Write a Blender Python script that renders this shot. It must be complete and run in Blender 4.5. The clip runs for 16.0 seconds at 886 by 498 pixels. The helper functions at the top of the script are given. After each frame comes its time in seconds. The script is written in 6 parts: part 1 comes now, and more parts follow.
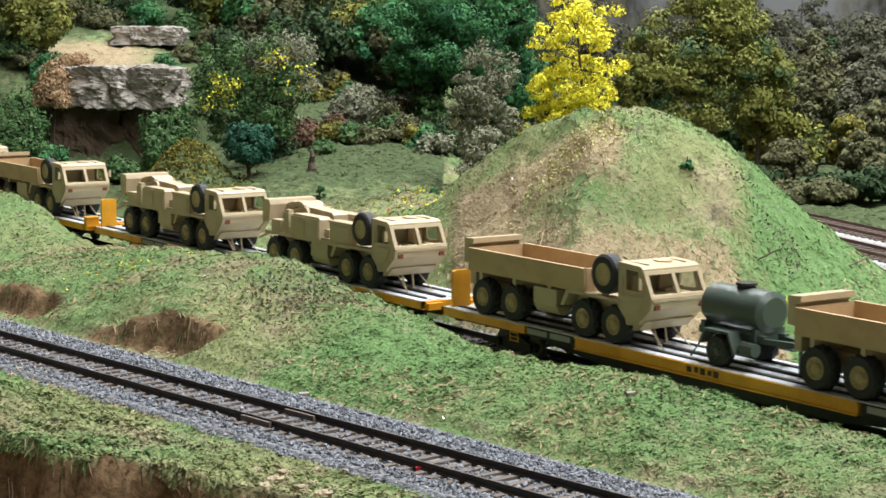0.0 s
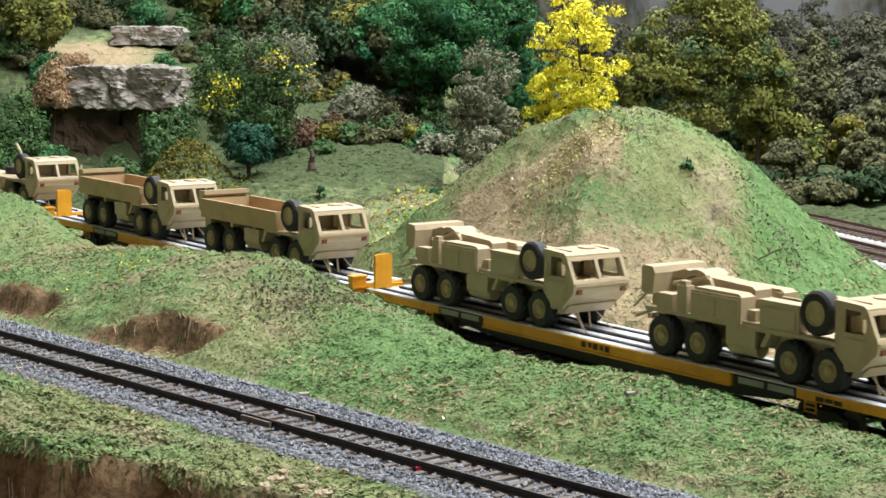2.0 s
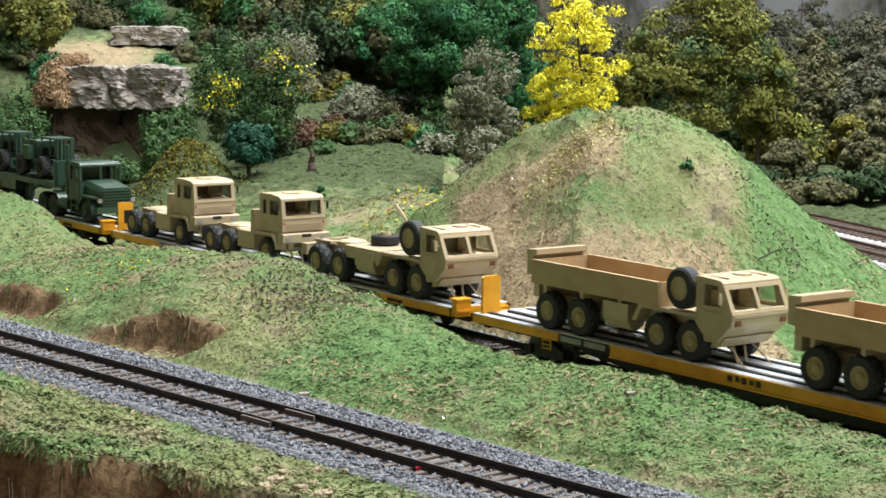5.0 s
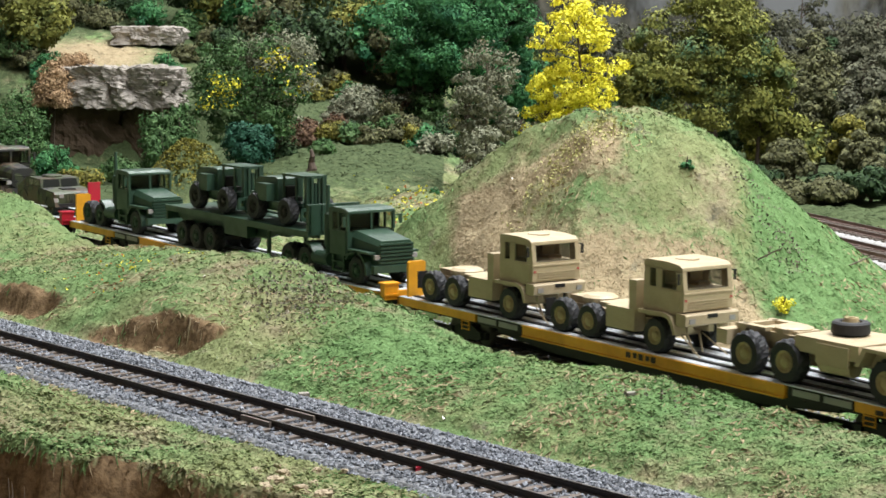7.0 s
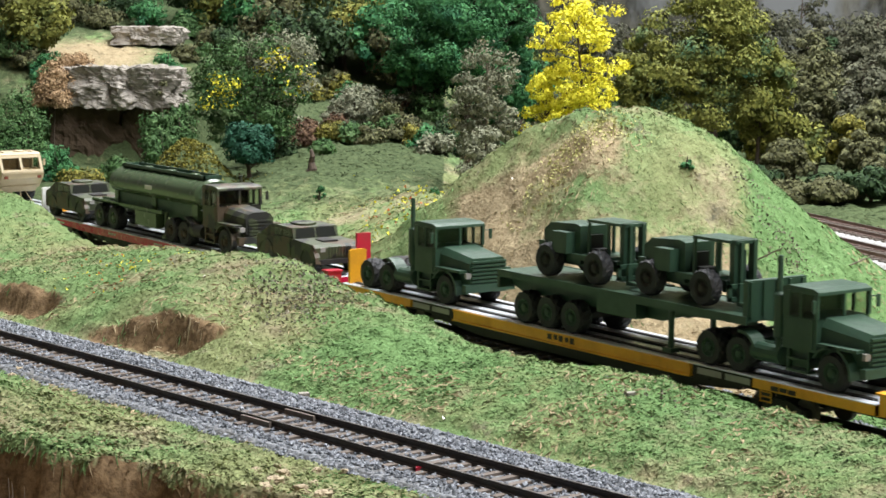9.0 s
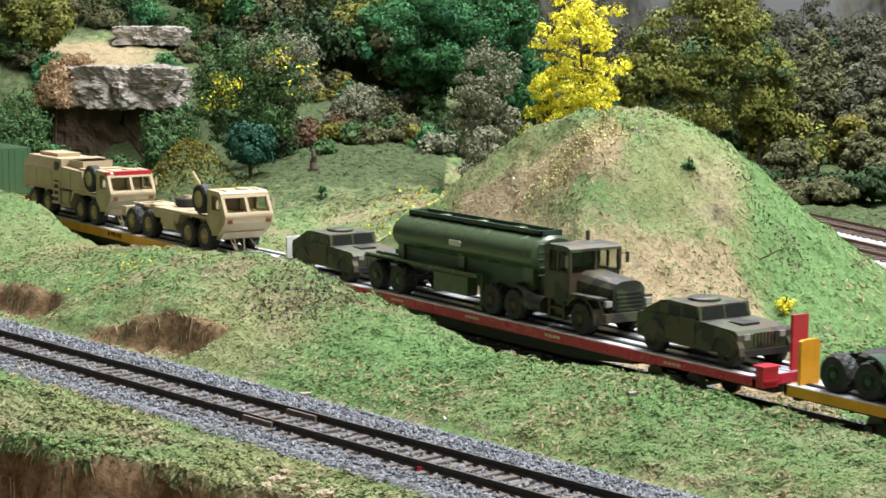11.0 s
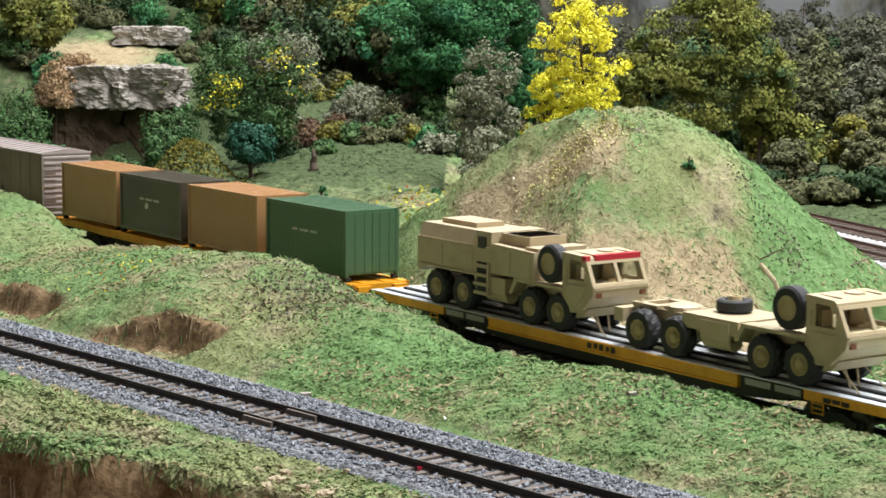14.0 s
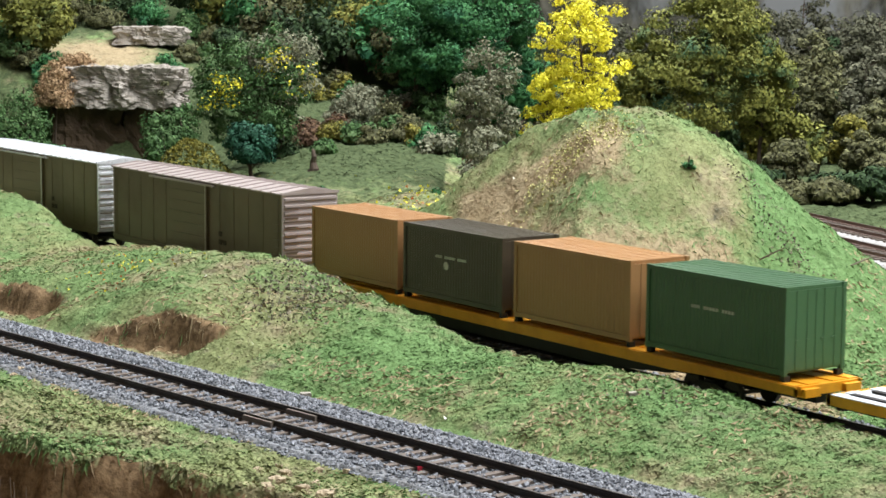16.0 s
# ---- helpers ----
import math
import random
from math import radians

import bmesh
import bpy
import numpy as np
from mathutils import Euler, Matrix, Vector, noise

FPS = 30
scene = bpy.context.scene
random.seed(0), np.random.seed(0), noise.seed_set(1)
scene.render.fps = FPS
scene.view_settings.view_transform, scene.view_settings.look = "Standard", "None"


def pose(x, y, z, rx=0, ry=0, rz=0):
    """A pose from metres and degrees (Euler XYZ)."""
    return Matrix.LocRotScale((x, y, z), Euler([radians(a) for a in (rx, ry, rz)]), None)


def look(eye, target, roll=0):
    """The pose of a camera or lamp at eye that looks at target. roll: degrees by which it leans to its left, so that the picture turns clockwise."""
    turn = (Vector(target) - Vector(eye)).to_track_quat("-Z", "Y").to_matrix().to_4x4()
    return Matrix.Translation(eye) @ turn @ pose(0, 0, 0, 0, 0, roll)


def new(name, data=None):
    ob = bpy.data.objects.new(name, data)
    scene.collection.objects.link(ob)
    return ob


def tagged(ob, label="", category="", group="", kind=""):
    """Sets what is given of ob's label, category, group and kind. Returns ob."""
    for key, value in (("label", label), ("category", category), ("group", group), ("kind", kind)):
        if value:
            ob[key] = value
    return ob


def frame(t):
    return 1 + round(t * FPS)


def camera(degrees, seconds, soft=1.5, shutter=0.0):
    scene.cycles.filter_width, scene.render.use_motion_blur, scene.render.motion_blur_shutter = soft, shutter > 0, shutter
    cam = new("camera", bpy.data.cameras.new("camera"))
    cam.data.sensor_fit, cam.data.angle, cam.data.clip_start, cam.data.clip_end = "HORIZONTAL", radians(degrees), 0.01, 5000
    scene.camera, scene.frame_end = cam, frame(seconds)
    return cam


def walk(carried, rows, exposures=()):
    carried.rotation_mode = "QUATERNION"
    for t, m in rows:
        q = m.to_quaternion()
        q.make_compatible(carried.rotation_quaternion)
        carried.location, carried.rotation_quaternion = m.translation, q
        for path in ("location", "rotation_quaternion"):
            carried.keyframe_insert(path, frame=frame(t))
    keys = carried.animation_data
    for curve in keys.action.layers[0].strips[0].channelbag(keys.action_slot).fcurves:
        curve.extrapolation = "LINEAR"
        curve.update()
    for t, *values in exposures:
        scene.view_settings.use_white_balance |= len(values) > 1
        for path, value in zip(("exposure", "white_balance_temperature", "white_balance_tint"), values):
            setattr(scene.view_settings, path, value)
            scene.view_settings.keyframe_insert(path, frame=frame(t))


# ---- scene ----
K = 0.001  # all plan numbers below are millimetres of the model railway

# ---- camera: a phone on a stand at the edge of the layout, zoomed in ----
cam = camera(25.25, 16.0, soft=1.6, shutter=0.2)
EYE = (0.45984, -0.47374, 0.13900)
AIM = (-0.10848, -0.07473, 0.05067)
AIM_LATE = (-0.10883, -0.07521, 0.05067)
walk(cam, [(0.0, look(EYE, AIM, 0.466)), (9.2, look(EYE, AIM, 0.466)), (11.2, look(EYE, AIM_LATE, 0.466)), (16.0, look(EYE, AIM_LATE, 0.466))],
     exposures=((0.0, 0.0), (7.0, 0.02), (9.0, 0.16), (11.3, 0.14), (12.5, 0.07), (16.0, 0.07)))

# ---- light: ceiling lamps of the layout room ----
world = bpy.data.worlds.new("room_air")
scene.world = world
world.use_nodes = True
world.node_tree.nodes["Background"].inputs[0].default_value = (0.9, 0.95, 1.0, 1)
world.node_tree.nodes["Background"].inputs[1].default_value = 0.05


def ceiling_lamp(x, y, z, sx, sy, watts):
    data = bpy.data.lights.new("ceiling_lamp", "AREA")
    data.shape, data.size, data.size_y, data.energy = "RECTANGLE", sx, sy, watts
    data.color = (0.97, 0.985, 1.0)
    ob = new("ceiling_lamp", data)
    ob.location = (x, y, z)
    return tagged(ob, "fluorescent ceiling lamp over the model railway", "lamp")


ceiling_lamp(-0.15, 0.55, 1.45, 1.2, 0.30, 56)
ceiling_lamp(-1.35, 0.75, 1.45, 1.2, 0.30, 27)
ceiling_lamp(0.95, 0.15, 1.45, 1.2, 0.30, 30)


# ---- materials ----
def mix_rgb(nt, fac, a, b, blend="MIX"):
    n = nt.nodes.new("ShaderNodeMix")
    n.data_type, n.blend_type = "RGBA", blend
    for sock, val in ((n.inputs[0], fac), (n.inputs[6], a), (n.inputs[7], b)):
        if isinstance(val, (int, float)):
            sock.default_value = val
        elif isinstance(val, tuple):
            sock.default_value = (*val, 1)
        else:
            nt.links.new(val, sock)
    return n.outputs[2]


def noise_out(nt, size_mm, detail=4, rough=0.6, co=None):
    n = nt.nodes.new("ShaderNodeTexNoise")
    n.inputs["Scale"].default_value = 1.0 / (size_mm * K)
    n.inputs["Detail"].default_value, n.inputs["Roughness"].default_value = detail, rough
    nt.links.new(co, n.inputs["Vector"])
    return n.outputs["Fac"]


def ramp(nt, fac, lo, hi):
    n = nt.nodes.new("ShaderNodeMapRange")
    n.inputs[1].default_value, n.inputs[2].default_value = lo, hi
    nt.links.new(fac, n.inputs[0])
    return n.outputs[0]


def base(name):
    m = bpy.data.materials.new(name)
    m.use_nodes = True
    nt = m.node_tree
    b = nt.nodes["Principled BSDF"]
    co = nt.nodes.new("ShaderNodeTexCoord").outputs["Object"]
    return m, nt, b, co


def bump(nt, b, height, dist_mm, strength=0.6):
    n = nt.nodes.new("ShaderNodeBump")
    n.inputs["Strength"].default_value, n.inputs["Distance"].default_value = strength, dist_mm * K
    nt.links.new(height, n.inputs["Height"])
    nt.links.new(n.outputs[0], b.inputs["Normal"])


def paint(name, col, rough=0.5, metal=0.0, dirt=(0.1, 0.07, 0.04), amount=0.35, stain_mm=9, grain_mm=0.7, spec=0.4, relief=0.08):
    m, nt, b, co = base(name)
    big = ramp(nt, noise_out(nt, stain_mm, 5, 0.65, co), 0.45, 0.8)
    fine = noise_out(nt, grain_mm, 3, 0.6, co)
    c = mix_rgb(nt, fine, tuple(v * 0.86 for v in col), tuple(min(1, v * 1.12) for v in col))
    n = nt.nodes.new("ShaderNodeMath")
    n.operation = "MULTIPLY"
    n.inputs[1].default_value = amount
    nt.links.new(big, n.inputs[0])
    c = mix_rgb(nt, n.outputs[0], c, dirt)
    nt.links.new(c, b.inputs["Base Color"])
    r = nt.nodes.new("ShaderNodeMapRange")
    r.inputs[3].default_value, r.inputs[4].default_value = max(0.05, rough - 0.1), min(1, rough + 0.15)
    nt.links.new(big, r.inputs[0])
    nt.links.new(r.outputs[0], b.inputs["Roughness"])
    b.inputs["Metallic"].default_value = metal
    b.inputs["Specular IOR Level"].default_value = spec
    bump(nt, b, fine, relief)
    return m


def leaves(name, dark, light, tip=None, patch_mm=25):
    """Foliage: every leaf its own tint, and drifts of tint over the crown."""
    m, nt, b, co = base(name)
    isl = nt.nodes.new("ShaderNodeNewGeometry").outputs["Random Per Island"]
    c = mix_rgb(nt, isl, dark, light)
    if tip:
        c = mix_rgb(nt, ramp(nt, noise_out(nt, patch_mm, 3, 0.6, co), 0.52, 0.68), c, tip)
    nt.links.new(c, b.inputs["Base Color"])
    b.inputs["Roughness"].default_value = 0.8
    b.inputs["Specular IOR Level"].default_value = 0.25
    return m


def ground_stuff(name, steep_dirt=True, islands=False):
    """Scenic turf: bright green, olive and dry straw patches; bare soil on steep faces."""
    m, nt, b, co = base(name)
    n1 = ramp(nt, noise_out(nt, 85, 4, 0.6, co), 0.43, 0.57)
    n2 = ramp(nt, noise_out(nt, 34, 5, 0.72, co), 0.49, 0.66)
    n3 = ramp(nt, noise_out(nt, 3.0, 3, 0.65, co), 0.28, 0.74)
    green = mix_rgb(nt, n3, (0.112, 0.176, 0.068), (0.180, 0.272, 0.112))
    olive = mix_rgb(nt, n3, (0.160, 0.182, 0.080), (0.252, 0.285, 0.132))
    straw = mix_rgb(nt, n3, (0.225, 0.192, 0.115), (0.350, 0.312, 0.195))
    c = mix_rgb(nt, n1, olive, green)
    c = mix_rgb(nt, n2, c, straw)
    n4 = ramp(nt, noise_out(nt, 17, 5, 0.75, co), 0.60, 0.72)
    dead = mix_rgb(nt, n3, (0.085, 0.085, 0.058), (0.19, 0.18, 0.125))
    att = nt.nodes.new("ShaderNodeAttribute")
    att.attribute_name = "zone"
    sep = nt.nodes.new("ShaderNodeSeparateColor")
    nt.links.new(att.outputs["Color"], sep.inputs[0])
    soil = mix_rgb(nt, n3, (0.085, 0.055, 0.03), (0.25, 0.17, 0.095))
    dry = mix_rgb(nt, n3, (0.265, 0.205, 0.122), (0.410, 0.338, 0.212))
    lush = mix_rgb(nt, n3, (0.098, 0.172, 0.062), (0.162, 0.272, 0.108))
    mess = noise_out(nt, 9, 5, 0.75, co)

    def blend(mask, c0, c1):
        a = nt.nodes.new("ShaderNodeMath")
        a.operation = "ADD"
        nt.links.new(mask, a.inputs[0])
        nt.links.new(mess, a.inputs[1])
        return mix_rgb(nt, ramp(nt, a.outputs[0], 0.85, 1.15), c0, c1)
    c = blend(sep.outputs[1], c, lush)
    c = blend(sep.outputs[2], c, dry)
    c = mix_rgb(nt, n4, c, dead)
    c = blend(sep.outputs[0], c, soil)
    # mossy woodland tone, with the shade under the trees mixed into its colour
    shaded_floor = mix_rgb(nt, n3, (0.042, 0.062, 0.028), (0.090, 0.116, 0.054))
    c = blend(att.outputs["Alpha"], c, shaded_floor)
    if islands:
        isl = nt.nodes.new("ShaderNodeNewGeometry").outputs["Random Per Island"]
        v = nt.nodes.new("ShaderNodeHueSaturation")
        mr = nt.nodes.new("ShaderNodeMapRange")
        mr.inputs[3].default_value, mr.inputs[4].default_value = 0.84, 1.17
        nt.links.new(isl, mr.inputs[0])
        nt.links.new(mr.outputs[0], v.inputs["Value"])
        nt.links.new(c, v.inputs["Color"])
        c = v.outputs[0]
    nt.links.new(c, b.inputs["Base Color"])
    b.inputs["Roughness"].default_value = 0.95
    b.inputs["Specular IOR Level"].default_value = 0.1
    bump(nt, b, n3, 0.7, 0.5)
    return m


def speckled(name, cols, size_mm, rough=0.9, relief=0.5):
    """Crushed stone: each grain its own grey, with relief."""
    m, nt, b, co = base(name)
    v = nt.nodes.new("ShaderNodeTexVoronoi")
    v.inputs["Scale"].default_value = 1 / (size_mm * K)
    nt.links.new(co, v.inputs["Vector"])
    sep = nt.nodes.new("ShaderNodeSeparateColor")
    nt.links.new(v.outputs["Color"], sep.inputs[0])
    c = mix_rgb(nt, sep.outputs[0], cols[0], cols[1])
    c = mix_rgb(nt, ramp(nt, noise_out(nt, 30, 4, 0.6, co), 0.5, 0.75), c, cols[2])
    nt.links.new(c, b.inputs["Base Color"])
    b.inputs["Roughness"].default_value = rough
    inv = nt.nodes.new("ShaderNodeMath")
    inv.operation = "SUBTRACT"
    inv.inputs[0].default_value = 1.0
    nt.links.new(v.outputs["Distance"], inv.inputs[1])
    bump(nt, b, inv.outputs[0], relief, 1.0)
    return m


def grains(name, cols):
    m, nt, b, co = base(name)
    isl = nt.nodes.new("ShaderNodeNewGeometry").outputs["Random Per Island"]
    c = mix_rgb(nt, isl, cols[0], cols[1])
    nt.links.new(c, b.inputs["Base Color"])
    b.inputs["Roughness"].default_value = 0.85
    return m


TAN = paint("tan_paint", (0.435, 0.352, 0.226), 0.55, dirt=(0.2, 0.14, 0.08), amount=0.3)
TAN_DARK = paint("weathered_tan_paint", (0.43, 0.305, 0.17), 0.6, dirt=(0.25, 0.155, 0.075), amount=0.45)
ARMY = paint("army_green_paint", (0.027, 0.061, 0.038), 0.50, dirt=(0.016, 0.03, 0.02), amount=0.4)
OLIVE = paint("olive_drab_paint", (0.058, 0.088, 0.046), 0.28, dirt=(0.02, 0.02, 0.015), amount=0.4)
def camo(name):
    """Three-tone woodland pattern in soft-edged blotches."""
    m, nt, b, co = base(name)
    shift = nt.nodes.new("ShaderNodeVectorMath")
    shift.inputs[1].default_value = (0.3, 0.1, 0.2)
    nt.links.new(co, shift.inputs[0])
    one = ramp(nt, noise_out(nt, 11, 2, 0.5, co), 0.50, 0.53)
    two = ramp(nt, noise_out(nt, 9, 2, 0.5, shift.outputs[0]), 0.51, 0.54)
    c = mix_rgb(nt, one, (0.050, 0.061, 0.029), (0.068, 0.047, 0.028))
    c = mix_rgb(nt, two, c, (0.018, 0.018, 0.016))
    nt.links.new(c, b.inputs["Base Color"])
    b.inputs["Roughness"].default_value = 0.55
    bump(nt, b, noise_out(nt, 0.8, 3, 0.6, co), 0.06)
    return m


CAMO = camo("camouflage_paint")
GREYGREEN = paint("grey_green_paint", (0.055, 0.078, 0.066), 0.45)
RUBBER = paint("black_rubber", (0.018, 0.019, 0.022), 0.75, dirt=(0.06, 0.05, 0.04), amount=0.3, stain_mm=4)
HUB = paint("tan_hub_paint", (0.40, 0.31, 0.165), 0.55, amount=0.5, stain_mm=3)
YELLOW = paint("yellow_car_paint", (0.72, 0.33, 0.018), 0.5, dirt=(0.2, 0.08, 0.02), amount=0.45, stain_mm=12)
RED = paint("dark_red_car_paint", (0.46, 0.012, 0.055), 0.34, dirt=(0.28, 0.012, 0.036), amount=0.25)
BRIGHT_RED = paint("bright_red_paint", (0.45, 0.016, 0.04), 0.45)
DECK = paint("pale_grey_deck", (0.62, 0.66, 0.7), 0.35, dirt=(0.3, 0.3, 0.3), amount=0.35, stain_mm=20)
BLACK = paint("black_underframe", (0.012, 0.011, 0.011), 0.7, dirt=(0.05, 0.04, 0.03), amount=0.4)
GREY = paint("grey_stencil_panel", (0.3, 0.29, 0.28), 0.6)
WHITE = paint("white_plate_paint", (0.75, 0.75, 0.74), 0.5, dirt=(0.4, 0.36, 0.3))
INK = paint("dark_lettering", (0.03, 0.02, 0.015), 0.7)
PALE_INK = paint("pale_lettering", (0.55, 0.55, 0.5), 0.7)
RAIL_SIDE = paint("rust_black_rail", (0.018, 0.014, 0.013), 0.6, dirt=(0.07, 0.04, 0.025), amount=0.4)
RAIL_TOP = paint("dull_rail_head", (0.10, 0.09, 0.085), 0.45, metal=0.6)
WHEEL_RUST = paint("dark_rusty_wheel", (0.045, 0.036, 0.032), 0.6, dirt=(0.09, 0.055, 0.035), amount=0.4)
RUSTY_RAIL = paint("rusty_brown_rail", (0.17, 0.105, 0.085), 0.6, dirt=(0.08, 0.045, 0.035), amount=0.5)
TIE = paint("weathered_sleeper", (0.11, 0.085, 0.07), 0.85, dirt=(0.2, 0.19, 0.18), amount=0.5, stain_mm=6)
BOX_TAN = paint("tan_container_paint", (0.36, 0.195, 0.085), 0.42, dirt=(0.22, 0.11, 0.05), amount=0.3, stain_mm=30)
BOX_DARK = paint("dark_olive_container_paint", (0.06, 0.05, 0.035), 0.4, dirt=(0.03, 0.025, 0.02), amount=0.4, stain_mm=30)
BOX_GREEN = paint("green_container_paint", (0.055, 0.12, 0.06), 0.4, dirt=(0.03, 0.06, 0.03), amount=0.3, stain_mm=30)
CAR_BROWN = paint("weathered_brown_boxcar_paint", (0.115, 0.08, 0.052), 0.45, dirt=(0.055, 0.036, 0.024), amount=0.5, stain_mm=40)
CAR_OLIVE = paint("weathered_olive_boxcar_paint", (0.15, 0.115, 0.068), 0.45, dirt=(0.06, 0.045, 0.03), amount=0.5, stain_mm=40)
ROOF_GREY = paint("dusty_roof_paint", (0.36, 0.31, 0.3), 0.4, dirt=(0.2, 0.16, 0.15), amount=0.4)
ROOF_SILVER = paint("galvanised_roof", (0.68, 0.70, 0.74), 0.3, metal=0.2, dirt=(0.4, 0.4, 0.42), amount=0.3)
BROWN_LENS = paint("red_brown_lamp_lens", (0.16, 0.05, 0.035), 0.25, amount=0.2)
def clear_glass(name="clear_window", tint=(0.74, 0.77, 0.72, 1)):
    m, nt, b, co = base(name)
    b.inputs["Base Color"].default_value = tint
    b.inputs["Transmission Weight"].default_value = 1.0
    b.inputs["Roughness"].default_value = 0.05
    b.inputs["IOR"].default_value = 1.15
    return m


GLASS = clear_glass()
SMOKED = clear_glass("smoked_clear_window", (0.48, 0.49, 0.47, 1))
DARK_WIN = paint("dark_window", (0.02, 0.022, 0.02), 0.12, amount=0.1, spec=0.3)
BARK = paint("bark", (0.07, 0.05, 0.035), 0.9, dirt=(0.03, 0.02, 0.015), amount=0.6, stain_mm=5)
TWIG = paint("grey_twigs", (0.16, 0.13, 0.1), 0.9)
TURF = ground_stuff("turf")
TUFTS = ground_stuff("turf_tufts", islands=True)
BALLAST = speckled("grey_ballast", ((0.07, 0.075, 0.085), (0.24, 0.25, 0.27), (0.11, 0.105, 0.10)), 1.3)
PALE_BALLAST = speckled("pale_ballast", ((0.17, 0.165, 0.16), (0.40, 0.39, 0.385), (0.24, 0.22, 0.2)), 1.3)
STONES = grains("loose_stones", ((0.055, 0.062, 0.075), (0.27, 0.285, 0.32)))


# ---- mesh helpers ----
def box(bm, x0, x1, y0, y1, z0, z1):
    vs = [bm.verts.new((x, y, z)) for x in (x0, x1) for y in (y0, y1) for z in (z0, z1)]
    for f in ((0, 1, 3, 2), (4, 6, 7, 5), (0, 4, 5, 1), (2, 3, 7, 6), (0, 2, 6, 4), (1, 5, 7, 3)):
        bm.faces.new([vs[i] for i in f])


def prism(bm, pts, a, b, axis="y", taper=None):
    """A closed outline pulled along an axis: (x, z) along y, (y, z) along x, (x, y) along z. taper: the outline at the far end."""
    def at(p, v):
        return {"y": (p[0], v, p[1]), "x": (v, p[0], p[1]), "z": (p[0], p[1], v)}[axis]
    r0 = [bm.verts.new(at(p, a)) for p in pts]
    r1 = [bm.verts.new(at(p, b)) for p in (taper or pts)]
    n = len(pts)
    bm.faces.new(r0)
    bm.faces.new(r1[::-1])
    for i in range(n):
        bm.faces.new((r0[i], r1[i], r1[(i + 1) % n], r0[(i + 1) % n]))


def ring_pts(r, n, c=(0, 0), turn=0.0, squash=1.0):
    return [(c[0] + r * math.cos(2 * math.pi * (i + turn) / n), c[1] + r * squash * math.sin(2 * math.pi * (i + turn) / n)) for i in range(n)]


def drum(bm, axis, c, lat, n=20):
    """A turned body: lat is rows of (offset along the axis, radius)."""
    rings = []
    for off, r in lat:
        ring = []
        for i in range(n):
            a = 2 * math.pi * i / n
            p, q = r * math.cos(a), r * math.sin(a)
            v = {"x": (off, p, q), "y": (p, off, q), "z": (p, q, off)}[axis]
            ring.append(bm.verts.new((c[0] + v[0], c[1] + v[1], c[2] + v[2])))
        rings.append(ring)
    for s, e in zip(rings, rings[1:]):
        for i in range(n):
            bm.faces.new((s[i], s[(i + 1) % n], e[(i + 1) % n], e[i]))
    bm.faces.new(rings[0])
    bm.faces.new(rings[-1])


def rod(bm, p, q, r, n=6, r2=None):
    p, q = Vector(p), Vector(q)
    w = (q - p).normalized()
    s = w.orthogonal().normalized()
    t = w.cross(s)
    rings = [[bm.verts.new(o + rr * (math.cos(2 * math.pi * i / n) * s + math.sin(2 * math.pi * i / n) * t)) for i in range(n)] for o, rr in ((p, r), (q, r2 or r))]
    for i in range(n):
        bm.faces.new((rings[0][i], rings[0][(i + 1) % n], rings[1][(i + 1) % n], rings[1][i]))
    bm.faces.new(rings[0])
    bm.faces.new(rings[1])


def mesh_of(name, bm, mat, bev=0.0, smooth=False):
    if bev:
        es = [e for e in bm.edges if len(e.link_faces) == 2 and e.calc_face_angle(0) > 0.5]
        bmesh.ops.bevel(bm, geom=es, offset=bev, segments=1, affect="EDGES", clamp_overlap=True)
    bmesh.ops.recalc_face_normals(bm, faces=bm.faces)
    bmesh.ops.scale(bm, vec=(K, K, K), verts=bm.verts)
    me = bpy.data.meshes.new(name)
    bm.to_mesh(me)
    bm.free()
    me.materials.append(mat)
    if smooth:
        me.shade_smooth()
    return me


def part(name, bm, mat, parent, label="", bev=0.0, smooth=False):
    ob = new(name, mesh_of(name, bm, mat, bev, smooth))
    ob.parent = parent
    return tagged(ob, label)


def boxes(*rows):
    bm = bmesh.new()
    for r in rows:
        box(bm, *r)
    return bm


def share(ob, m, parent):
    """Another part on the same mesh."""
    o = new(ob.name.split(".")[0], ob.data)
    o.parent, o.matrix_basis = parent, m
    for key in ("label",):
        if key in ob:
            o[key] = ob[key]
    return o


def mm(x, y, z, rx=0, ry=0, rz=0):
    return pose(x * K, y * K, z * K, rx, ry, rz)


def leaf_mesh(name, centres, us, vs, mat, parent=None, zone=None):
    """Many small pointed leaves as one mesh: centre and two half sides each, in millimetres."""
    n = len(centres)
    co = np.empty((n, 3, 3), np.float32)
    co[:, 0], co[:, 1], co[:, 2] = centres - us - vs, centres + us - vs * 0.6, centres + us * 0.1 + vs * 1.15
    me = bpy.data.meshes.new(name)
    me.vertices.add(3 * n)
    me.vertices.foreach_set("co", (co * K).ravel())
    me.loops.add(3 * n)
    me.loops.foreach_set("vertex_index", np.arange(3 * n, dtype=np.int32))
    me.polygons.add(n)
    me.polygons.foreach_set("loop_start", np.arange(0, 3 * n, 3, dtype=np.int32))
    me.update(calc_edges=True)
    if zone is not None:
        at = me.color_attributes.new("zone", "FLOAT_COLOR", "POINT")
        at.data.foreach_set("color", np.repeat(zone, 3, axis=0).astype(np.float32).ravel())
    me.materials.append(mat)
    ob = new(name, me)
    ob.parent = parent
    return ob


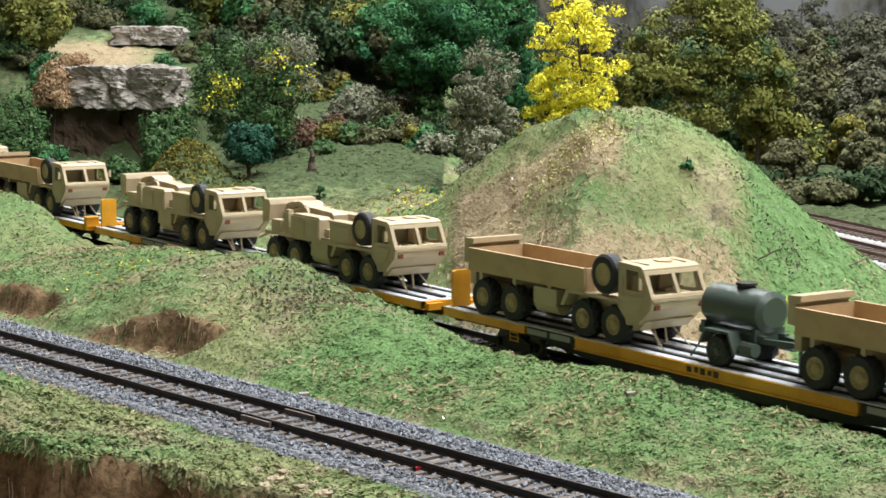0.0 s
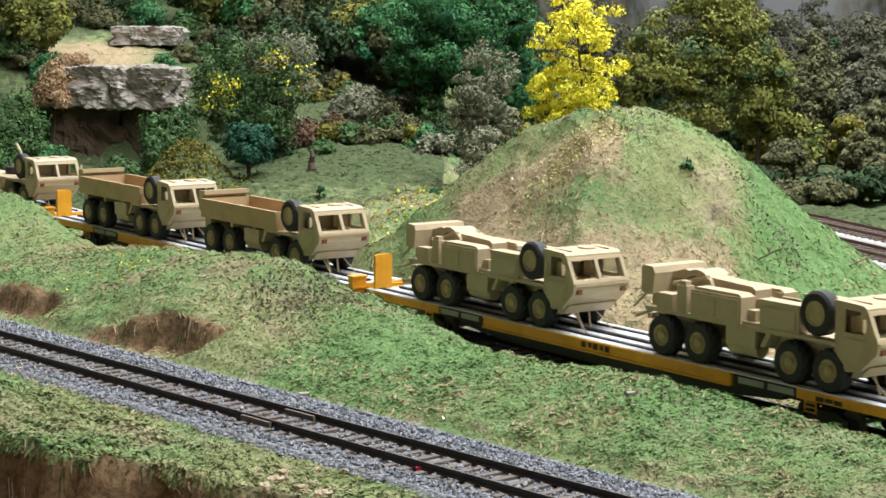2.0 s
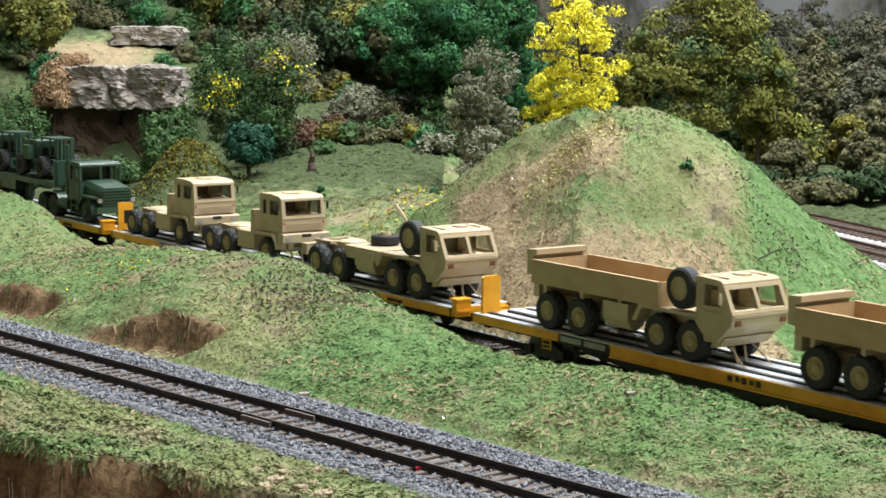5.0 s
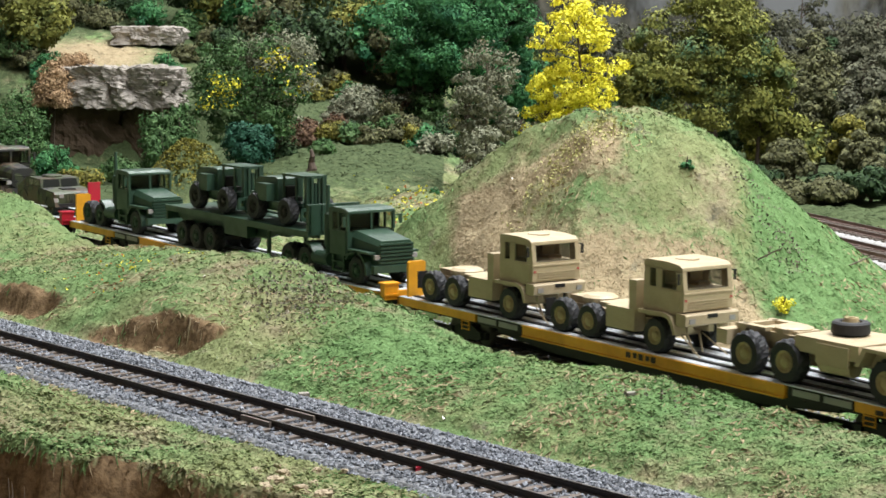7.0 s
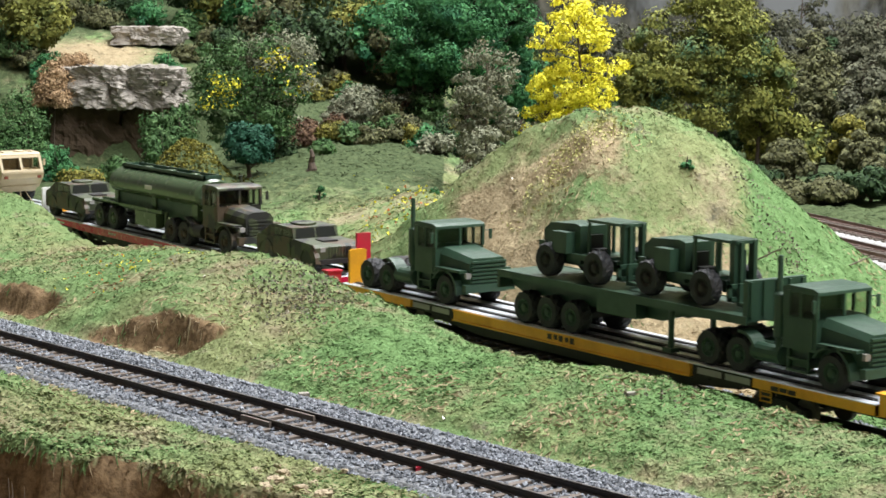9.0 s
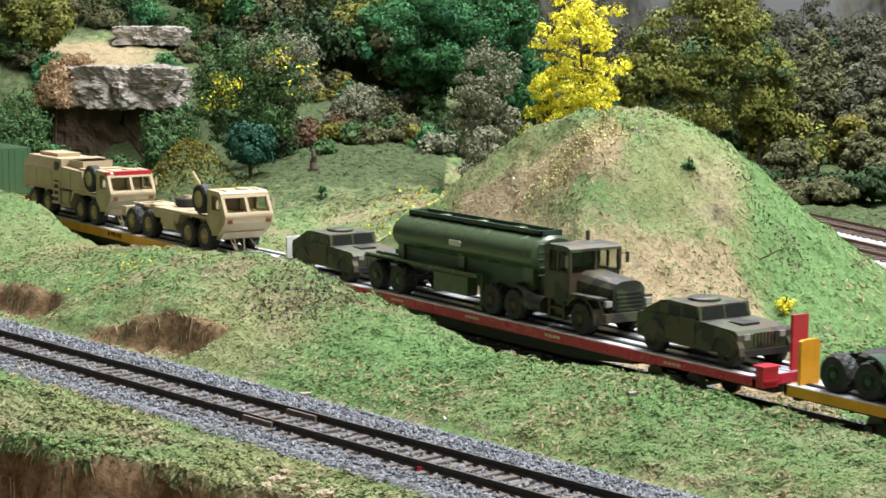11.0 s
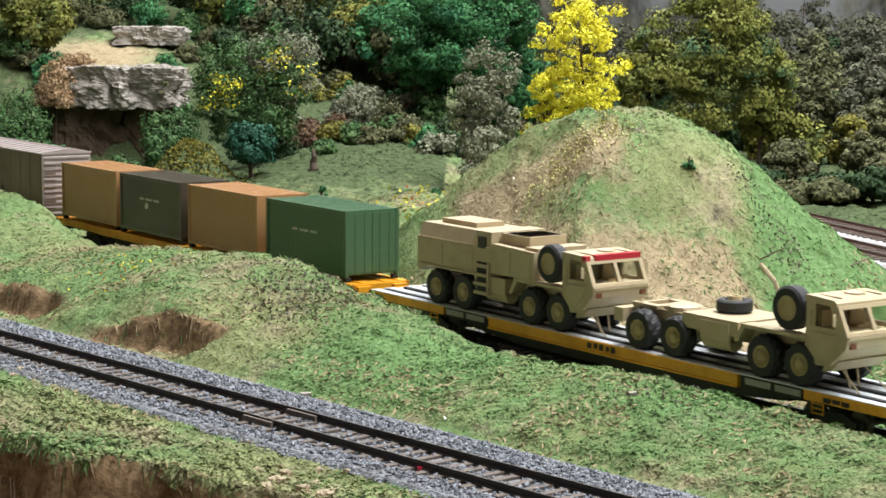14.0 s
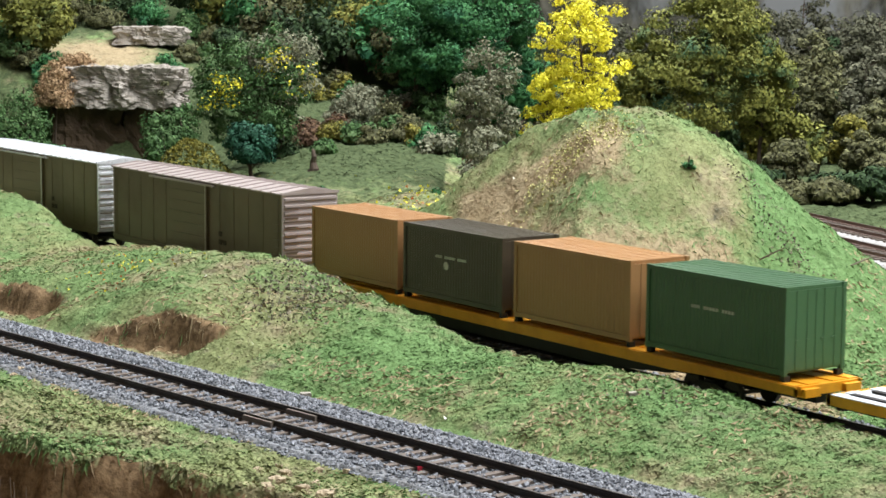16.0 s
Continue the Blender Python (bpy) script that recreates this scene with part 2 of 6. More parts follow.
# ---- terrain: plan axes a (across the view) and b (into the layout) from the camera stand ----
AX, BX, ORG = np.array([0.5749, 0.8182]), np.array([-0.8182, 0.5749]), np.array([459.8, -473.7])


def plan(a, b):
    return ORG[0] + a * AX[0] + b * BX[0], ORG[1] + a * AX[1] + b * BX[1]


def unplan(x, y):
    x, y = np.asarray(x, float) - ORG[0], np.asarray(y, float) - ORG[1]
    return x * AX[0] + y * AX[1], x * BX[0] + y * BX[1]


def value_noise(x, y, size, seed=0):
    x, y = x / size, y / size
    xi, yi = np.floor(x).astype(np.int64), np.floor(y).astype(np.int64)
    fx, fy = x - xi, y - yi
    fx, fy = fx * fx * (3 - 2 * fx), fy * fy * (3 - 2 * fy)

    def h(i, j):
        v = np.sin(i * 127.1 + j * 311.7 + seed * 74.7) * 43758.5453
        return v - np.floor(v)
    return (h(xi, yi) * (1 - fx) + h(xi + 1, yi) * fx) * (1 - fy) + (h(xi, yi + 1) * (1 - fx) + h(xi + 1, yi + 1) * fx) * fy - 0.5


def smooth01(x, lo, hi):
    t = np.clip((x - lo) / (hi - lo), 0, 1)
    return t * t * (3 - 2 * t)


def front_line(x):  # middle of the near track
    return 0.1115 * x - 131.5


RIDGE_X = (-760, -640, -606, -558, -521, -480, -440, -408, -373, -345, -313, -278, -260, -241, -206, -174, -155, -133, -108, -63, -42, -14, 40, 120, 300)
RIDGE_Z = (27, 28, 28, 25, 14, 9.5, 13, 17, 20, 20.5, 24.5, 26, 22, 18, 16, 13, 9.5, 8.2, 8.8, 11, 11, 9.5, 8.5, 8, 8)


def terrain(x, y):
    """Height of the scenery in millimetres over the rail heads' level."""
    x, y = np.asarray(x, float), np.asarray(y, float)
    a, b = unplan(x, y)
    # ground behind the train: it climbs to a hillside on one side and lies flat on the other
    px = a / np.maximum(b, 200)
    left = 1 - smooth01(px, -0.02, 0.07)
    far_left = 1 - smooth01(px, -0.16, -0.06)
    climb = np.interp(b, (1000, 1150, 1300, 1450, 1550, 1700, 1800, 2000, 2400), (-6, -2, 20, 24, 32, 48, 70, 118, 170))
    climb2 = np.interp(b, (1000, 1150, 1300, 1450, 1618, 1642, 1700, 1900, 2400), (-6, -4, 0, 1, 3, 56, 82, 120, 175))
    back = -6 + (climb + 6) * left
    back = back + (climb2 - climb) * far_left
    back = back + 9 * value_noise(x, y, 120, 3) * smooth01(b, 1150, 1400)
    # the mound behind the train
    da, db = a - 84, (b - 905) / 0.78
    da = np.where(da < 0, da * 0.82, da)
    rho = np.hypot(da, db) + 9 * value_noise(x, y, 55, 7)
    mound = 88 + np.interp(rho, (0, 18, 36, 50, 60, 82, 100, 118, 150, 185), (0, -1, -8, -17, -24, -44, -58, -70, -86, -95))
    # saddle to the left of the mound
    saddle = 30 * np.exp(-((a - 5) / 65) ** 2 - ((b - 1130) / 120) ** 2) - 6
    knoll = 44 * np.exp(-((a + 174) / 31) ** 2 - ((b - 1330) / 45) ** 2) - 6
    back = np.maximum(np.maximum(back, mound), np.maximum(back + np.maximum(saddle, 0), back * 0.5 + knoll))
    back = np.where(y < 22, np.minimum(back, -6), np.minimum(back, -6 + np.maximum(y - 19, 0) * 1.3))
    # the bank in front of the train
    fl = front_line(x)
    rz = np.interp(x, RIDGE_X, RIDGE_Z) - 1.2 + 1.6 * smooth01(x, -90, -30) - 1.8 * np.exp(-((x + 132) / 34) ** 2)
    t = np.clip((y - (fl + 24)) / (-36 - (fl + 24)), 0, 1.0)
    up = np.sin(t * math.pi / 2) ** 1.1
    down = smooth01(y, -17, -33)
    bank = -6 + (rz + 6) * up
    bank = np.where(y > -36, -6 + (bank + 6) * down, bank)
    # eroded cuts in the bank's foot
    bank = bank + 7 * np.exp(-((x + 262) / 40) ** 2 - ((y + 103) / 15) ** 2) + 6 * np.exp(-((x + 385) / 40) ** 2 - ((y + 113) / 14) ** 2)
    for cx, cy, lean, w in ((-258, -113, 0.45, 33), (-378, -124, 0.2, 36)):
        k = np.exp(-((x - cx) / w) ** 6)
        s = y - (cy + lean * (x - cx) + 6 * value_noise(x, y * 0, 11, 5) + 2 * value_noise(x, y, 4, 6))
        lim = np.interp(s, (-14, -2, 0, 3.5, 6), (-5.5, -4, 0, 11, 30))
        bank = bank * (1 - k) + np.minimum(bank, lim) * k
    z = np.where(y > 0, back, bank)
    # near side: verge, then a broken edge and a brown drop
    verge = -6 + 3.0 * smooth01(fl - y, 26, 50) + 4 * value_noise(x, y, 40, 2) * smooth01(fl - y, 24, 50)
    edge = np.interp(x, (-420, -127, -110, -84, -75, -55, -34, 100), (-290, -236, -231, -224, -211, -205, -199, -185)) + 7 * value_noise(x, y * 0, 17, 9) + 3 * value_noise(x, y, 6, 4)
    drop = np.interp(edge - y, (-7, 0, 3, 7, 22, 60, 120), (0, 1.5, -3, -22, -34, -50, -60))
    z = np.where(y < fl - 22, verge + drop, z)
    # track beds
    for out in (np.abs(y) - 17, np.maximum(y - fl - 34, fl - 23 - y)):
        k = smooth01(out, 0, 8)
        z = z * k - 4.4 * (1 - k)
    return z


def rough(x, y):
    bumps = (3.2 * value_noise(x, y, 21, 15) + 2.6 * value_noise(x, y, 7, 16)) * (y > 20) + 2.9 * value_noise(x, y, 9, 11) + 2.2 * value_noise(x, y, 4.6, 12) + 0.5 * value_noise(x, y, 2.1, 13)
    fl = front_line(x)
    d = np.minimum(np.abs(y) - 17, np.maximum(y - fl - 34, fl - 23 - y))
    return bumps * (0.1 + 0.9 * smooth01(d, 0, 8))


def zones(x, y, z, nz):
    """Soil, lush, dry and shaded-wood shares of the turf."""
    a, b = unplan(x, y)
    soil = smooth01(0.62 - nz, 0.0, 0.2) * (y < -60)
    fl = front_line(x)
    soil = np.maximum(soil, smooth01(fl - y, 70, 80) * smooth01(-z, 9, 14))
    for cx, cy, lean, w in ((-258, -113, 0.45, 35), (-378, -124, 0.2, 38)):
        d = y - (cy + lean * (x - cx))
        soil = np.maximum(soil, 0.9 * np.exp(-((x - cx) / w) ** 6) * smooth01(d, -9, -4) * (1 - smooth01(d, 4, 7)))
    bank = (y < 0)
    lush = bank * (0.44 * smooth01(x, -235, -165) * (y > fl) + 0.40 * np.exp(-((x + 140) / 45) ** 2 - ((y + 68) / 35) ** 2) + 0.2 * np.exp(-((x + 20) / 40) ** 2 - ((y + 52) / 25) ** 2))
    dry = bank * (0.25 * (y < fl) + 0.42 * np.exp(-((x + 215) / 26) ** 2 - ((y + 45) / 25) ** 2) + 0.45 * np.exp(-((x - 18) / 30) ** 2 - ((y + 92) / 14) ** 2))
    # the mound: a straw streak from its top down one shoulder, a dry foot, one green flank
    hill = (y > 22) & (b < 1010)
    along = np.clip(((72 - a) * 55 + (80 - z) * 35) / (55 ** 2 + 35 ** 2), 0, 1)
    off = np.hypot(a - (72 - 55 * along), z - (80 - 35 * along))
    lush = lush + hill * (0.7 * smooth01(a, 118, 140) + 0.45 * np.exp(-((a - 64) / 13) ** 2 - ((z - 53) / 7) ** 2) + 0.4 * np.exp(-((a - 45) / 16) ** 2 - ((z - 78) / 9) ** 2) + 0.32 * np.exp(-((a - 100) / 20) ** 2 - ((z - 82) / 9) ** 2))
    dry = dry + hill * (0.62 * np.exp(-(off / 10) ** 2) + 0.74 * (1 - smooth01(z, 28, 58)) * smooth01(a, -10, 12) * (1 - smooth01(a + 0.5 * z, 130, 148)) + 0.34 * np.exp(-((a - 78) / 30) ** 2 - ((z - 62) / 16) ** 2))
    dry = dry + 0.85 * np.exp(-((a + 305) / 75) ** 2 - ((b - 1720) / 80) ** 2) + 0.8 * np.exp(-((a + 385) / 26) ** 2 - ((b - 1865) / 50) ** 2)
    dry = dry + 0.8 * np.exp(-((a - 236) / 20) ** 2 - ((b - 1105) / 30) ** 2) + 0.10 * np.exp(-((a + 172) / 30) ** 2 - ((b - 1330) / 50) ** 2)
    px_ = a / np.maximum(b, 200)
    # darker ground share: mossy floor plus painted shade below the trees
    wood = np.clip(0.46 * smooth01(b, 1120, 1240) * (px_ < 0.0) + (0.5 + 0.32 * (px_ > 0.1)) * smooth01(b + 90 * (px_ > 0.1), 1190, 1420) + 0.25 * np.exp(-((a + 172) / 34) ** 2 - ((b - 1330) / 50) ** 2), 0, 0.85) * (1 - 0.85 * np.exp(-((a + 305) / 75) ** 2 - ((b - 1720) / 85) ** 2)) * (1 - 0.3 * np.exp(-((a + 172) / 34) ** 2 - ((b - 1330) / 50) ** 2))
    return np.stack([np.clip(soil, 0, 1), np.clip(lush, 0, 1), np.clip(dry, 0, 1), np.clip(wood, 0, 1)], -1)


def grid_mesh(name, av, bv, mat):
    A, B = np.meshgrid(av, bv)
    X, Y = plan(A, B)
    Z = terrain(X, Y) + rough(X, Y)
    gb, ga = np.gradient(Z, bv, av)
    Z[0], Z[-1], Z[:, 0], Z[:, -1] = -72, -72, -72, -72  # the sheet's rim comes down to the bench
    nz = 1 / np.sqrt(1 + ga ** 2 + gb ** 2)
    n, m = Z.shape
    co = np.stack([X, Y, Z], -1).reshape(-1, 3)
    i = (np.arange(n - 1)[:, None] * m + np.arange(m - 1)).ravel()
    faces = np.stack([i, i + 1, i + m + 1, i + m], -1)
    me = bpy.data.meshes.new(name)
    me.from_pydata((co * K).tolist(), [], faces.tolist())
    at = me.color_attributes.new("zone", "FLOAT_COLOR", "POINT")
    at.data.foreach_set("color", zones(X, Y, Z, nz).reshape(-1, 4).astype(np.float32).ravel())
    me.materials.append(mat)
    me.shade_smooth()
    return new(name, me)


def spaced(stops):
    out = [stops[0][0]]
    for (p, s), (q, s2) in zip(stops, stops[1:]):
        n = max(1, round((q - p) / s))
        out += list(np.linspace(p, q, n + 1)[1:])
    return np.array(out)


AV = spaced(((-900, 40), (-460, 8), (-290, 2.2), (290, 8), (560, 40), (1000, 40)))
BV = spaced(((300, 20), (470, 2.0), (1180, 4), (1700, 8), (2300, 40), (2700, 40)))
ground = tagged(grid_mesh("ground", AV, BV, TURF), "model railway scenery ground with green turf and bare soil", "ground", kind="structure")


# ---- tracks ----
def track(name, p, q, label, tie_gap=7.0, bed=BALLAST, left=15, right=15, sink=0.0, steel=RAIL_SIDE):
    """Two rails on sleepers over a ballast bed from p to q (x, y), rail heads at level zero."""
    p, q = np.array(p, float), np.array(q, float)
    length = float(np.hypot(*(q - p)))
    ang = math.degrees(math.atan2(q[1] - p[1], q[0] - p[0]))
    top = tagged(new(name), label, "railway track", kind="structure")
    top.matrix_basis = mm(p[0], p[1], sink, 0, 0, ang)
    bm = bmesh.new()
    prism(bm, ((-right - 6, -8), (left + 6, -8), (left, -3.2), (-right, -3.2)), 0, length, "x")
    part("ballast_bed", bm, bed, top, "grey crushed stone ballast")
    for s in (-1, 1):
        y = s * 8.7
        bm = bmesh.new()
        prism(bm, [(y + c[0], c[1]) for c in ((-1.1, -2.3), (1.1, -2.3), (1.1, -2.0), (0.3, -1.7), (0.3, -0.8), (0.5, -0.6), (0.5, 0), (-0.5, 0), (-0.5, -0.6), (-0.3, -0.8), (-0.3, -1.7), (-1.1, -2.0))], 0, length, "x")
        rail = part("rail", bm, steel, top, "dark rusty rail")
        part("rail_head", boxes((0, length, y - 0.42, y + 0.42, 0.0, 0.08)), RAIL_TOP, rail, "worn top of the rail")
    n = int(length / tie_gap)
    first = None
    for k in range(n):
        m = mm((k + 0.5) * tie_gap + random.uniform(-0.4, 0.4), random.uniform(-0.4, 0.4), 0, 0, 0, random.uniform(-1.5, 1.5))
        if first is None:
            first = part("sleeper", boxes((-1.3, 1.3, -14.5, 14.5, -3.6, -2.3)), TIE, top, "weathered grey-brown sleeper", bev=0.15)
            first.matrix_basis = m
        else:
            share(first, m, top)
    return top


track("railway_track", (-1000, 0), (400, 0), "main line track on ballast under the train", sink=0)
front_track = track("railway_track", (-420, front_line(-420)), (120, front_line(120)), "empty dark-railed track on grey ballast", left=33, right=22)
track("railway_track", (-760, 538), (-100, 347), "far pair of rusty rails on pale ballast", bed=PALE_BALLAST, left=20, right=26, sink=1.5, steel=RUSTY_RAIL)
track("railway_track", (-760, 488), (-100, 297), "far pair of rusty rails on pale ballast", bed=PALE_BALLAST, left=24, right=20, sink=1.5, steel=RUSTY_RAIL)


# ---- the train ----
DECK_Z = 14.0


def wheels_at(parent, xs, r, y, w, tyre_mat, hub_mat, name="wheel"):
    """Road wheels on both sides at the axle places xs: tyre, with a dished hub of its own."""
    proto = None
    for x in xs:
        for s in (-1, 1):
            m = mm(x, s * y, r, 0, 0, 0 if s < 0 else 180)
            if proto is None:
                bm = bmesh.new()
                drum(bm, "y", (0, 0, 0), ((-w / 2 + 1.6, r * 0.44), (-w / 2 + 0.1, r * 0.52), (-w / 2, r * 0.86), (-w * 0.36, r * 0.97), (-w * 0.2, r), (w * 0.2, r), (w * 0.36, r * 0.97), (w / 2, r * 0.86), (w / 2, r * 0.5)), 48)
                for q, vert in enumerate(bm.verts):  # cut lugs into the tread
                    if 3 <= q // 48 <= 6 and (q % 48 + 2 * (q // 48)) % 4 < 2:
                        vert.co.x *= 0.93
                        vert.co.z *= 0.93
                tyre = part(name, bm, tyre_mat, parent, "black treaded rubber tyre")
                tyre.matrix_basis = m
                bm = bmesh.new()
                drum(bm, "y", (0, 0, 0), ((-w / 2 + 1.2, r * 0.5), (-w / 2 + 0.05, r * 0.5), (-w / 2 + 0.15, r * 0.45), (-w / 2 + 0.9, r * 0.38), (-w / 2 + 0.9, r * 0.26), (-w / 2 + 0.1, r * 0.22), (-w / 2 - 0.2, r * 0.14), (-w / 2 - 0.2, 0.05)), 16)
                for k in range(8):
                    a = 2 * math.pi * k / 8
                    rod(bm, (math.cos(a) * r * 0.34, -w / 2 + 0.2, math.sin(a) * r * 0.34), (math.cos(a) * r * 0.34, -w / 2 + 0.9, math.sin(a) * r * 0.34), r * 0.035, 5)
                hub = part("hub", bm, hub_mat, tyre, "painted wheel hub")
                proto = (tyre, hub)
            else:
                t = share(proto[0], m, parent)
                share(proto[1], Matrix.Identity(4), t)


MOVERS = []  # things that ride on the train, with their place along it


def on_train(ob, u, z):
    MOVERS.append((ob, u, z))
    ob.matrix_basis = mm(u, 0, z)
    return ob


def bogie(parent, x):
    """A two-axle truck under a railway car."""
    bm = bmesh.new()
    for s in (-1, 1):
        prism(bm, [(x + p, q) for p, q in ((-13, 3.2), (-10, 3), (-6, 2.2), (6, 2.2), (10, 3), (13, 3.2), (13, 6), (8, 6.4), (5, 7.6), (-5, 7.6), (-8, 6.4), (-13, 6))], s * 11 - 1, s * 11 + 1)
        for k in (-1, 1):
            box(bm, x + k * 10 - 1.6, x + k * 10 + 1.6, s * 12.6 - 0.8, s * 12.6 + 0.8, 3.2, 6.2)
        for k in (-1.6, 0, 1.6):
            rod(bm, (x + k, s * 11, 2.6), (x + k, s * 11, 6.8), 0.7, 6)
    box(bm, x - 2.6, x + 2.6, -11, 11, 4.5, 8.5)
    b = part("bogie", bm, BLACK, parent, "black side frames with springs")
    for k in (-1, 1):
        bm = bmesh.new()
        for s in (-1, 1):
            drum(bm, "y", (0, s * 8.6, 0), ((-1.3, 4.4), (-0.9, 4.8), (0.9, 4.8), (1.3, 4.4)), 16)
        rod(bm, (0, -12, 0), (0, 12, 0), 0.8, 8)
        ax = part("wheelset", bm, WHEEL_RUST, b, "dark rusty railway wheels on an axle")
        ax.matrix_basis = mm(x + k * 10, 0, 4.8)


def coupler(parent, x, s):
    bm = bmesh.new()
    box(bm, min(x, x + s * 6), max(x, x + s * 6), -1.2, 1.2, 6.3, 8.6)
    prism(bm, [(x + s * p, q) for p, q in ((5, -2), (8, -2.2), (8.4, 0), (6.5, 0.4), (6.8, 2.2), (5, 2))], 5.8, 9.2, "z")
    part("coupler", bm, BLACK, parent, "black knuckle coupler")


def flatcar(u_front, colour, label, sill="stepped", rear_plate=None, front_plate=None, strips=True, length=316.0):
    """A long piggyback flat car; its front end is at u_front."""
    L, h = length, length / 2
    car = tagged(new("flat_car"), label, "railway car", group="cars of the train")
    for s in (-1, 1):
        bm = bmesh.new()
        y0, y1 = sorted((s * 14.9, s * 13.3))
        if sill == "stepped":
            for q in (-1, 1):
                end = bmesh.new()
                prism(end, [(q * (h - 56), 10.4), (q * (h - 2), 10.4), (q * h, 10.8), (q * h, 13.7), (q * (h - 56), 13.7)], y0, y1)
                sill_end = part("side_sill", end, colour, car, bev=0.12)
                part("sill_rib", boxes((*sorted((q * (h - 50), q * (h - 22))), *sorted((s * 14.9, s * 15.1)), 12.6, 13.4)), colour, sill_end)
            prism(bm, ((-71, 9.2), (71, 9.2), (71, 13.7), (-71, 13.7)), y0, y1)
            for zz in (9.1, 13.1):
                box(bm, -71, 71, *sorted((s * 14.6, s * 15.5)), zz, zz + 0.6)
        else:
            prism(bm, ((-h, 10.6), (-h + 42, 10.6), (-h + 62, 9.8), (h - 62, 9.8), (h - 42, 10.6), (h, 10.6), (h, 13.7), (-h, 13.7)), y0, y1)
            for zz in (13.1,):
                box(bm, -h, h, *sorted((s * 14.6, s * 15.4)), zz, zz + 0.6)
        part("side_sill", bm, colour, car, bev=0.12)
        if sill == "full" and colour is RED:
            # pale strip paints the bright highlight on the red sill's top lip
            part("lip_highlight", boxes((-h + 1, h - 1, *sorted((s * 15.0, s * 14.6)), 13.72, 14.1)), DECK, car, "pale strip for the highlight on the deck's edge")
            for xx in (-128, -62, -8, 44, 112):
                part("lettering", boxes(*[(xx + 2.4 * k, xx + 1.7 + 2.4 * k, *sorted((s * 14.8, s * 15.0)), 11.4, 12.4) for k in range(4)]), PALE_INK, car, "small pale stencils")
        if sill == "stepped":
            for q in (-1, 1):
                bm = boxes((*sorted((q * 72, q * (h - 57))), *sorted((s * 14.4, s * 13.0)), 9.8, 13.6))
                p = part("bolster_panel", bm, BLACK, car, "recessed black side panel")
                rows = [(*sorted((q * (74.5 + 14 * k), q * (86.5 + 14 * k))), *sorted((s * 14.3, s * 14.7)), 10.8, 12.9) for k in range(2)]
                part("stencil_panel", boxes(*rows), GREY, p, "small grey stencilled data panels")
                rod_bm = bmesh.new()
                for k in range(3):
                    rod(rod_bm, (q * (h - 52), s * 15, 10 - k * 1.6), (q * (h - 47), s * 15, 10 - k * 1.6), 0.25, 5)
                for xx in (h - 52, h - 47):
                    rod(rod_bm, (q * xx, s * 15, 6.4), (q * xx, s * 15, 10.4), 0.25, 5)
                part("step", rod_bm, colour, car)
    if sill == "stepped":
        rows = []
        for k in range(5):
            rows.append((-9 + k * 3.4 + (k % 2) * 0.5, -6.6 + k * 3.4, -15.1, -14.8, 10.7 + (k % 2) * 0.3, 12.7 + (k % 3) * 0.2))
        part("lettering", boxes(*rows), INK, car, "dark worn lettering block")
        part("lettering", boxes(*[(h - 47 + 4 * k, h - 43.8 + 4 * k, -15.25, -14.9, 10.9 + 0.2 * (k % 2), 12.4) for k in range(3)]), INK, car, "small dark stencils")
    # deck with recessed wheel runs
    bm = bmesh.new()
    sec = [(-13.3, 12.4), (13.3, 12.4), (13.3, 13.72), (14.9, 13.72), (14.9, DECK_Z), (10.8, DECK_Z), (10.8, 13.6)]
    for y0, y1 in ((8.6, 3.0), (-3.0, -8.6)):
        sec += [(y0, 13.6), (y0, DECK_Z), (y1, DECK_Z), (y1, 13.6)]
    sec += [(-10.8, 13.6), (-10.8, DECK_Z), (-14.9, DECK_Z), (-14.9, 13.72), (-13.3, 13.72)]
    prism(bm, sec, -h + 1.5, h - 1.5, "x")
    part("deck", bm, DECK if strips else YELLOW, car, "pale grey steel deck plates" if strips else "dusty yellow deck plates")
    if strips:
        bm = bmesh.new()
        for y in (-9.7, 0.0, 9.7):
            box(bm, -h + 6, h - 6, y - 1.15, y + 1.15, 13.6, 14.5)
        part("guide_rail", bm, BLACK, car, "black hitch guide rails along the deck")
    # centre sill, cross bearers, ends
    bm = bmesh.new()
    prism(bm, ((-h + 2, 7), (-60, 6.4), (-48, 3.6), (48, 3.6), (60, 6.4), (h - 2, 7), (h - 2, 12.4), (-h + 2, 12.4)), -4, 4)
    # wide black box added to stand in for the shadow beneath the car
    prism(bm, ((-h + 66, 7.5), (-58, 4.6), (58, 4.6), (h - 66, 7.5), (h - 66, 12.4), (-h + 66, 12.4)), -11, 11)
    for k in range(-5, 6):
        box(bm, k * 26 - 0.6, k * 26 + 0.6, -13, 13, 9, 12.4)
    part("underframe", bm, BLACK, car, "black centre sill and cross bearers, with a box for the shade below")
    for q in (-1, 1):
        bm = boxes((*sorted((q * (h - 1.4), q * h)), -14.9, 14.9, 10.4, 13.7))
        box(bm, *sorted((q * h, q * (h + 2))), -13, -6, 10.2, 13.0)
        box(bm, *sorted((q * h, q * (h + 2))), 6, 13, 10.2, 13.0)
        part("end_sill", bm, colour, car, bev=0.12)
        coupler(car, q * h, q)
        bogie(car, q * (h - 46))
    if rear_plate:
        bm = bmesh.new()
        prism(bm, ((-12.8, 14), (-4.2, 14), (-4.2, 28.5), (-5.4, 29), (-11.6, 29), (-12.8, 28.5)), -h + 4, -h + 5.4, "x")
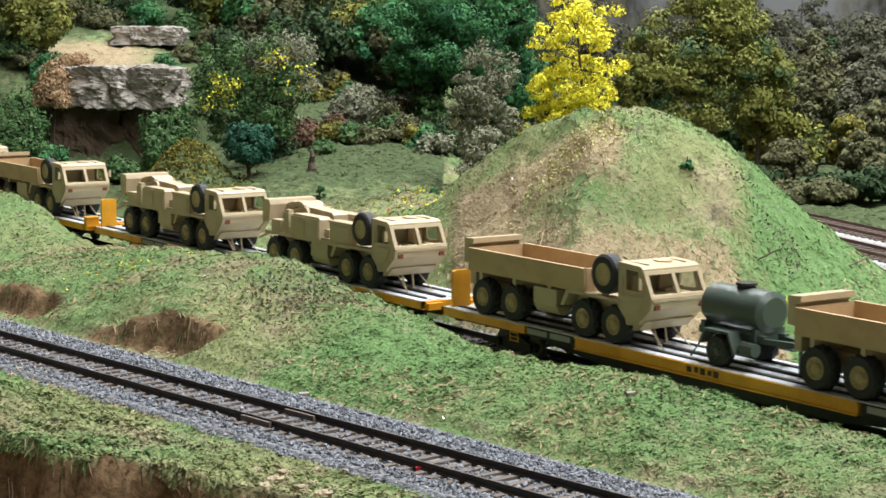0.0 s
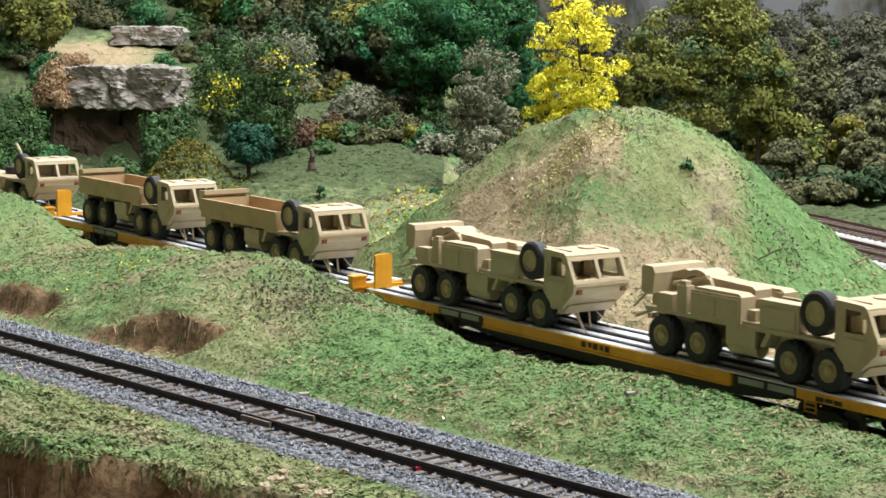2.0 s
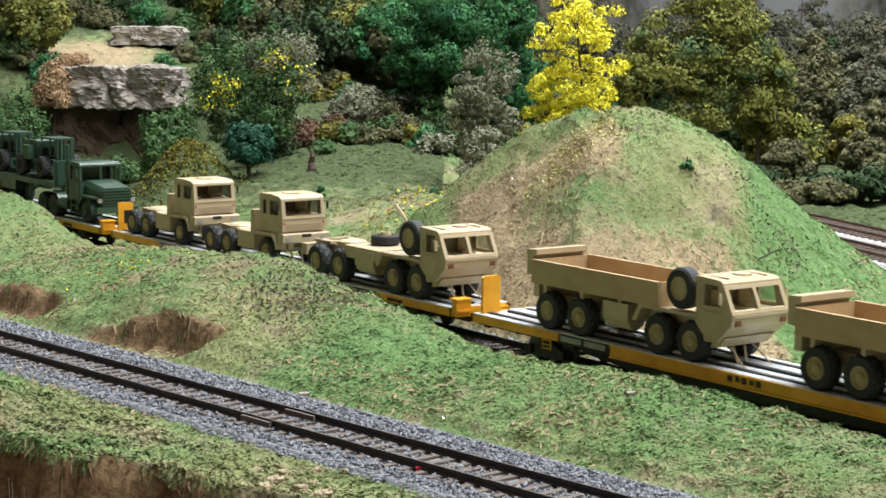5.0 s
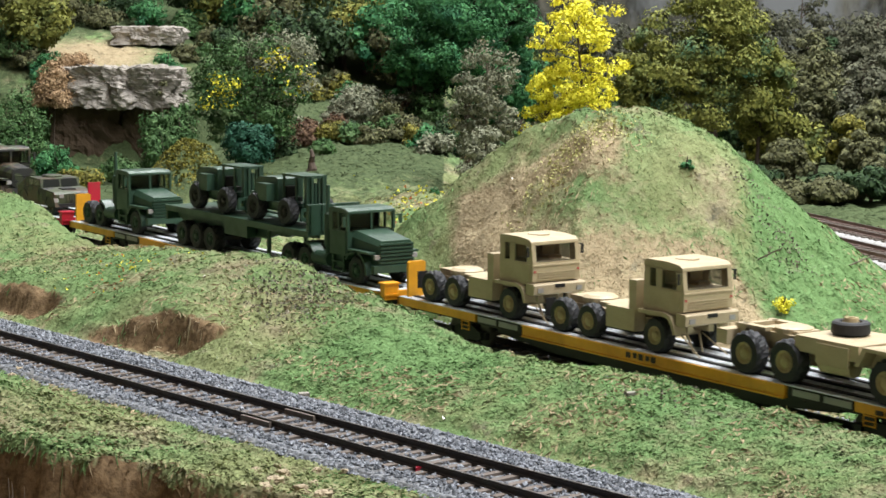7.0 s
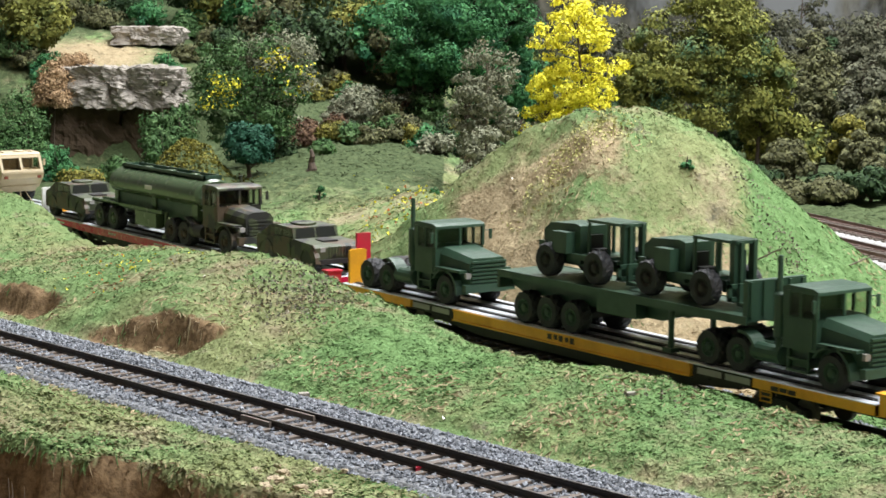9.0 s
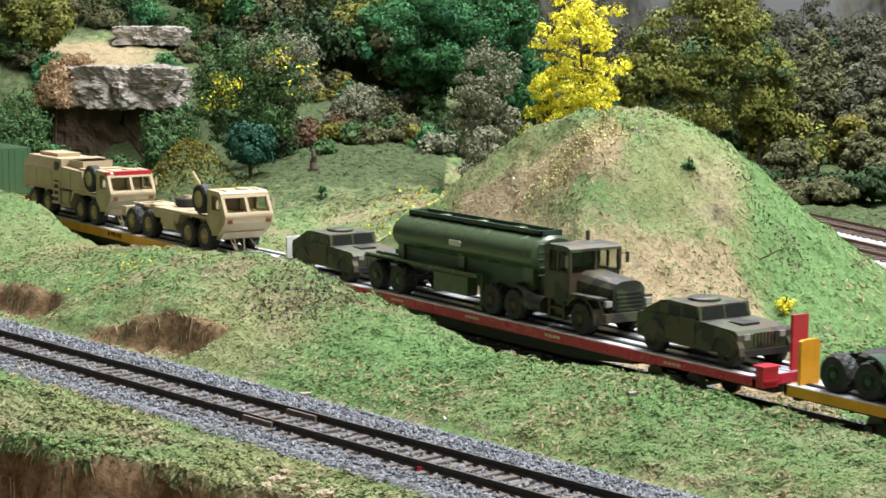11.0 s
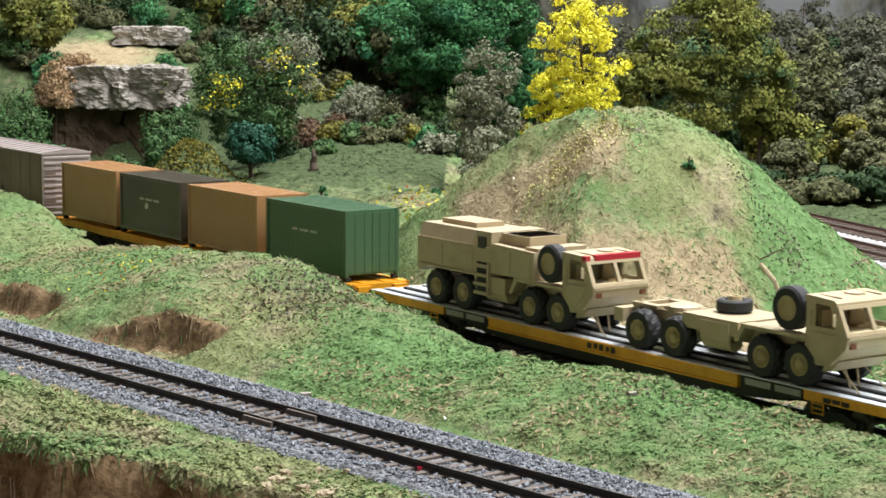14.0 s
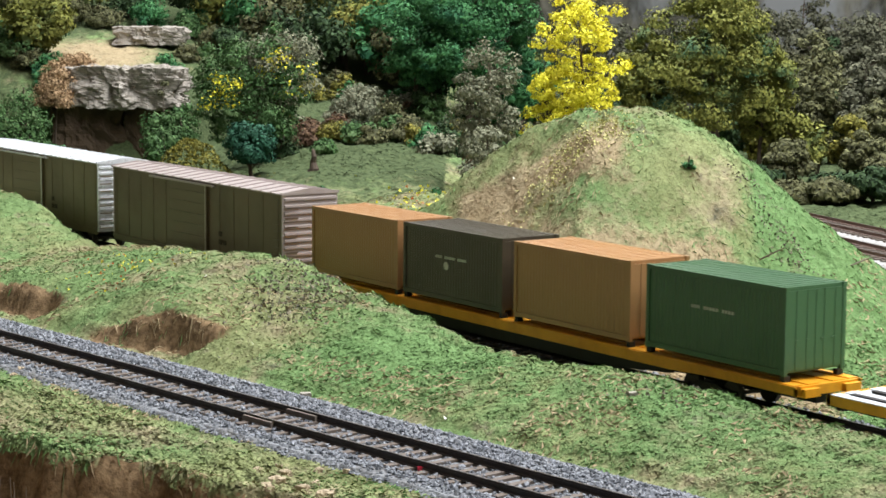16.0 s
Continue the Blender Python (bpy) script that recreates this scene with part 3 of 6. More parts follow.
        part("bridge_plate", bm, rear_plate, car, "bridge plate folded upright at the car's end", bev=0.12)
    if front_plate:
        if front_plate is BRIGHT_RED:
            bm = boxes((h - 3, h - 1.8, 4, 11.4, 14, 33))
            part("bridge_plate", bm, front_plate, car, "red bridge plate folded upright at the car's end", bev=0.12)
        bm = boxes((h + 0.2, h + 3.6, -14.8, -7.6, 10.6, 17.2))
        box(bm, h - 1.4, h + 4.2, -14.9, -7.2, 17.2, 17.9)
        box(bm, h + 3.6, h + 4.2, -14.4, -8.0, 12.4, 13.2)
        part("end_post", bm, front_plate, car, "short ribbed end post", bev=0.12)
    return on_train(car, u_front - h, 0)


def container(u_front, mat, label, ink=None, logo=False):
    c = tagged(new("container"), label, "container", group="containers on the flat car")
    L, w, h = 69.6, 14.1, 29.6
    bm = boxes((-L + 0.7, -0.7, -w + 0.5, w - 0.5, 0.8, h - 0.6))
    n = 34
    for s in (-1, 1):
        for k in range(n):
            x = -L + 3.5 + (L - 7) * k / n
            prism(bm, ((x, s * (w - 0.5)), (x + 0.35, s * (w - 0.34)), (x + 1.1, s * (w - 0.34)), (x + 1.45, s * (w - 0.5))), 2.4, h - 2.2, "z")
    part("body", bm, mat, c)
    for x in (-L, -1.6):
        for s in (-1, 1):
            part("corner_post", boxes((x, x + 1.6, *sorted((s * w, s * (w - 1.6))), 0, h)), mat, c, bev=0.1)
    for s in (-1, 1):
        part("top_rail", boxes((-L + 1.6, -1.6, *sorted((s * w, s * (w - 1.0))), h - 1.5, h - 0.1)), mat, c)
        part("bottom_rail", boxes((-L + 1.6, -1.6, *sorted((s * w, s * (w - 1.0))), 0.2, 2.0)), mat, c)
    bm = boxes((-L + 0.8, -0.8, -w + 0.8, w - 0.8, h - 0.6, h - 0.15))
    for k in range(20):
        x = -L + 3 + (L - 6) * k / 19
        box(bm, x - 0.5, x + 0.5, -w + 2, w - 2, h - 0.15, h)
    part("roof", bm, mat, c)
    for s in (-1, 1):
        d = part("door", boxes((-0.75, -0.2, *sorted((s * 0.15, s * (w - 1.7))), 1.6, h - 1.4)), mat, c, bev=0.1)
        bm = bmesh.new()
        for y in (4, 9):
            rod(bm, (-0.1, s * y, 1.2), (-0.1, s * y, h - 1.2), 0.14, 6)
            box(bm, -0.2, 0.1, *sorted((s * (y - 1.4), s * (y + 0.3))), 11, 11.7)
        part("lock_rod", bm, mat, d)
    for x in (-L + 0.2, -2.2):
        for s in (-1, 1):
            part("pedestal", boxes((x, x + 2, *sorted((s * 11, s * 13.6)), -2, 0)), BLACK, c, "black container pedestal")
    if ink:
        rows = [(-L / 2 - 11 + 1.55 * k, -L / 2 - 10 + 1.55 * k, -w - 0.02, -w + 0.4, 17.2, 18.3) for k in range(14) if k not in (3, 9)]
        part("lettering", boxes(*rows), ink, c, "row of small pale letters, too small to read")
    if logo:
        bm = bmesh.new()
        drum(bm, "y", (-L / 2 - 3.6, -w + 0.2, 14.4), ((-0.22, 1.7), (0.2, 1.7)), 14)
        part("emblem", bm, ink, c, "small round pale emblem")
    return on_train(c, u_front, 16.0)


def boxcar(u_front, side, roof, label):
    car = tagged(new("box_car"), label, "railway car", group="cars of the train")
    L, w, z0, z1 = 178.0, 15.2, 11.0, 48.0
    h = L / 2
    bm = boxes((-h + 1, h - 1, -w + 0.6, w - 0.6, z0, z1))
    for s in (-1, 1):
        for k in range(13):
            x = -h + 4 + (L - 8) * k / 12
            box(bm, x - 0.3, x + 0.3, *sorted((s * (w - 0.6), s * (w - 0.45))), z0 + 2, z1 - 1)
    part("body", bm, side, car)
    for s in (-1, 1):
        part("side_sill", boxes((-h + 1, h - 1, *sorted((s * w, s * (w - 0.9))), z0 - 1.5, z0 + 1.6)), side, car)
        d = part("door", boxes((-2 - 19, -2 + 19, *sorted((s * (w + 0.5), s * (w - 0.5))), z0 + 0.6, z1 - 1.6)), side, car, "sliding door with ribs", bev=0.1)
        bm = boxes(*[(-2 - 18, -2 + 18, *sorted((s * (w + 0.5), s * (w + 0.85))), z0 + 4 + 5.4 * k, z0 + 4.7 + 5.4 * k) for k in range(6)])
        part("door_rib", bm, side, d)
        part("door_edge", boxes((15.6, 16.5, *sorted((s * (w + 0.5), s * (w + 0.9))), z0 + 0.6, z1 - 1.6)), roof, d, "pale worn door edge")
        part("door_track", boxes((-44, 24, *sorted((s * (w + 1.1), s * (w - 0.4))), z1 - 1.6, z1 - 0.7)), roof, car, "pale door track")
        bm = bmesh.new()
        for k in range(7):
            rod(bm, (h - 7, s * (w + 0.5), z0 + 2 + 3.6 * k), (h - 1.5, s * (w + 0.5), z0 + 2 + 3.6 * k), 0.22, 5)
        for k in range(4):
            rod(bm, (-h + 1.5, s * (w + 0.5), z0 + 2 + 3.6 * k), (-h + 7, s * (w + 0.5), z0 + 2 + 3.6 * k), 0.22, 5)
        part("ladder", bm, side, car)
        part("lettering", boxes(*[(28 + 4 * (k % 2), 31 + 4 * (k % 2), *sorted((s * (w - 0.2), s * (w - 0.45))), z0 + 8 + 4 * (k // 2), z0 + 10.4 + 4 * (k // 2)) for k in range(3)]), INK, car, "small dark stencils")
    for q in (-1, 1):
        bm = boxes((*sorted((q * (h - 1), q * h)), -w + 0.3, w - 0.3, z0, z1))
        for k in range(11):
            z = z0 + 2 + k * 3.2
            prism(bm, ((q * (h - 0.2), z), (q * (h + 1.0), z + 0.5), (q * (h + 1.0), z + 1.5), (q * (h - 0.2), z + 2.0)), -w + 1.2, w - 1.2)
        part("end_wall", bm, roof, car, "ribbed pale steel end")
        coupler(car, q * h, q)
        bogie(car, q * (h - 32))
        part("end_ladder", boxes(*[(*sorted((q * (h + 1), q * (h + 1.4))), -w + 1, -w + 8, z0 + 2 + 4 * k, z0 + 2.5 + 4 * k) for k in range(8)]), side, car)
    bm = bmesh.new()
    prism(bm, ((-w - 0.3, z1), (w + 0.3, z1), (w + 0.3, z1 + 0.6), (0, z1 + 2.4), (-w - 0.3, z1 + 0.6)), -h - 0.6, h + 0.6, "x")
    for k in range(19):
        x = -h + L * k / 18
        prism(bm, ((-w - 0.3, z1 + 0.4), (0, z1 + 2.2), (w + 0.3, z1 + 0.4), (w + 0.3, z1 + 1.1), (0, z1 + 3.0), (-w - 0.3, z1 + 1.1)), x - 0.5, x + 0.5, "x")
    part("roof", bm, roof, car)
    part("underframe", boxes((-h + 2, h - 2, -3, 3, 7, z0), (-h + 8, h - 8, -12, 12, 9.5, z0)), BLACK, car)
    return on_train(car, u_front - h, 0)


# ---- road vehicles: x forward, wheels on z = 0 ----
def arch(bm, x, z, r, y0, y1, thick=0.9, lo=0, hi=180, n=8):
    """A mudguard bent round a wheel."""
    out = [(x + r * math.cos(radians(lo + (hi - lo) * k / n)), z + r * math.sin(radians(lo + (hi - lo) * k / n))) for k in range(n + 1)]
    ins = [(x + (r - thick) * math.cos(radians(lo + (hi - lo) * k / n)), z + (r - thick) * math.sin(radians(lo + (hi - lo) * k / n))) for k in range(n + 1)]
    prism(bm, out + ins[::-1], y0, y1)


def big_truck_cab(v, x0, red=False):
    """Wide flat-nosed cab of the eight-wheeled trucks, with glazed openings; x0 is the front axle."""
    def at(pts):
        return [(x0 + p, q) for p, q in pts]
    bm = bmesh.new()
    prism(bm, at(((2, 9), (8, 8.6), (13, 9.2), (20, 15.6), (20.6, 18.4), (19.9, 19.6), (2, 19.6))), -13.4, 13.4)
    cab = part("cab", bm, TAN, v, bev=0.45)
    bm = bmesh.new()
    prism(bm, at(((1.6, 28.8), (15.7, 28.4), (15.5, 29.6), (14, 30.5), (2, 31.1), (1.6, 30.4))), -13.4, 13.4)
    roof = part("cab_roof", bm, TAN, v, bev=0.4)
    bm = bmesh.new()
    drum(bm, "z", (x0 + 7.5, 3, 30.4), ((0, 3.6), (0.9, 3.5), (1.2, 2.6)), 16)
    part("roof_hatch", bm, TAN, roof)
    part("roof_rib", boxes((x0 + 3, x0 + 13.4, -9.4, -8.6, 30.2, 31.1)), TAN, roof)
    part("roof_rib", boxes((x0 + 3, x0 + 13.4, 8.6, 9.4, 30.2, 31.1)), TAN, roof)
    part("cab_back", boxes((x0 + 2, x0 + 3.2, -13.2, 13.2, 19.6, 28.9)), TAN, v)
    for y, wide in ((-12.6, 0.85), (0, 0.75), (12.6, 0.85)):
        bm = bmesh.new()
        prism(bm, at(((18.8, 19.4), (20.6, 19.4), (16.1, 28.6), (14.2, 28.6))), y - wide, y + wide)
        part("window_pillar", bm, TAN, v, bev=0.2)
    bm = bmesh.new()
    prism(bm, at(((18.6, 19.4), (20.6, 19.4), (20.1, 20.6), (18.4, 20.6))), -13.2, 13.2)
    part("window_sill", bm, TAN, v, bev=0.15)
    bm = bmesh.new()
    prism(bm, at(((15.4, 27.6), (16.6, 27.6), (16.1, 28.8), (14.4, 28.8))), -13.2, 13.2)
    part("window_header", bm, TAN, v, bev=0.15)
    for s in (-1, 1):
        p = [(x0 + 19.9, s * 0.55, 19.5), (x0 + 19.9, s * 12.4, 19.5), (x0 + 15.5, s * 12.4, 28.6), (x0 + 15.5, s * 0.55, 28.6)]
        bm = bmesh.new()
        a = [bm.verts.new(q) for q in p]
        b = [bm.verts.new((q[0] - 0.3, q[1], q[2])) for q in p]
        bm.faces.new(a)
        bm.faces.new(b[::-1])
        for k in range(4):
            bm.faces.new((a[k], b[k], b[(k + 1) % 4], a[(k + 1) % 4]))
        pane_ = part("windscreen", bm, GLASS, v, "clear windscreen pane")
        pane_.visible_shadow = False
        part("side_frame", boxes((x0 + 3.2, x0 + 6.0, *sorted((s * 13.3, s * 12.5)), 19.6, 28.9)), TAN, v)
        bm = bmesh.new()
        prism(bm, at(((6.0, 19.6), (19.6, 19.6), (15.4, 28.7), (12.6, 28.7), (14.9, 21.2), (6.0, 21.2))), *sorted((s * 13.3, s * 12.5)))
        part("side_frame", bm, TAN, v)
        part("grab_handle", boxes((x0 + 4.2, x0 + 4.6, *sorted((s * 13.3, s * 13.9)), 20, 26)), TAN, v)
        bm = bmesh.new()
        prism(bm, at(((5.4, 19.6), (18.8, 19.6), (14.6, 28.5), (5.4, 28.7))), *sorted((s * 12.7, s * 12.95)))
        pane_ = part("side_window", bm, GLASS, v, "clear side window")
        pane_.visible_shadow = False
        bm = bmesh.new()
        prism(bm, at(((3.2, 11), (10, 11), (15.5, 16), (16.4, 19.3), (3.2, 19.3))), *sorted((s * 13.3, s * 13.65)))
        part("cab_door", bm, TAN, cab, bev=0.15)
        part("seat", boxes((x0 + 5, x0 + 9.5, *sorted((s * 3, s * 10)), 19.2, 20.6), (x0 + 4.4, x0 + 6, *sorted((s * 3, s * 10)), 19.6, 26)), TAN_DARK, v, "brown seat", bev=0.3)
        part("headlight", boxes((x0 + 19.4, x0 + 20.8, *sorted((s * 9.4, s * 11.8)), 15.4, 17.2)), BROWN_LENS, cab, "dark red-brown lamp")
        bm = bmesh.new()
        rod(bm, (x0 + 16, s * 13.2, 24.4), (x0 + 16.6, s * 15.4, 24.8), 0.2, 5)
        box(bm, x0 + 16.3, x0 + 16.8, *sorted((s * 14.9, s * 16.2)), 22.6, 26.6)
        part("mirror", bm, TAN, cab)
    part("belt_trim", boxes((x0 + 19.4, x0 + 21.0, -13, 13, 18.3, 19.2)), TAN, cab, bev=0.2)
    if red:
        part("light_bar", boxes((x0 + 13.4, x0 + 16.2, -9, 12.8, 28.7, 30.8)), BRIGHT_RED, roof, "red stripe over the windscreen", bev=0.2)
        part("light_bar", boxes((x0 + 13.6, x0 + 15.9, -13.5, -11.2, 28.7, 30.6)), BRIGHT_RED, roof, "red stripe over the windscreen", bev=0.2)
    bm = bmesh.new()
    prism(bm, at(((8, 6.4), (12, 7), (15.5, 10.6), (14.5, 11), (9, 9))), -11.5, 11.5)
    part("bumper", bm, TAN, v, bev=0.2)
    return cab


def spare_wheel(v, c, axis="y", r=7.6, w=5.5):
    bm = bmesh.new()
    drum(bm, axis, c, ((-w / 2 + 1.4, r * 0.48), (-w / 2, r * 0.55), (-w / 2, r * 0.86), (-w * 0.36, r * 0.97), (w * 0.36, r * 0.97), (w / 2, r * 0.86), (w / 2, r * 0.55), (w / 2 - 1.4, r * 0.48)), 28)
    t = part("spare_wheel", bm, RUBBER, v, "upright black spare tyre")
    bm = bmesh.new()
    o = -w / 2 if axis == "y" else w / 2 - 1.4
    drum(bm, axis, c, ((o + 0.5, r * 0.57), (o - 0.1, r * 0.55), (o + 0.2, r * 0.47), (o + 1.2, r * 0.40), (o + 2.6, r * 0.34), (o + 2.6, r * 0.2), (o + 1.8, r * 0.16)), 18)
    part("hub", bm, HUB, t, "tan wheel rim")


def tie_down(v, x, z):
    bm = bmesh.new()
    for s in (-1, 1):
        rod(bm, (x, s * 5, z), (x + 12, s * 6.5, 0.5), 0.28, 5)
        rod(bm, (x + 1, s * 3, z), (x + 4, s * 2, 0.5), 0.5, 5)
    part("tie_down", bm, TAN, v, "slanting tie-down bars to the deck")


def eight_wheeler(u_axle, kind, label):
    """Heavy eight-wheeled tactical truck; the front axle is at u_axle."""
    v = tagged(new("military_truck"), label, "truck", group="tan trucks on the train")
    wheels_at(v, (0, -17.6, -61.6, -80.6), 7.6, 11.2, 5.6, RUBBER, HUB)
    bm = boxes((-93, 4, -4.6, 4.6, 9, 12.6))
    for x in (0, -17.6, -61.6, -80.6):
        rod(bm, (x, -9, 7.6), (x, 9, 7.6), 1.6, 8)
        drum(bm, "x", (x, 0, 7.6), ((-2.6, 1), (-1.5, 2.8), (1.5, 2.8), (2.6, 1)), 10)
    part("chassis", bm, TAN, v)
    # front mudguard deck over the two front axles
    bm = bmesh.new()
    for s in (-1, 1):
        prism(bm, ((-29, 11), (-26, 16.2), (3, 16.2), (3, 17.4), (-27.5, 17.4), (-31, 11)), *sorted((s * 8, s * 13.8)))
    box(bm, -28, -4, -8, 8, 12.6, 17)
    part("front_deck", bm, TAN, v, bev=0.15)
    big_truck_cab(v, 0, red=(kind == "fire"))
    spare_wheel(v, (-6.4, -11.0, 25.4))
    for s in (-1, 1):
        part("toolbox", boxes((-48, -34, *sorted((s * 7, s * 13.4)), 9.5, 16)), TAN, v, bev=0.25)
        bm = bmesh.new()
        drum(bm, "x", (-41, s * 9.6, 9.0), ((-7, 0.5), (-7, 3.0), (7, 3.0), (7, 0.5)), 12)
        part("fuel_tank", bm, TAN, v)
    tie_down(v, 8, 9)
    if kind == "cargo":
        bm = bmesh.new()
        box(bm, -90.5, -16.5, -13.8, 13.8, 17.2, 18.6)
        part("bed_floor", bm, TAN_DARK, v, "brown cargo bed floor")
        for s in (-1, 1):
            bm = boxes((-90, -16.8, *sorted((s * 14.1, s * 13.1)), 17.4, 26.2))
            box(bm, -90, -16.8, *sorted((s * 14.5, s * 12.9)), 25.6, 26.4)
            part("bed_side", bm, TAN_DARK, v, "brown weathered drop side")
        for x in (-90.4, -17.6):
            bm = boxes((x, x + 1, -13.2, 13.2, 17.4, 26.2))
            part("bed_end", bm, TAN_DARK, v, "brown bed end panel")
        bm = bmesh.new()
        prism(bm, ((-95, 20), (-91.6, 20), (-91.6, 27), (-89, 28), (-89, 30), (-95, 29.6)), -12.5, 12.5)
        box(bm, -95, -91.6, -9, 9, 11, 20)
        part("crane", bm, TAN, v, "folded crane housing at the tail", bev=0.3)
        for x in (-84, -62, -40):
            part("cross_member", boxes((x, x + 2, -13, 13, 12.6, 17.2)), TAN, v)
    elif kind == "wrecker":
        part("body_floor", boxes((-90, -17, -13.2, 13.2, 15.6, 17)), TAN, v, bev=0.2)
        for s in (-1, 1):
            bm = boxes((-66, -41, *sorted((s * 13.4, s * 6.4)), 17, 26))
            prism(bm, ((-66, 26), (-41, 26), (-43, 27), (-64, 27)), *sorted((s * 12.8, s * 7)))
            lock = part("locker", bm, TAN, v, bev=0.3)
            part("locker_door", boxes((-64.5, -53.6, *sorted((s * 13.4, s * 13.8)), 18, 25), (-52.8, -42, *sorted((s * 13.4, s * 13.8)), 18, 25)), TAN, lock, bev=0.12)
            bm = boxes((-32, -14, *sorted((s * 13.4, s * 7.6)), 17, 26.6), (-32.6, -13.6, *sorted((s * 13.6, s * 7.4)), 26, 26.9))
            lock = part("locker", bm, TAN, v, bev=0.25)
            part("locker_door", boxes((-30.6, -15.4, *sorted((s * 13.4, s * 13.8)), 18.4, 24.8)), TAN, lock, bev=0.12)
            part("low_step", boxes((-41, -32, *sorted((s * 12.6, s * 6)), 17, 18.2), (-40, -36.5, *sorted((s * 11, s * 6)), 18.2, 22)), TAN, v, bev=0.2)
            part("side_wall", boxes((-41, -32, *sorted((s * 6.4, s * 5.4)), 17, 25)), TAN, v)
            part("control_post", boxes((-74, -69, *sorted((s * 12.6, s * 9)), 17, 26.4), (-73.4, -70, *sorted((s * 12, s * 9.6)), 26.4, 28)), TAN, v, bev=0.3)
            bm = bmesh.new()
            rod(bm, (-84, s * 11, 17), (-94, s * 14, 13), 0.7, 6)
            rod(bm, (-88, s * 11.6, 24), (-96, s * 13.5, 16), 0.5, 6)
            part("outrigger", bm, TAN, v)
        bm = bmesh.new()
        prism(bm, ((-93, 22), (-90.5, 21), (-87, 21.6), (-86, 29), (-87, 31.2), (-92, 31.4), (-93, 30.4)), -12.6, 12.6)
        part("crane_head", bm, TAN, v, "wide crane head across the tail", bev=0.4)
        part("tail_post", boxes((-91, -86, -9, -5, 15, 21.6), (-91, -86, 5, 9, 15, 21.6)), TAN, v, bev=0.3)
        part("rear_box", boxes((-84, -76, -13, -8.6, 17, 22.6)), TAN, v, bev=0.3)
        bm = bmesh.new()
        prism(bm, ((-86, 24), (-78, 22.6), (-46, 22.6), (-44, 24), (-44, 27.4), (-46, 28.4), (-70, 29.4), (-80, 30.6), (-86, 29)), -3.8, 3.8)
        part("crane_boom", bm, TAN, v, "folded recovery crane boom", bev=1.1)
        bm = bmesh.new()
        arch(bm, -72, 22, 9.4, -5.4, 5.4, 2.2, 30, 150)
        part("boom_saddle", bm, TAN, v, "curved boom support", bev=0.2)
        for y in (-5.2, 5.2):
            bm = bmesh.new()
            rod(bm, (-84, y, 25), (-66, y, 29.4), 0.9, 8)
            part("lift_cylinder", bm, TAN, v)
        bm = bmesh.new()
        drum(bm, "z", (-76, 0, 17), ((0, 7.4), (2, 7.4), (2.4, 5.6), (7, 5)), 18)
        part("turntable", bm, TAN, v)
        bm = bmesh.new()
        drum(bm, "y", (-34, 0, 20.6), ((-6.6, 0.5), (-6.6, 4.2), (-5.4, 4.2), (-5.4, 2.8), (5.4, 2.8), (5.4, 4.2), (6.6, 4.2), (6.6, 0.5)), 16)
        part("winch", bm, TAN, v)
        part("tow_bar", boxes((-97, -88, -1.4, 1.4, 11, 15), (-97, -95, -6, 6, 11, 13)), TAN, v)
    elif kind == "chassis":
        part("frame_rail", boxes((-92, -20, -6.4, -3.8, 11.5, 15), (-92, -20, 3.8, 6.4, 11.5, 15)), TAN, v, bev=0.15)
        part("locker", boxes((-58, -30, -12.8, 12.8, 12, 17.2)), TAN, v, bev=0.3)
        spare_wheel(v, (-47.5, 2, 19.6), "z", 6.6, 4.4)
        bm = bmesh.new()
        drum(bm, "z", (-71, 0, 15), ((0, 6.5), (1.6, 6.5), (2.2, 5)), 18)
        box(bm, -80, -64, -5, 5, 14.6, 16.2)
        part("coupling_plate", bm, TAN, v, "round coupling plate", bev=0.1)
        bm = boxes((-96, -91, -12, 12, 9, 14))
        part("rear_bumper", bm, TAN, v, bev=0.3)
        bm = bmesh.new()
        rod(bm, (-17, -6, 26), (-20, -6, 32), 0.8, 6)
        rod(bm, (-20, -6, 32), (-27, -6, 37), 0.8, 6)
        rod(bm, (-27, -6, 37), (-25, -6, 34), 0.4, 5)
        rod(bm, (-17, -6, 25), (-16, -6, 16), 0.9, 6)
        part("crane_arm", bm, TAN, v, "short raised hoist arm")
        part("cross_member", boxes((-88, -86, -8, 8, 12, 16.4), (-58, -56, -8, 8, 12, 16.4)), TAN, v)
        part("side_ramp", boxes((-90, -76, -8.6, -5.6, 15.2, 16.4)), TAN, v, bev=0.2)
        part("side_ramp", boxes((-90, -76, 5.6, 8.6, 15.2, 16.4)), TAN, v, bev=0.2)
    elif kind == "fire":
        bm = bmesh.new()
        prism(bm, ((-94, 14.6), (-92, 13), (-90, 14.6), (-87, 16.2), (-54, 16.2), (-52, 8.6), (-43, 8.6), (-43, 17.6), (-15, 17.6), (-15, 28.6), (-42, 29.4), (-42, 27.6), (-94, 27.6)), -13.9, 13.9)
        part("fire_body", bm, TAN, v, bev=0.35)
        bm = bmesh.new()
        prism(bm, ((-13.6, 27.4), (13.6, 27.4), (11.4, 33.2), (-11.4, 33.2)), -93.4, -44, "x")
        part("roof_deck", bm, TAN, v, bev=0.4)
        part("tower", boxes((-53, -43, -13.4, 13.4, 27, 33.6)), TAN, v, bev=0.4)
        part("roof_box", boxes((-86, -62, -7, 7, 33.2, 35.2)), TAN, v, bev=0.3)
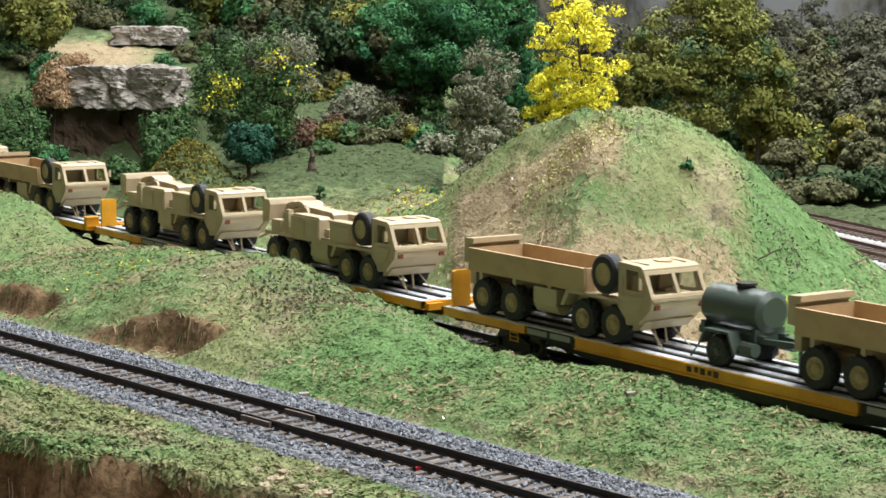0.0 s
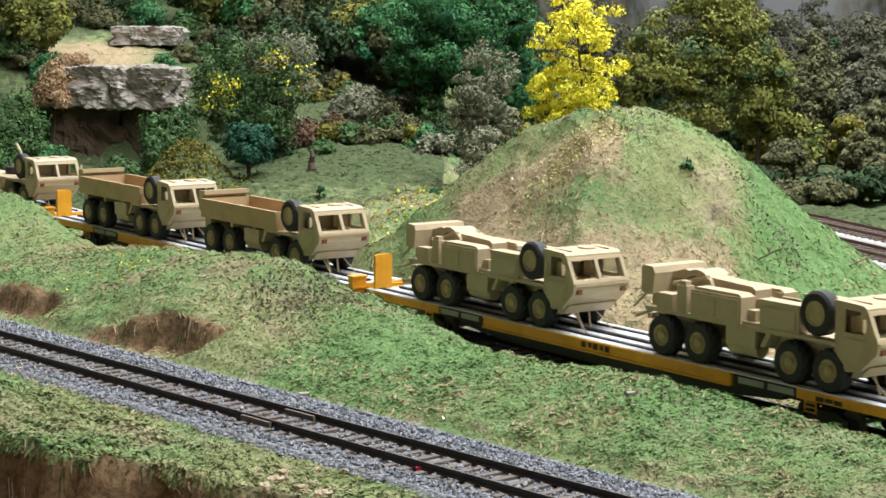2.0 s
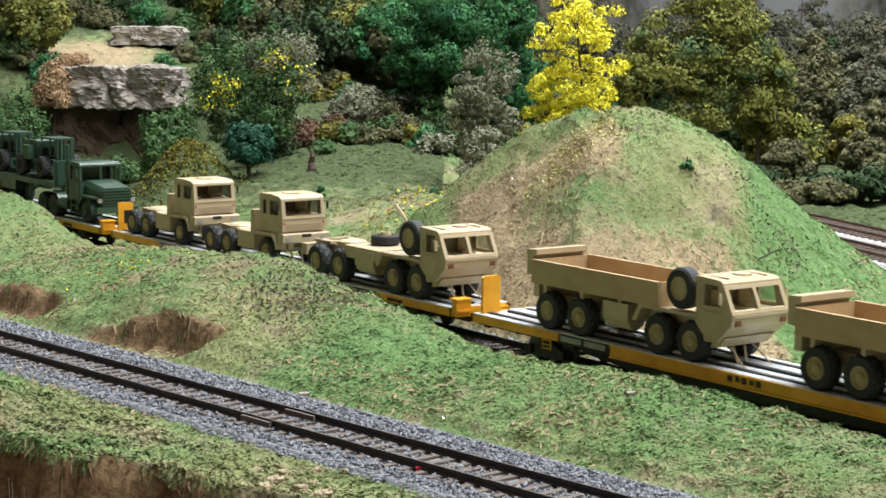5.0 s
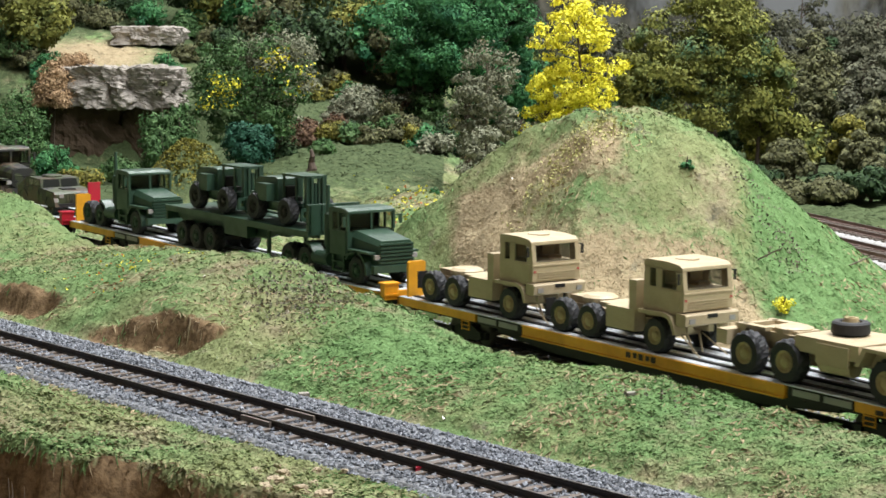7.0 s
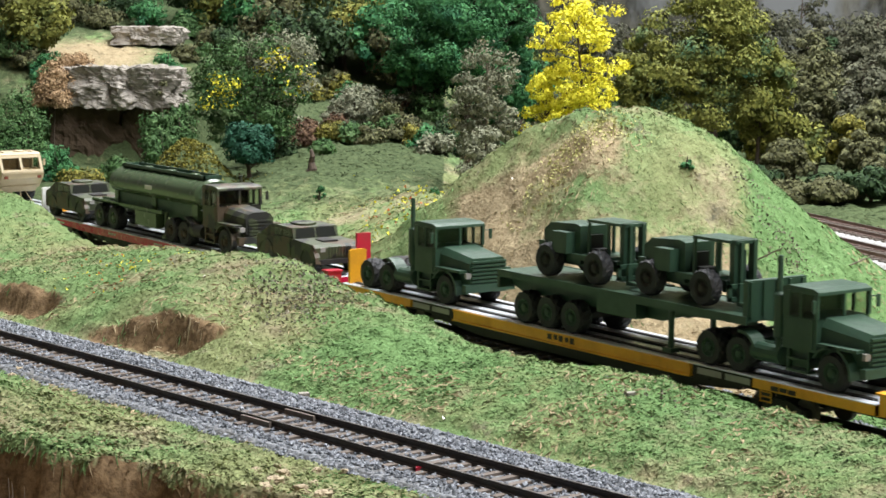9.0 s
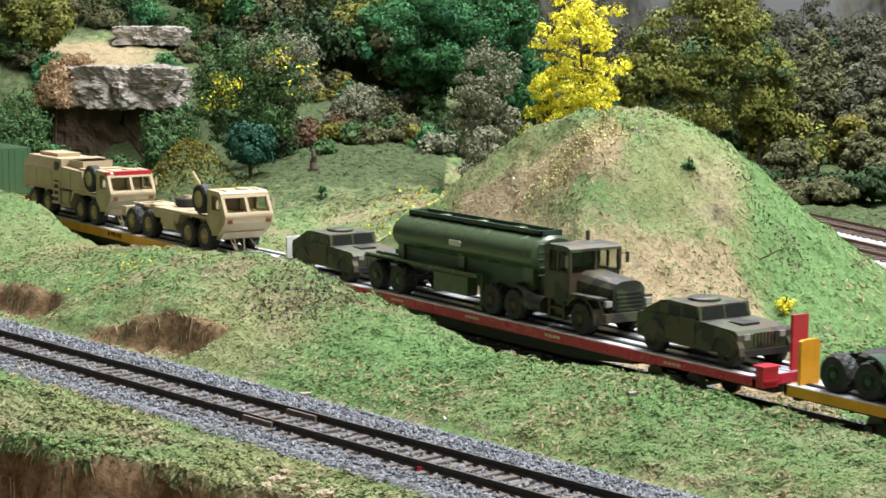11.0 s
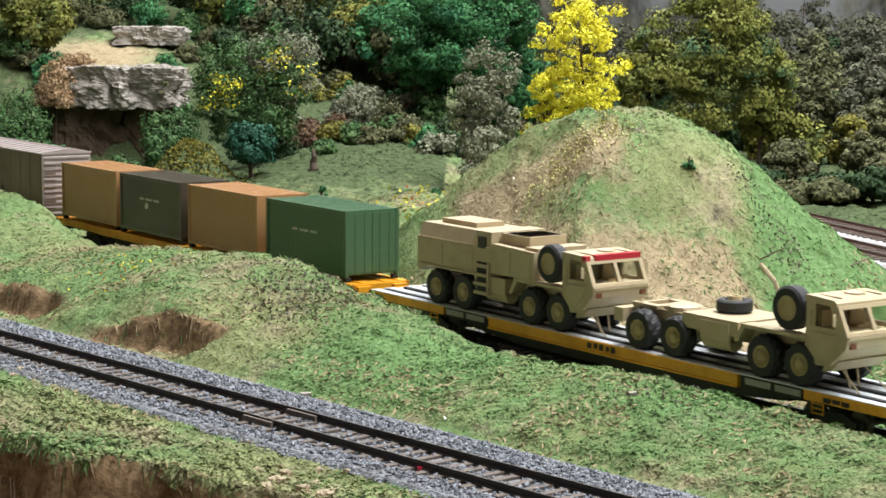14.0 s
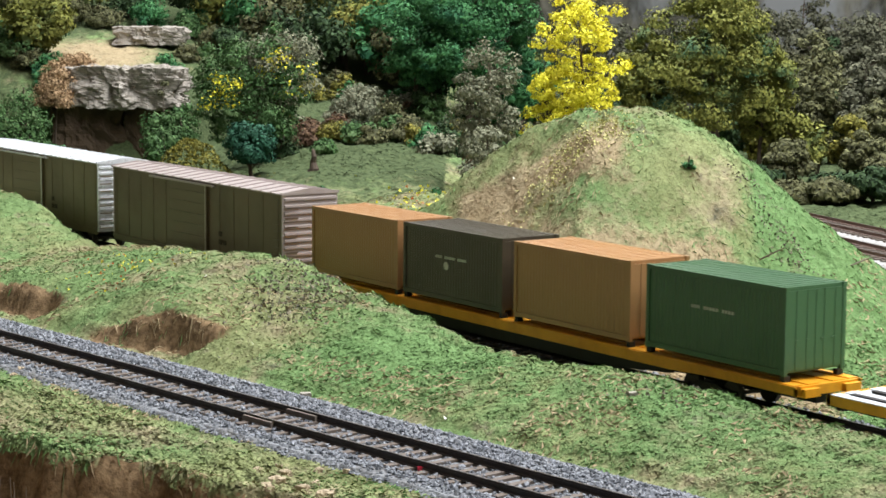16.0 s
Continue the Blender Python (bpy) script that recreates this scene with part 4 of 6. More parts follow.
        part("roof_box", boxes((-42, -24, -9, 9, 29, 33.4), (-41, -25, -9.6, 9.6, 32.6, 33.4)), TAN, v, bev=0.25)
        part("roof_box", boxes((-23, -15, -12, 12, 28.6, 30)), TAN, v, bev=0.25)
        for s in (-1, 1):
            part("side_window", boxes((-51.4, -46.4, *sorted((s * 13.3, s * 14.05)), 26.8, 31.4)), DARK_WIN, v, "dark small window")
            # flush black plate stands in for the shaded openings between the steps
            part("recess_shade_plate", boxes((-52, -44, *sorted((s * 13.2, s * 14.0)), 9.4, 21.4)), BLACK, v, "black plate for the shade in the recess behind the steps")
            for k in range(4):
                part("step", boxes((-52.6, -43.4, *sorted((s * 13.6, s * 15.2)), 8.4 + 3.6 * k, 9.7 + 3.6 * k)), TAN, v)
            part("step_side", boxes((-44.2, -43.2, *sorted((s * 13.8, s * 14.9)), 8.6, 21.4)), TAN, v)
            for x0, x1, z0, z1 in ((-92, -76, 17.6, 26.4), (-75, -55, 17.6, 26.4), (-41, -30, 19, 27.4), (-29, -17, 19, 27.4)):
                part("locker_door", boxes((x0, x1, *sorted((s * 13.8, s * 14.2)), z0, z1)), TAN, v, bev=0.15)
            part("mudguard", boxes((-91, -53, *sorted((s * 13.8, s * 14.5)), 15.6, 16.5)), TAN, v)
    return on_train(v, u_axle, DECK_Z - 0.5)


# ---- make up the train ----
for k, u in enumerate((2313.5, 1984, 1654.5, 1325, 995.5)):
    flatcar(u, YELLOW, "yellow piggyback flat car with a pale steel deck", rear_plate=YELLOW, front_plate=YELLOW if k > 1 else None)
flatcar(666, RED, "dark red piggyback flat car with a pale deck", "full", rear_plate=WHITE, front_plate=BRIGHT_RED)
flatcar(336.5, YELLOW, "yellow piggyback flat car with a pale steel deck")
flatcar(7, YELLOW, "yellow container flat car", "full", strips=False)
container(0, BOX_GREEN, "dark green ribbed shipping container with pale lettering", PALE_INK)
container(-78.3, BOX_TAN, "tan brown ribbed shipping container")
container(-155.5, BOX_DARK, "dark olive shipping container with a small emblem", PALE_INK, True)
container(-229.5, BOX_TAN, "tan brown ribbed shipping container")
boxcar(-324, CAR_BROWN, ROOF_GREY, "weathered brown box car with a dusty ribbed roof")
boxcar(-521, CAR_OLIVE, ROOF_SILVER, "weathered olive box car with a bright silver roof")
for u, kind, label in ((2287, "cargo", "tan eight-wheeled truck with a brown cargo bed"), (2105, "cargo", "tan eight-wheeled truck with a brown cargo bed"),
                       (1940.5, "wrecker", "tan eight-wheeled recovery truck with folded crane"), (1789.5, "wrecker", "tan eight-wheeled recovery truck with folded crane"),
                       (1607.6, "cargo", "tan eight-wheeled truck with a brown cargo bed"), (1467, "cargo", "tan eight-wheeled truck with a brown cargo bed"),
                       (1298, "chassis", "tan eight-wheeled tractor truck with spare tyre flat on its back"), (277, "chassis", "tan eight-wheeled tractor truck with spare tyre flat on its back"),
                       (150, "fire", "tan eight-wheeled fire truck with a red stripe over its windscreen")):
    eight_wheeler(u, kind, label)


def pane(bm, pts, depth):
    """A flat pane through four corners, thickened along depth."""
    a = [bm.verts.new(p) for p in pts]
    b = [bm.verts.new((p[0] + depth[0], p[1] + depth[1], p[2] + depth[2])) for p in pts]
    n = len(pts)
    bm.faces.new(a)
    bm.faces.new(b[::-1])
    for k in range(n):
        bm.faces.new((a[k], b[k], b[(k + 1) % n], a[(k + 1) % n]))


def pane_part(parent, pts, depth, mat, label, name="windscreen"):
    bm = bmesh.new()
    pane(bm, pts, depth)
    return part(name, bm, mat, parent, label)


def cabover_tractor(u_axle, label):
    """Six-wheeled tan tractor with a tall square cab; the front axle is at u_axle."""
    v = tagged(new("military_truck"), label, "truck", group="tan trucks on the train")
    wheels_at(v, (0, -37.5, -54), 6.7, 10.6, 5.2, RUBBER, HUB)
    bm = boxes((-64, 10, -6.2, -3.6, 8, 11), (-64, 10, 3.6, 6.2, 8, 11), (-30, -26, -6, 6, 8, 10.5), (-63, -60, -6, 6, 8, 10.5))
    for x in (0, -37.5, -54):
        rod(bm, (x, -9, 6.7), (x, 9, 6.7), 1.3, 8)
    part("chassis", bm, TAN, v)
    bm = bmesh.new()
    prism(bm, ((-8, 15), (-7.4, 13.6), (5, 13.6), (9, 15.6), (13.4, 16.6), (13.5, 23.2), (13.1, 24), (-8, 24)), -11.6, 11.6)
    cab = part("cab", bm, TAN, v, bev=0.5)
    bm = bmesh.new()
    prism(bm, ((-8, 31.2), (12.4, 31.0), (12.2, 32.0), (10.6, 33.0), (4, 33.6), (-6.6, 33.6), (-8, 32.8)), -11.6, 11.6)
    roof = part("cab_roof", bm, TAN, v, bev=0.95)
    part("cab_back", boxes((-8, -7.2, -11.4, 11.4, 23.9, 31.4)), TAN, v)
    pane_part(v, [(13.0, -10.5, 24), (13.0, 10.5, 24), (12.0, 10.2, 31.2), (12.0, -10.2, 31.2)], (-0.3, 0, 0), SMOKED, "tinted one-piece windscreen").visible_shadow = False
    part("window_header", boxes((11.4, 12.5, -11, 11, 30.8, 31.4)), TAN, v, bev=0.2)
    part("window_sill", boxes((11.8, 13.4, -11, 11, 23.4, 24.2)), TAN, v, bev=0.2)
    part("wiper", boxes((13.05, 13.3, -9, 9, 23.9, 24.4)), BLACK, cab, "dark wiper bar")
    for s in (-1, 1):
        bm = bmesh.new()
        prism(bm, ((9.6, 23.9), (13.3, 23.9), (12.3, 31.3), (9.0, 31.3)), *sorted((s * 9.7, s * 11.5)))
        part("window_pillar", bm, TAN, v, bev=0.2)
        part("window_pillar", boxes((-1.6, 1.6, *sorted((s * 10.8, s * 11.5)), 23.9, 31.3)), TAN, v, bev=0.1)
        part("window_header", boxes((-7, 11, *sorted((s * 10.8, s * 11.5)), 30.6, 31.3)), TAN, v)
        part("window_pillar", boxes((-7.4, -4.9, *sorted((s * 10.8, s * 11.5)), 23.9, 31.3)), TAN, v, bev=0.1)
        for x0, x1 in ((-5.6, -1.0), (0.9, 11.4)):
            pane_part(v, [(x0, s * 11.2, 23.9), (x1, s * 11.2, 23.9), (x1 - (0.8 if x1 > 5 else 0), s * 11.2, 31.2), (x0, s * 11.2, 31.2)], (0, -s * 0.3, 0), SMOKED, "tinted side window", "side_window").visible_shadow = False
        part("seat", boxes((0, 5, *sorted((s * 3, s * 9)), 23.8, 25.2), (-1.4, 0.4, *sorted((s * 3, s * 9)), 23.8, 30)), TAN_DARK, v, "brown seat", bev=0.3)
        bm = bmesh.new()
        prism(bm, ((0.4, 15.2), (7, 15.2), (11.4, 17.4), (11.6, 23.4), (0.4, 23.4)), *sorted((s * 11.5, s * 11.85)))
        part("cab_door", bm, TAN, cab, bev=0.12)
        bm = bmesh.new()
        prism(bm, ((-9, 13.9), (-9, 15.2), (4.6, 15.6), (8.2, 14.6), (10, 12), (11, 8.4), (9.8, 8.2), (8.6, 11.6), (7.2, 13.4), (4.2, 14.4)), *sorted((s * 8, s * 13.3)))
        part("mudguard", bm, TAN, v, "angular front mudguard", bev=0.2)
        part("headlight", boxes((15.4, 16.0, *sorted((s * 8.2, s * 10.8)), 12.6, 14.4)), GREY, v, "pale headlight")
        part("indicator", boxes((13.2, 13.75, *sorted((s * 10.3, s * 11.1)), 20.2, 21)), BRIGHT_RED, cab, "small orange-red indicator")
        bm = bmesh.new()
        rod(bm, (10.6, s * 11.2, 30), (12.6, s * 13.4, 30), 0.18, 5)
        box(bm, 12.3, 12.8, *sorted((s * 12.9, s * 13.9)), 26.4, 30.2)
        part("mirror", bm, BLACK, cab)
        part("fuel_tank", boxes((-28, -12, *sorted((s * 7, s * 12.2)), 6.2, 14.2)), TAN, v, bev=0.6)
        part("mud_flap", boxes((-63.4, -62.8, *sorted((s * 8, s * 12.9)), 5, 12)), BLACK, v, "black rubber mud flap")
    bm = bmesh.new()
    prism(bm, ((10.6, 11.8), (14.2, 11.4), (15.6, 12), (15.8, 15.4), (15.2, 16), (10.6, 16)), -12.6, 12.6)
    part("bumper", bm, TAN, v, bev=0.3)
    # small black plate paints the dark of the gap between cab and bumper
    part("bumper_gap_shade", boxes((15.6, 16.0, -2.4, 2.4, 14.2, 15.6)), BLACK, v, "black plate for the shaded gap at the bumper")
    for z in (17.2, 18.1, 19.0, 19.9):
        part("grille_slat", boxes((13.2, 13.75, -9.4, 9.4, z, z + 0.4)), TAN, cab)
    part("trim", boxes((13.2, 13.8, -11.2, 11.2, 22.6, 23.1)), TAN, cab)
    bm = bmesh.new()
    drum(bm, "z", (2, 0, 33.3), ((0, 4.4), (0.6, 4.4), (0.8, 3.6)), 18)
    part("roof_hatch", bm, TAN, roof, "round roof hatch")
    bm = bmesh.new()
    drum(bm, "z", (-46, 0, 12.4), ((0, 7), (1.4, 7), (2.4, 5.4)), 18)
    box(bm, -58, -46, -5, 5, 11, 13.6)
    part("coupling_plate", bm, TAN, v, "round coupling plate")
    part("deck_plate", boxes((-36, -12, -9, 9, 12.6, 14)), TAN, v, bev=0.3)
    part("locker", boxes((-15.5, -11.5, -12, -7, 14.2, 25)), TAN, v, "upright locker behind the cab", bev=0.5)
    part("equipment_rack", boxes((-12.4, -9.6, -5, 9, 13.6, 20)), TAN, v, bev=0.3)
    spare_wheel(v, (-10.6, 8.4, 25.4), "x", 6.6, 4.6)
    tie_down(v, 5, 7)
    return on_train(v, u_axle, DECK_Z - 0.4)


def bonneted_tractor(u_axle, paint_mat, label, tall_stack=True, rears=(-42.2, -57.2), round_hood=False):
    """Six-wheeled tractor with a long bonnet; the front axle is at u_axle."""
    v = tagged(new("military_truck"), label, "truck", group="green trucks on the train")
    M = paint_mat
    wheels_at(v, (0,), 6.6, 10.2, 4.4, RUBBER, M)
    wheels_at(v, rears, 6.6, 9.8, 6.4, RUBBER, M)
    bm = boxes((rears[1] - 9, 12, -5.4, -3, 8, 11), (rears[1] - 9, 12, 3, 5.4, 8, 11), (rears[1] - 9, rears[1] - 7, -5, 5, 8, 11))
    for x in (0, *rears):
        rod(bm, (x, -8, 6.6), (x, 8, 6.6), 1.4, 8)
    part("chassis", bm, M, v)
    # cab with real window openings: sill box, posts and roof
    part("cab_floor", boxes((-22, -7, -12.2, 12.2, 12, 23)), M, v, bev=0.35)
    bm = bmesh.new()
    prism(bm, ((-22.6, 30.8), (-6.2, 30.8), (-6.4, 31.8), (-9, 32.8), (-20, 33), (-22.6, 32.2)), -12.4, 12.4)
    roof = part("cab_roof", bm, M, v, bev=0.5)
    part("cab_back", boxes((-22, -21, -12, 12, 23, 31.4)), M, v)
    for s in (-1, 1):
        bm = boxes((-22, -19, *sorted((s * 12.6, s * 11.6)), 23, 31.4), (-14.6, -13.6, *sorted((s * 12.6, s * 11.6)), 23, 31.4), (-8, -6.6, *sorted((s * 12.6, s * 11.4)), 23, 31.4))
        part("window_post", bm, M, v)
        pane_part(v, [(-19, s * 12.2, 23), (-8, s * 12.2, 23), (-8, s * 12.2, 31.4), (-19, s * 12.2, 31.4)], (0, -s * 0.3, 0), GLASS, "clear side window", "side_window")
        part("cab_door", boxes((-20, -8.4, *sorted((s * 12.1, s * 12.5)), 13, 22.6)), M, v, bev=0.12)
        bm = bmesh.new()
        arch(bm, 0, 6.2, 9.2, *sorted((s * 6.6, s * 13)), lo=-5, hi=150)
        part("mudguard", bm, M, v)
        part("step", boxes((-20, -10, *sorted((s * 12.6, s * 9)), 4.6, 5.4), (-20, -10, *sorted((s * 12.4, s * 9)), 8.4, 9.2), (-20, -19, *sorted((s * 12.2, s * 11)), 5, 12), (-11, -10, *sorted((s * 12.2, s * 11)), 5, 12)), M, v)
        part("battery_box", boxes((-19, -11, *sorted((s * 10.6, s * 6)), 6, 12)), M, v, bev=0.3)
        bm = bmesh.new()
        rod(bm, (-8, s * 12.2, 29), (-5.6, s * 14.8, 29), 0.22, 5)
        box(bm, -6, -5.4, *sorted((s * 14.2, s * 15.6)), 25.4, 29.6)
        part("mirror", bm, M, v)
        part("fender_top", boxes((-6, 11.4, *sorted((s * 8.6, s * 13)), 14.6, 15.6)), M, v, bev=0.3)
        bm = bmesh.new()
        drum(bm, "x", (-30, s * 10, 8.6), ((-6.5, 0.5), (-6.5, 3.2), (6.5, 3.2), (6.5, 0.5)), 14)
        part("fuel_tank", bm, M, v)
        part("headlight", boxes((12, 13.4, *sorted((s * 8.2, s * 11)), 12.4, 14.6)), GREY, v, "pale headlight")
        bm = bmesh.new()
        arch(bm, rears[0], 6.4, 8.6, *sorted((s * 7, s * 12.8)), lo=0, hi=95)
        part("mudguard", bm, M, v)
    pane_part(v, [(-6.8, -11.4, 23), (-6.8, 11.4, 23), (-6.8, 11.4, 31.4), (-6.8, -11.4, 31.4)], (-0.3, 0, 0), GLASS, "clear windscreen")
    part("windscreen_post", boxes((-7.2, -6.4, -0.5, 0.5, 23, 31.4)), M, v)
    bm = bmesh.new()
    if round_hood:
        prism(bm, ((-8.6, 12), (8.6, 12), (8.6, 20), (7, 22.4), (4, 23.6), (-4, 23.6), (-7, 22.4), (-8.6, 20)), -7, 13, "x", taper=((-7.6, 11), (7.6, 11), (7.6, 18.6), (6, 20.6), (3.4, 21.6), (-3.4, 21.6), (-6, 20.6), (-7.6, 18.6)))
    else:
        prism(bm, ((-9.8, 10), (9.8, 10), (9.8, 20.5), (8.0, 23.4), (-8.0, 23.4), (-9.8, 20.5)), -7, 13.2, "x", taper=((-9, 10), (9, 10), (9, 18.2), (7.4, 20.4), (-7.4, 20.4), (-9, 18.2)))
    hood = part("bonnet", bm, M, v, bev=0.5)
    bm = bmesh.new()
    gw = 6.4 if round_hood else 8.6
    for k in range(5 if round_hood else 6):
        box(bm, 12.8, 13.5 if round_hood else 14.2, -gw, gw, 10.6 + 1.6 * k, 11.4 + 1.6 * k)
    part("grille", bm, M, hood, "ribbed radiator grille")
    part("bumper", boxes((12.6, 15, -12.4, 12.4, 6.8, 10)), M, v, bev=0.3)
    bm = bmesh.new()
    if tall_stack:
        rod(bm, (-25.2, -11, 11), (-25.2, -11, 42), 0.95, 8)
        mf = bmesh.new()
        drum(mf, "z", (-25.2, -11, 0), ((14, 1.0), (15, 1.8), (29, 1.8), (30, 1.0)), 12)
        part("muffler", mf, M, v)
    else:
        rod(bm, (-25, 11, 11), (-25, 11, 36), 0.8, 8)
    part("exhaust_pipe", bm, M, v)
    bm = bmesh.new()
    mid = (rears[0] + rears[1]) / 2
    drum(bm, "z", (mid, 0, 11), ((0, 6.6), (1.6, 6.6), (2.6, 5)), 18)
    prism(bm, ((mid - 12, 11), (mid - 4, 13.4), (mid + 6, 13.4), (mid + 8, 11)), -4.4, 4.4)
    part("coupling_plate", bm, BLACK, v, "greasy black coupling plate")
    bm = bmesh.new()
    for k in range(3):
        rod(bm, (-23, -3 + 3 * k, 20), (mid + 6, -2 + 2 * k, 13.6), 0.35, 5)
    part("air_hose", bm, BLACK, v, "drooping black air hoses")
    part("equipment_rack", boxes((-31, -26, -7, 8, 11, 19)), M, v, bev=0.3)
    return on_train(v, u_axle, DECK_Z - 0.4)


def flatbed_trailer(u_wheels, label):
    """Semi-trailer with three axles and a front bulkhead; u_wheels is its middle axle."""
    v = tagged(new("flatbed_trailer"), label, "trailer")
    wheels_at(v, (-14.6, 0, 14.6), 6.6, 10, 6, RUBBER, ARMY)
    bm = boxes((-30, 110, -13.6, 13.6, 18, 19.6))
    part("platform", bm, ARMY, v)
    bar = part("cross_bar", boxes((-0.4, 0.4, -13.5, 13.5, 16.8, 17.9)), ARMY, v)
    bar.matrix_basis = mm(-29, 0, 0)
    for k in range(1, 14):
        share(bar, mm(-29 + 10 * k, 0, 0), v)
    for s in (-1, 1):
        bm = bmesh.new()
        prism(bm, ((-30, 18), (106, 18), (106, 16), (72, 14.6), (60, 11), (-22, 11), (-30, 14)), *sorted((s * 5, s * 7)))
        part("frame_beam", bm, ARMY, v)
        part("edge_rail", boxes((-30, 110, *sorted((s * 13.6, s * 14.2)), 17, 19.9)), ARMY, v)
        bm = bmesh.new()
        rod(bm, (68, s * 10, 16), (68, s * 10, 3), 1.1, 8)
        box(bm, 65.6, 70.4, *sorted((s * 8, s * 12)), 1.4, 3)
        part("landing_leg", bm, ARMY, v)
        part("side_box", boxes((30, 52, *sorted((s * 8, s * 13)), 11, 17)), ARMY, v, bev=0.3)
    bm = boxes((107.6, 110, -13.6, 13.6, 19.6, 32))
    for k in range(5):
        box(bm, 110, 110.8, -13 + 6 * k, -11.8 + 6 * k, 19.6, 31.6)
    part("bulkhead", bm, ARMY, v, "upright front bulkhead", bev=0.15)
    bm = boxes(*[(x - 1, x + 1, -9, 9, 5.6, 7.6) for x in (-14.6, 0, 14.6)])
    part("axle", bm, BLACK, v)
    part("tail_bar", boxes((-31.4, -30, -13, 13, 12.4, 18)), ARMY, v, bev=0.2)
    return on_train(v, u_wheels, DECK_Z - 0.4)


def forklift(u, label):
    """Rough-terrain forklift; u is its rear axle."""
    v = tagged(new("forklift"), label, "forklift", group="forklifts on the trailer")
    wheels_at(v, (0, 29), 6.6, 9.6, 5, RUBBER, BLACK)
    bm = bmesh.new()
    prism(bm, ((-7, 7), (15, 6), (15, 20.4), (12, 21.2), (-3, 20.4), (-7, 17.4)), -7, 7)
    part("engine_cover", bm, ARMY, v, bev=0.5)
    part("counterweight", boxes((-9, -5, -8, 8, 6, 13)), ARMY, v, bev=0.5)
    part("side_box", boxes((3.5, 12, -11.4, -6.6, 10, 18)), ARMY, v, bev=0.3)
    part("chassis", boxes((-4, 34, -5, 5, 5, 9), (12, 30, -9, 9, 8, 10)), ARMY, v, bev=0.2)
    bm = boxes((18, 37, -6.4, 6.4, 22.4, 23.4))
    part("cab_roof", bm, ARMY, v, bev=0.2)
    for x in (19.0, 30.4):
        for s in (-1, 1):
            part("cab_post", boxes((x - 0.6, x + 0.6, *sorted((s * 6.4, s * 5.5)), 9, 22.4)), ARMY, v)
    part("seat", boxes((16, 21, -3, 3, 10, 12), (15, 16.6, -3, 3, 11, 17)), BLACK, v, bev=0.4)
    for s in (-1, 1):
        part("mast", boxes((36, 38.4, *sorted((s * 3.4, s * 5.4)), 2, 23.4), (38.4, 39.8, *sorted((s * 2.4, s * 3.6)), 2, 23)), ARMY, v)
        bm = bmesh.new()
        prism(bm, ((40.6, 1.2), (54, 1.4), (54, 2), (42, 2.6), (42, 9), (40.6, 9)), *sorted((s * 4, s * 6)))
        part("fork", bm, ARMY, v)
    part("carriage", boxes((39.8, 41, -10, 10, 3, 4.4), (39.8, 41, -10, 10, 7.4, 8.8), (39.8, 41, -10, -8.6, 3, 8.8), (39.8, 41, 8.6, 10, 3, 8.8)), ARMY, v)
    bm = bmesh.new()
    rod(bm, (37.2, 0, 3), (37.2, 0, 20), 0.9, 8)
    box(bm, 36, 39, -5, 5, 22.2, 23.4)
    part("lift_cylinder", bm, ARMY, v)
    return on_train(v, u, DECK_Z + 19.6)


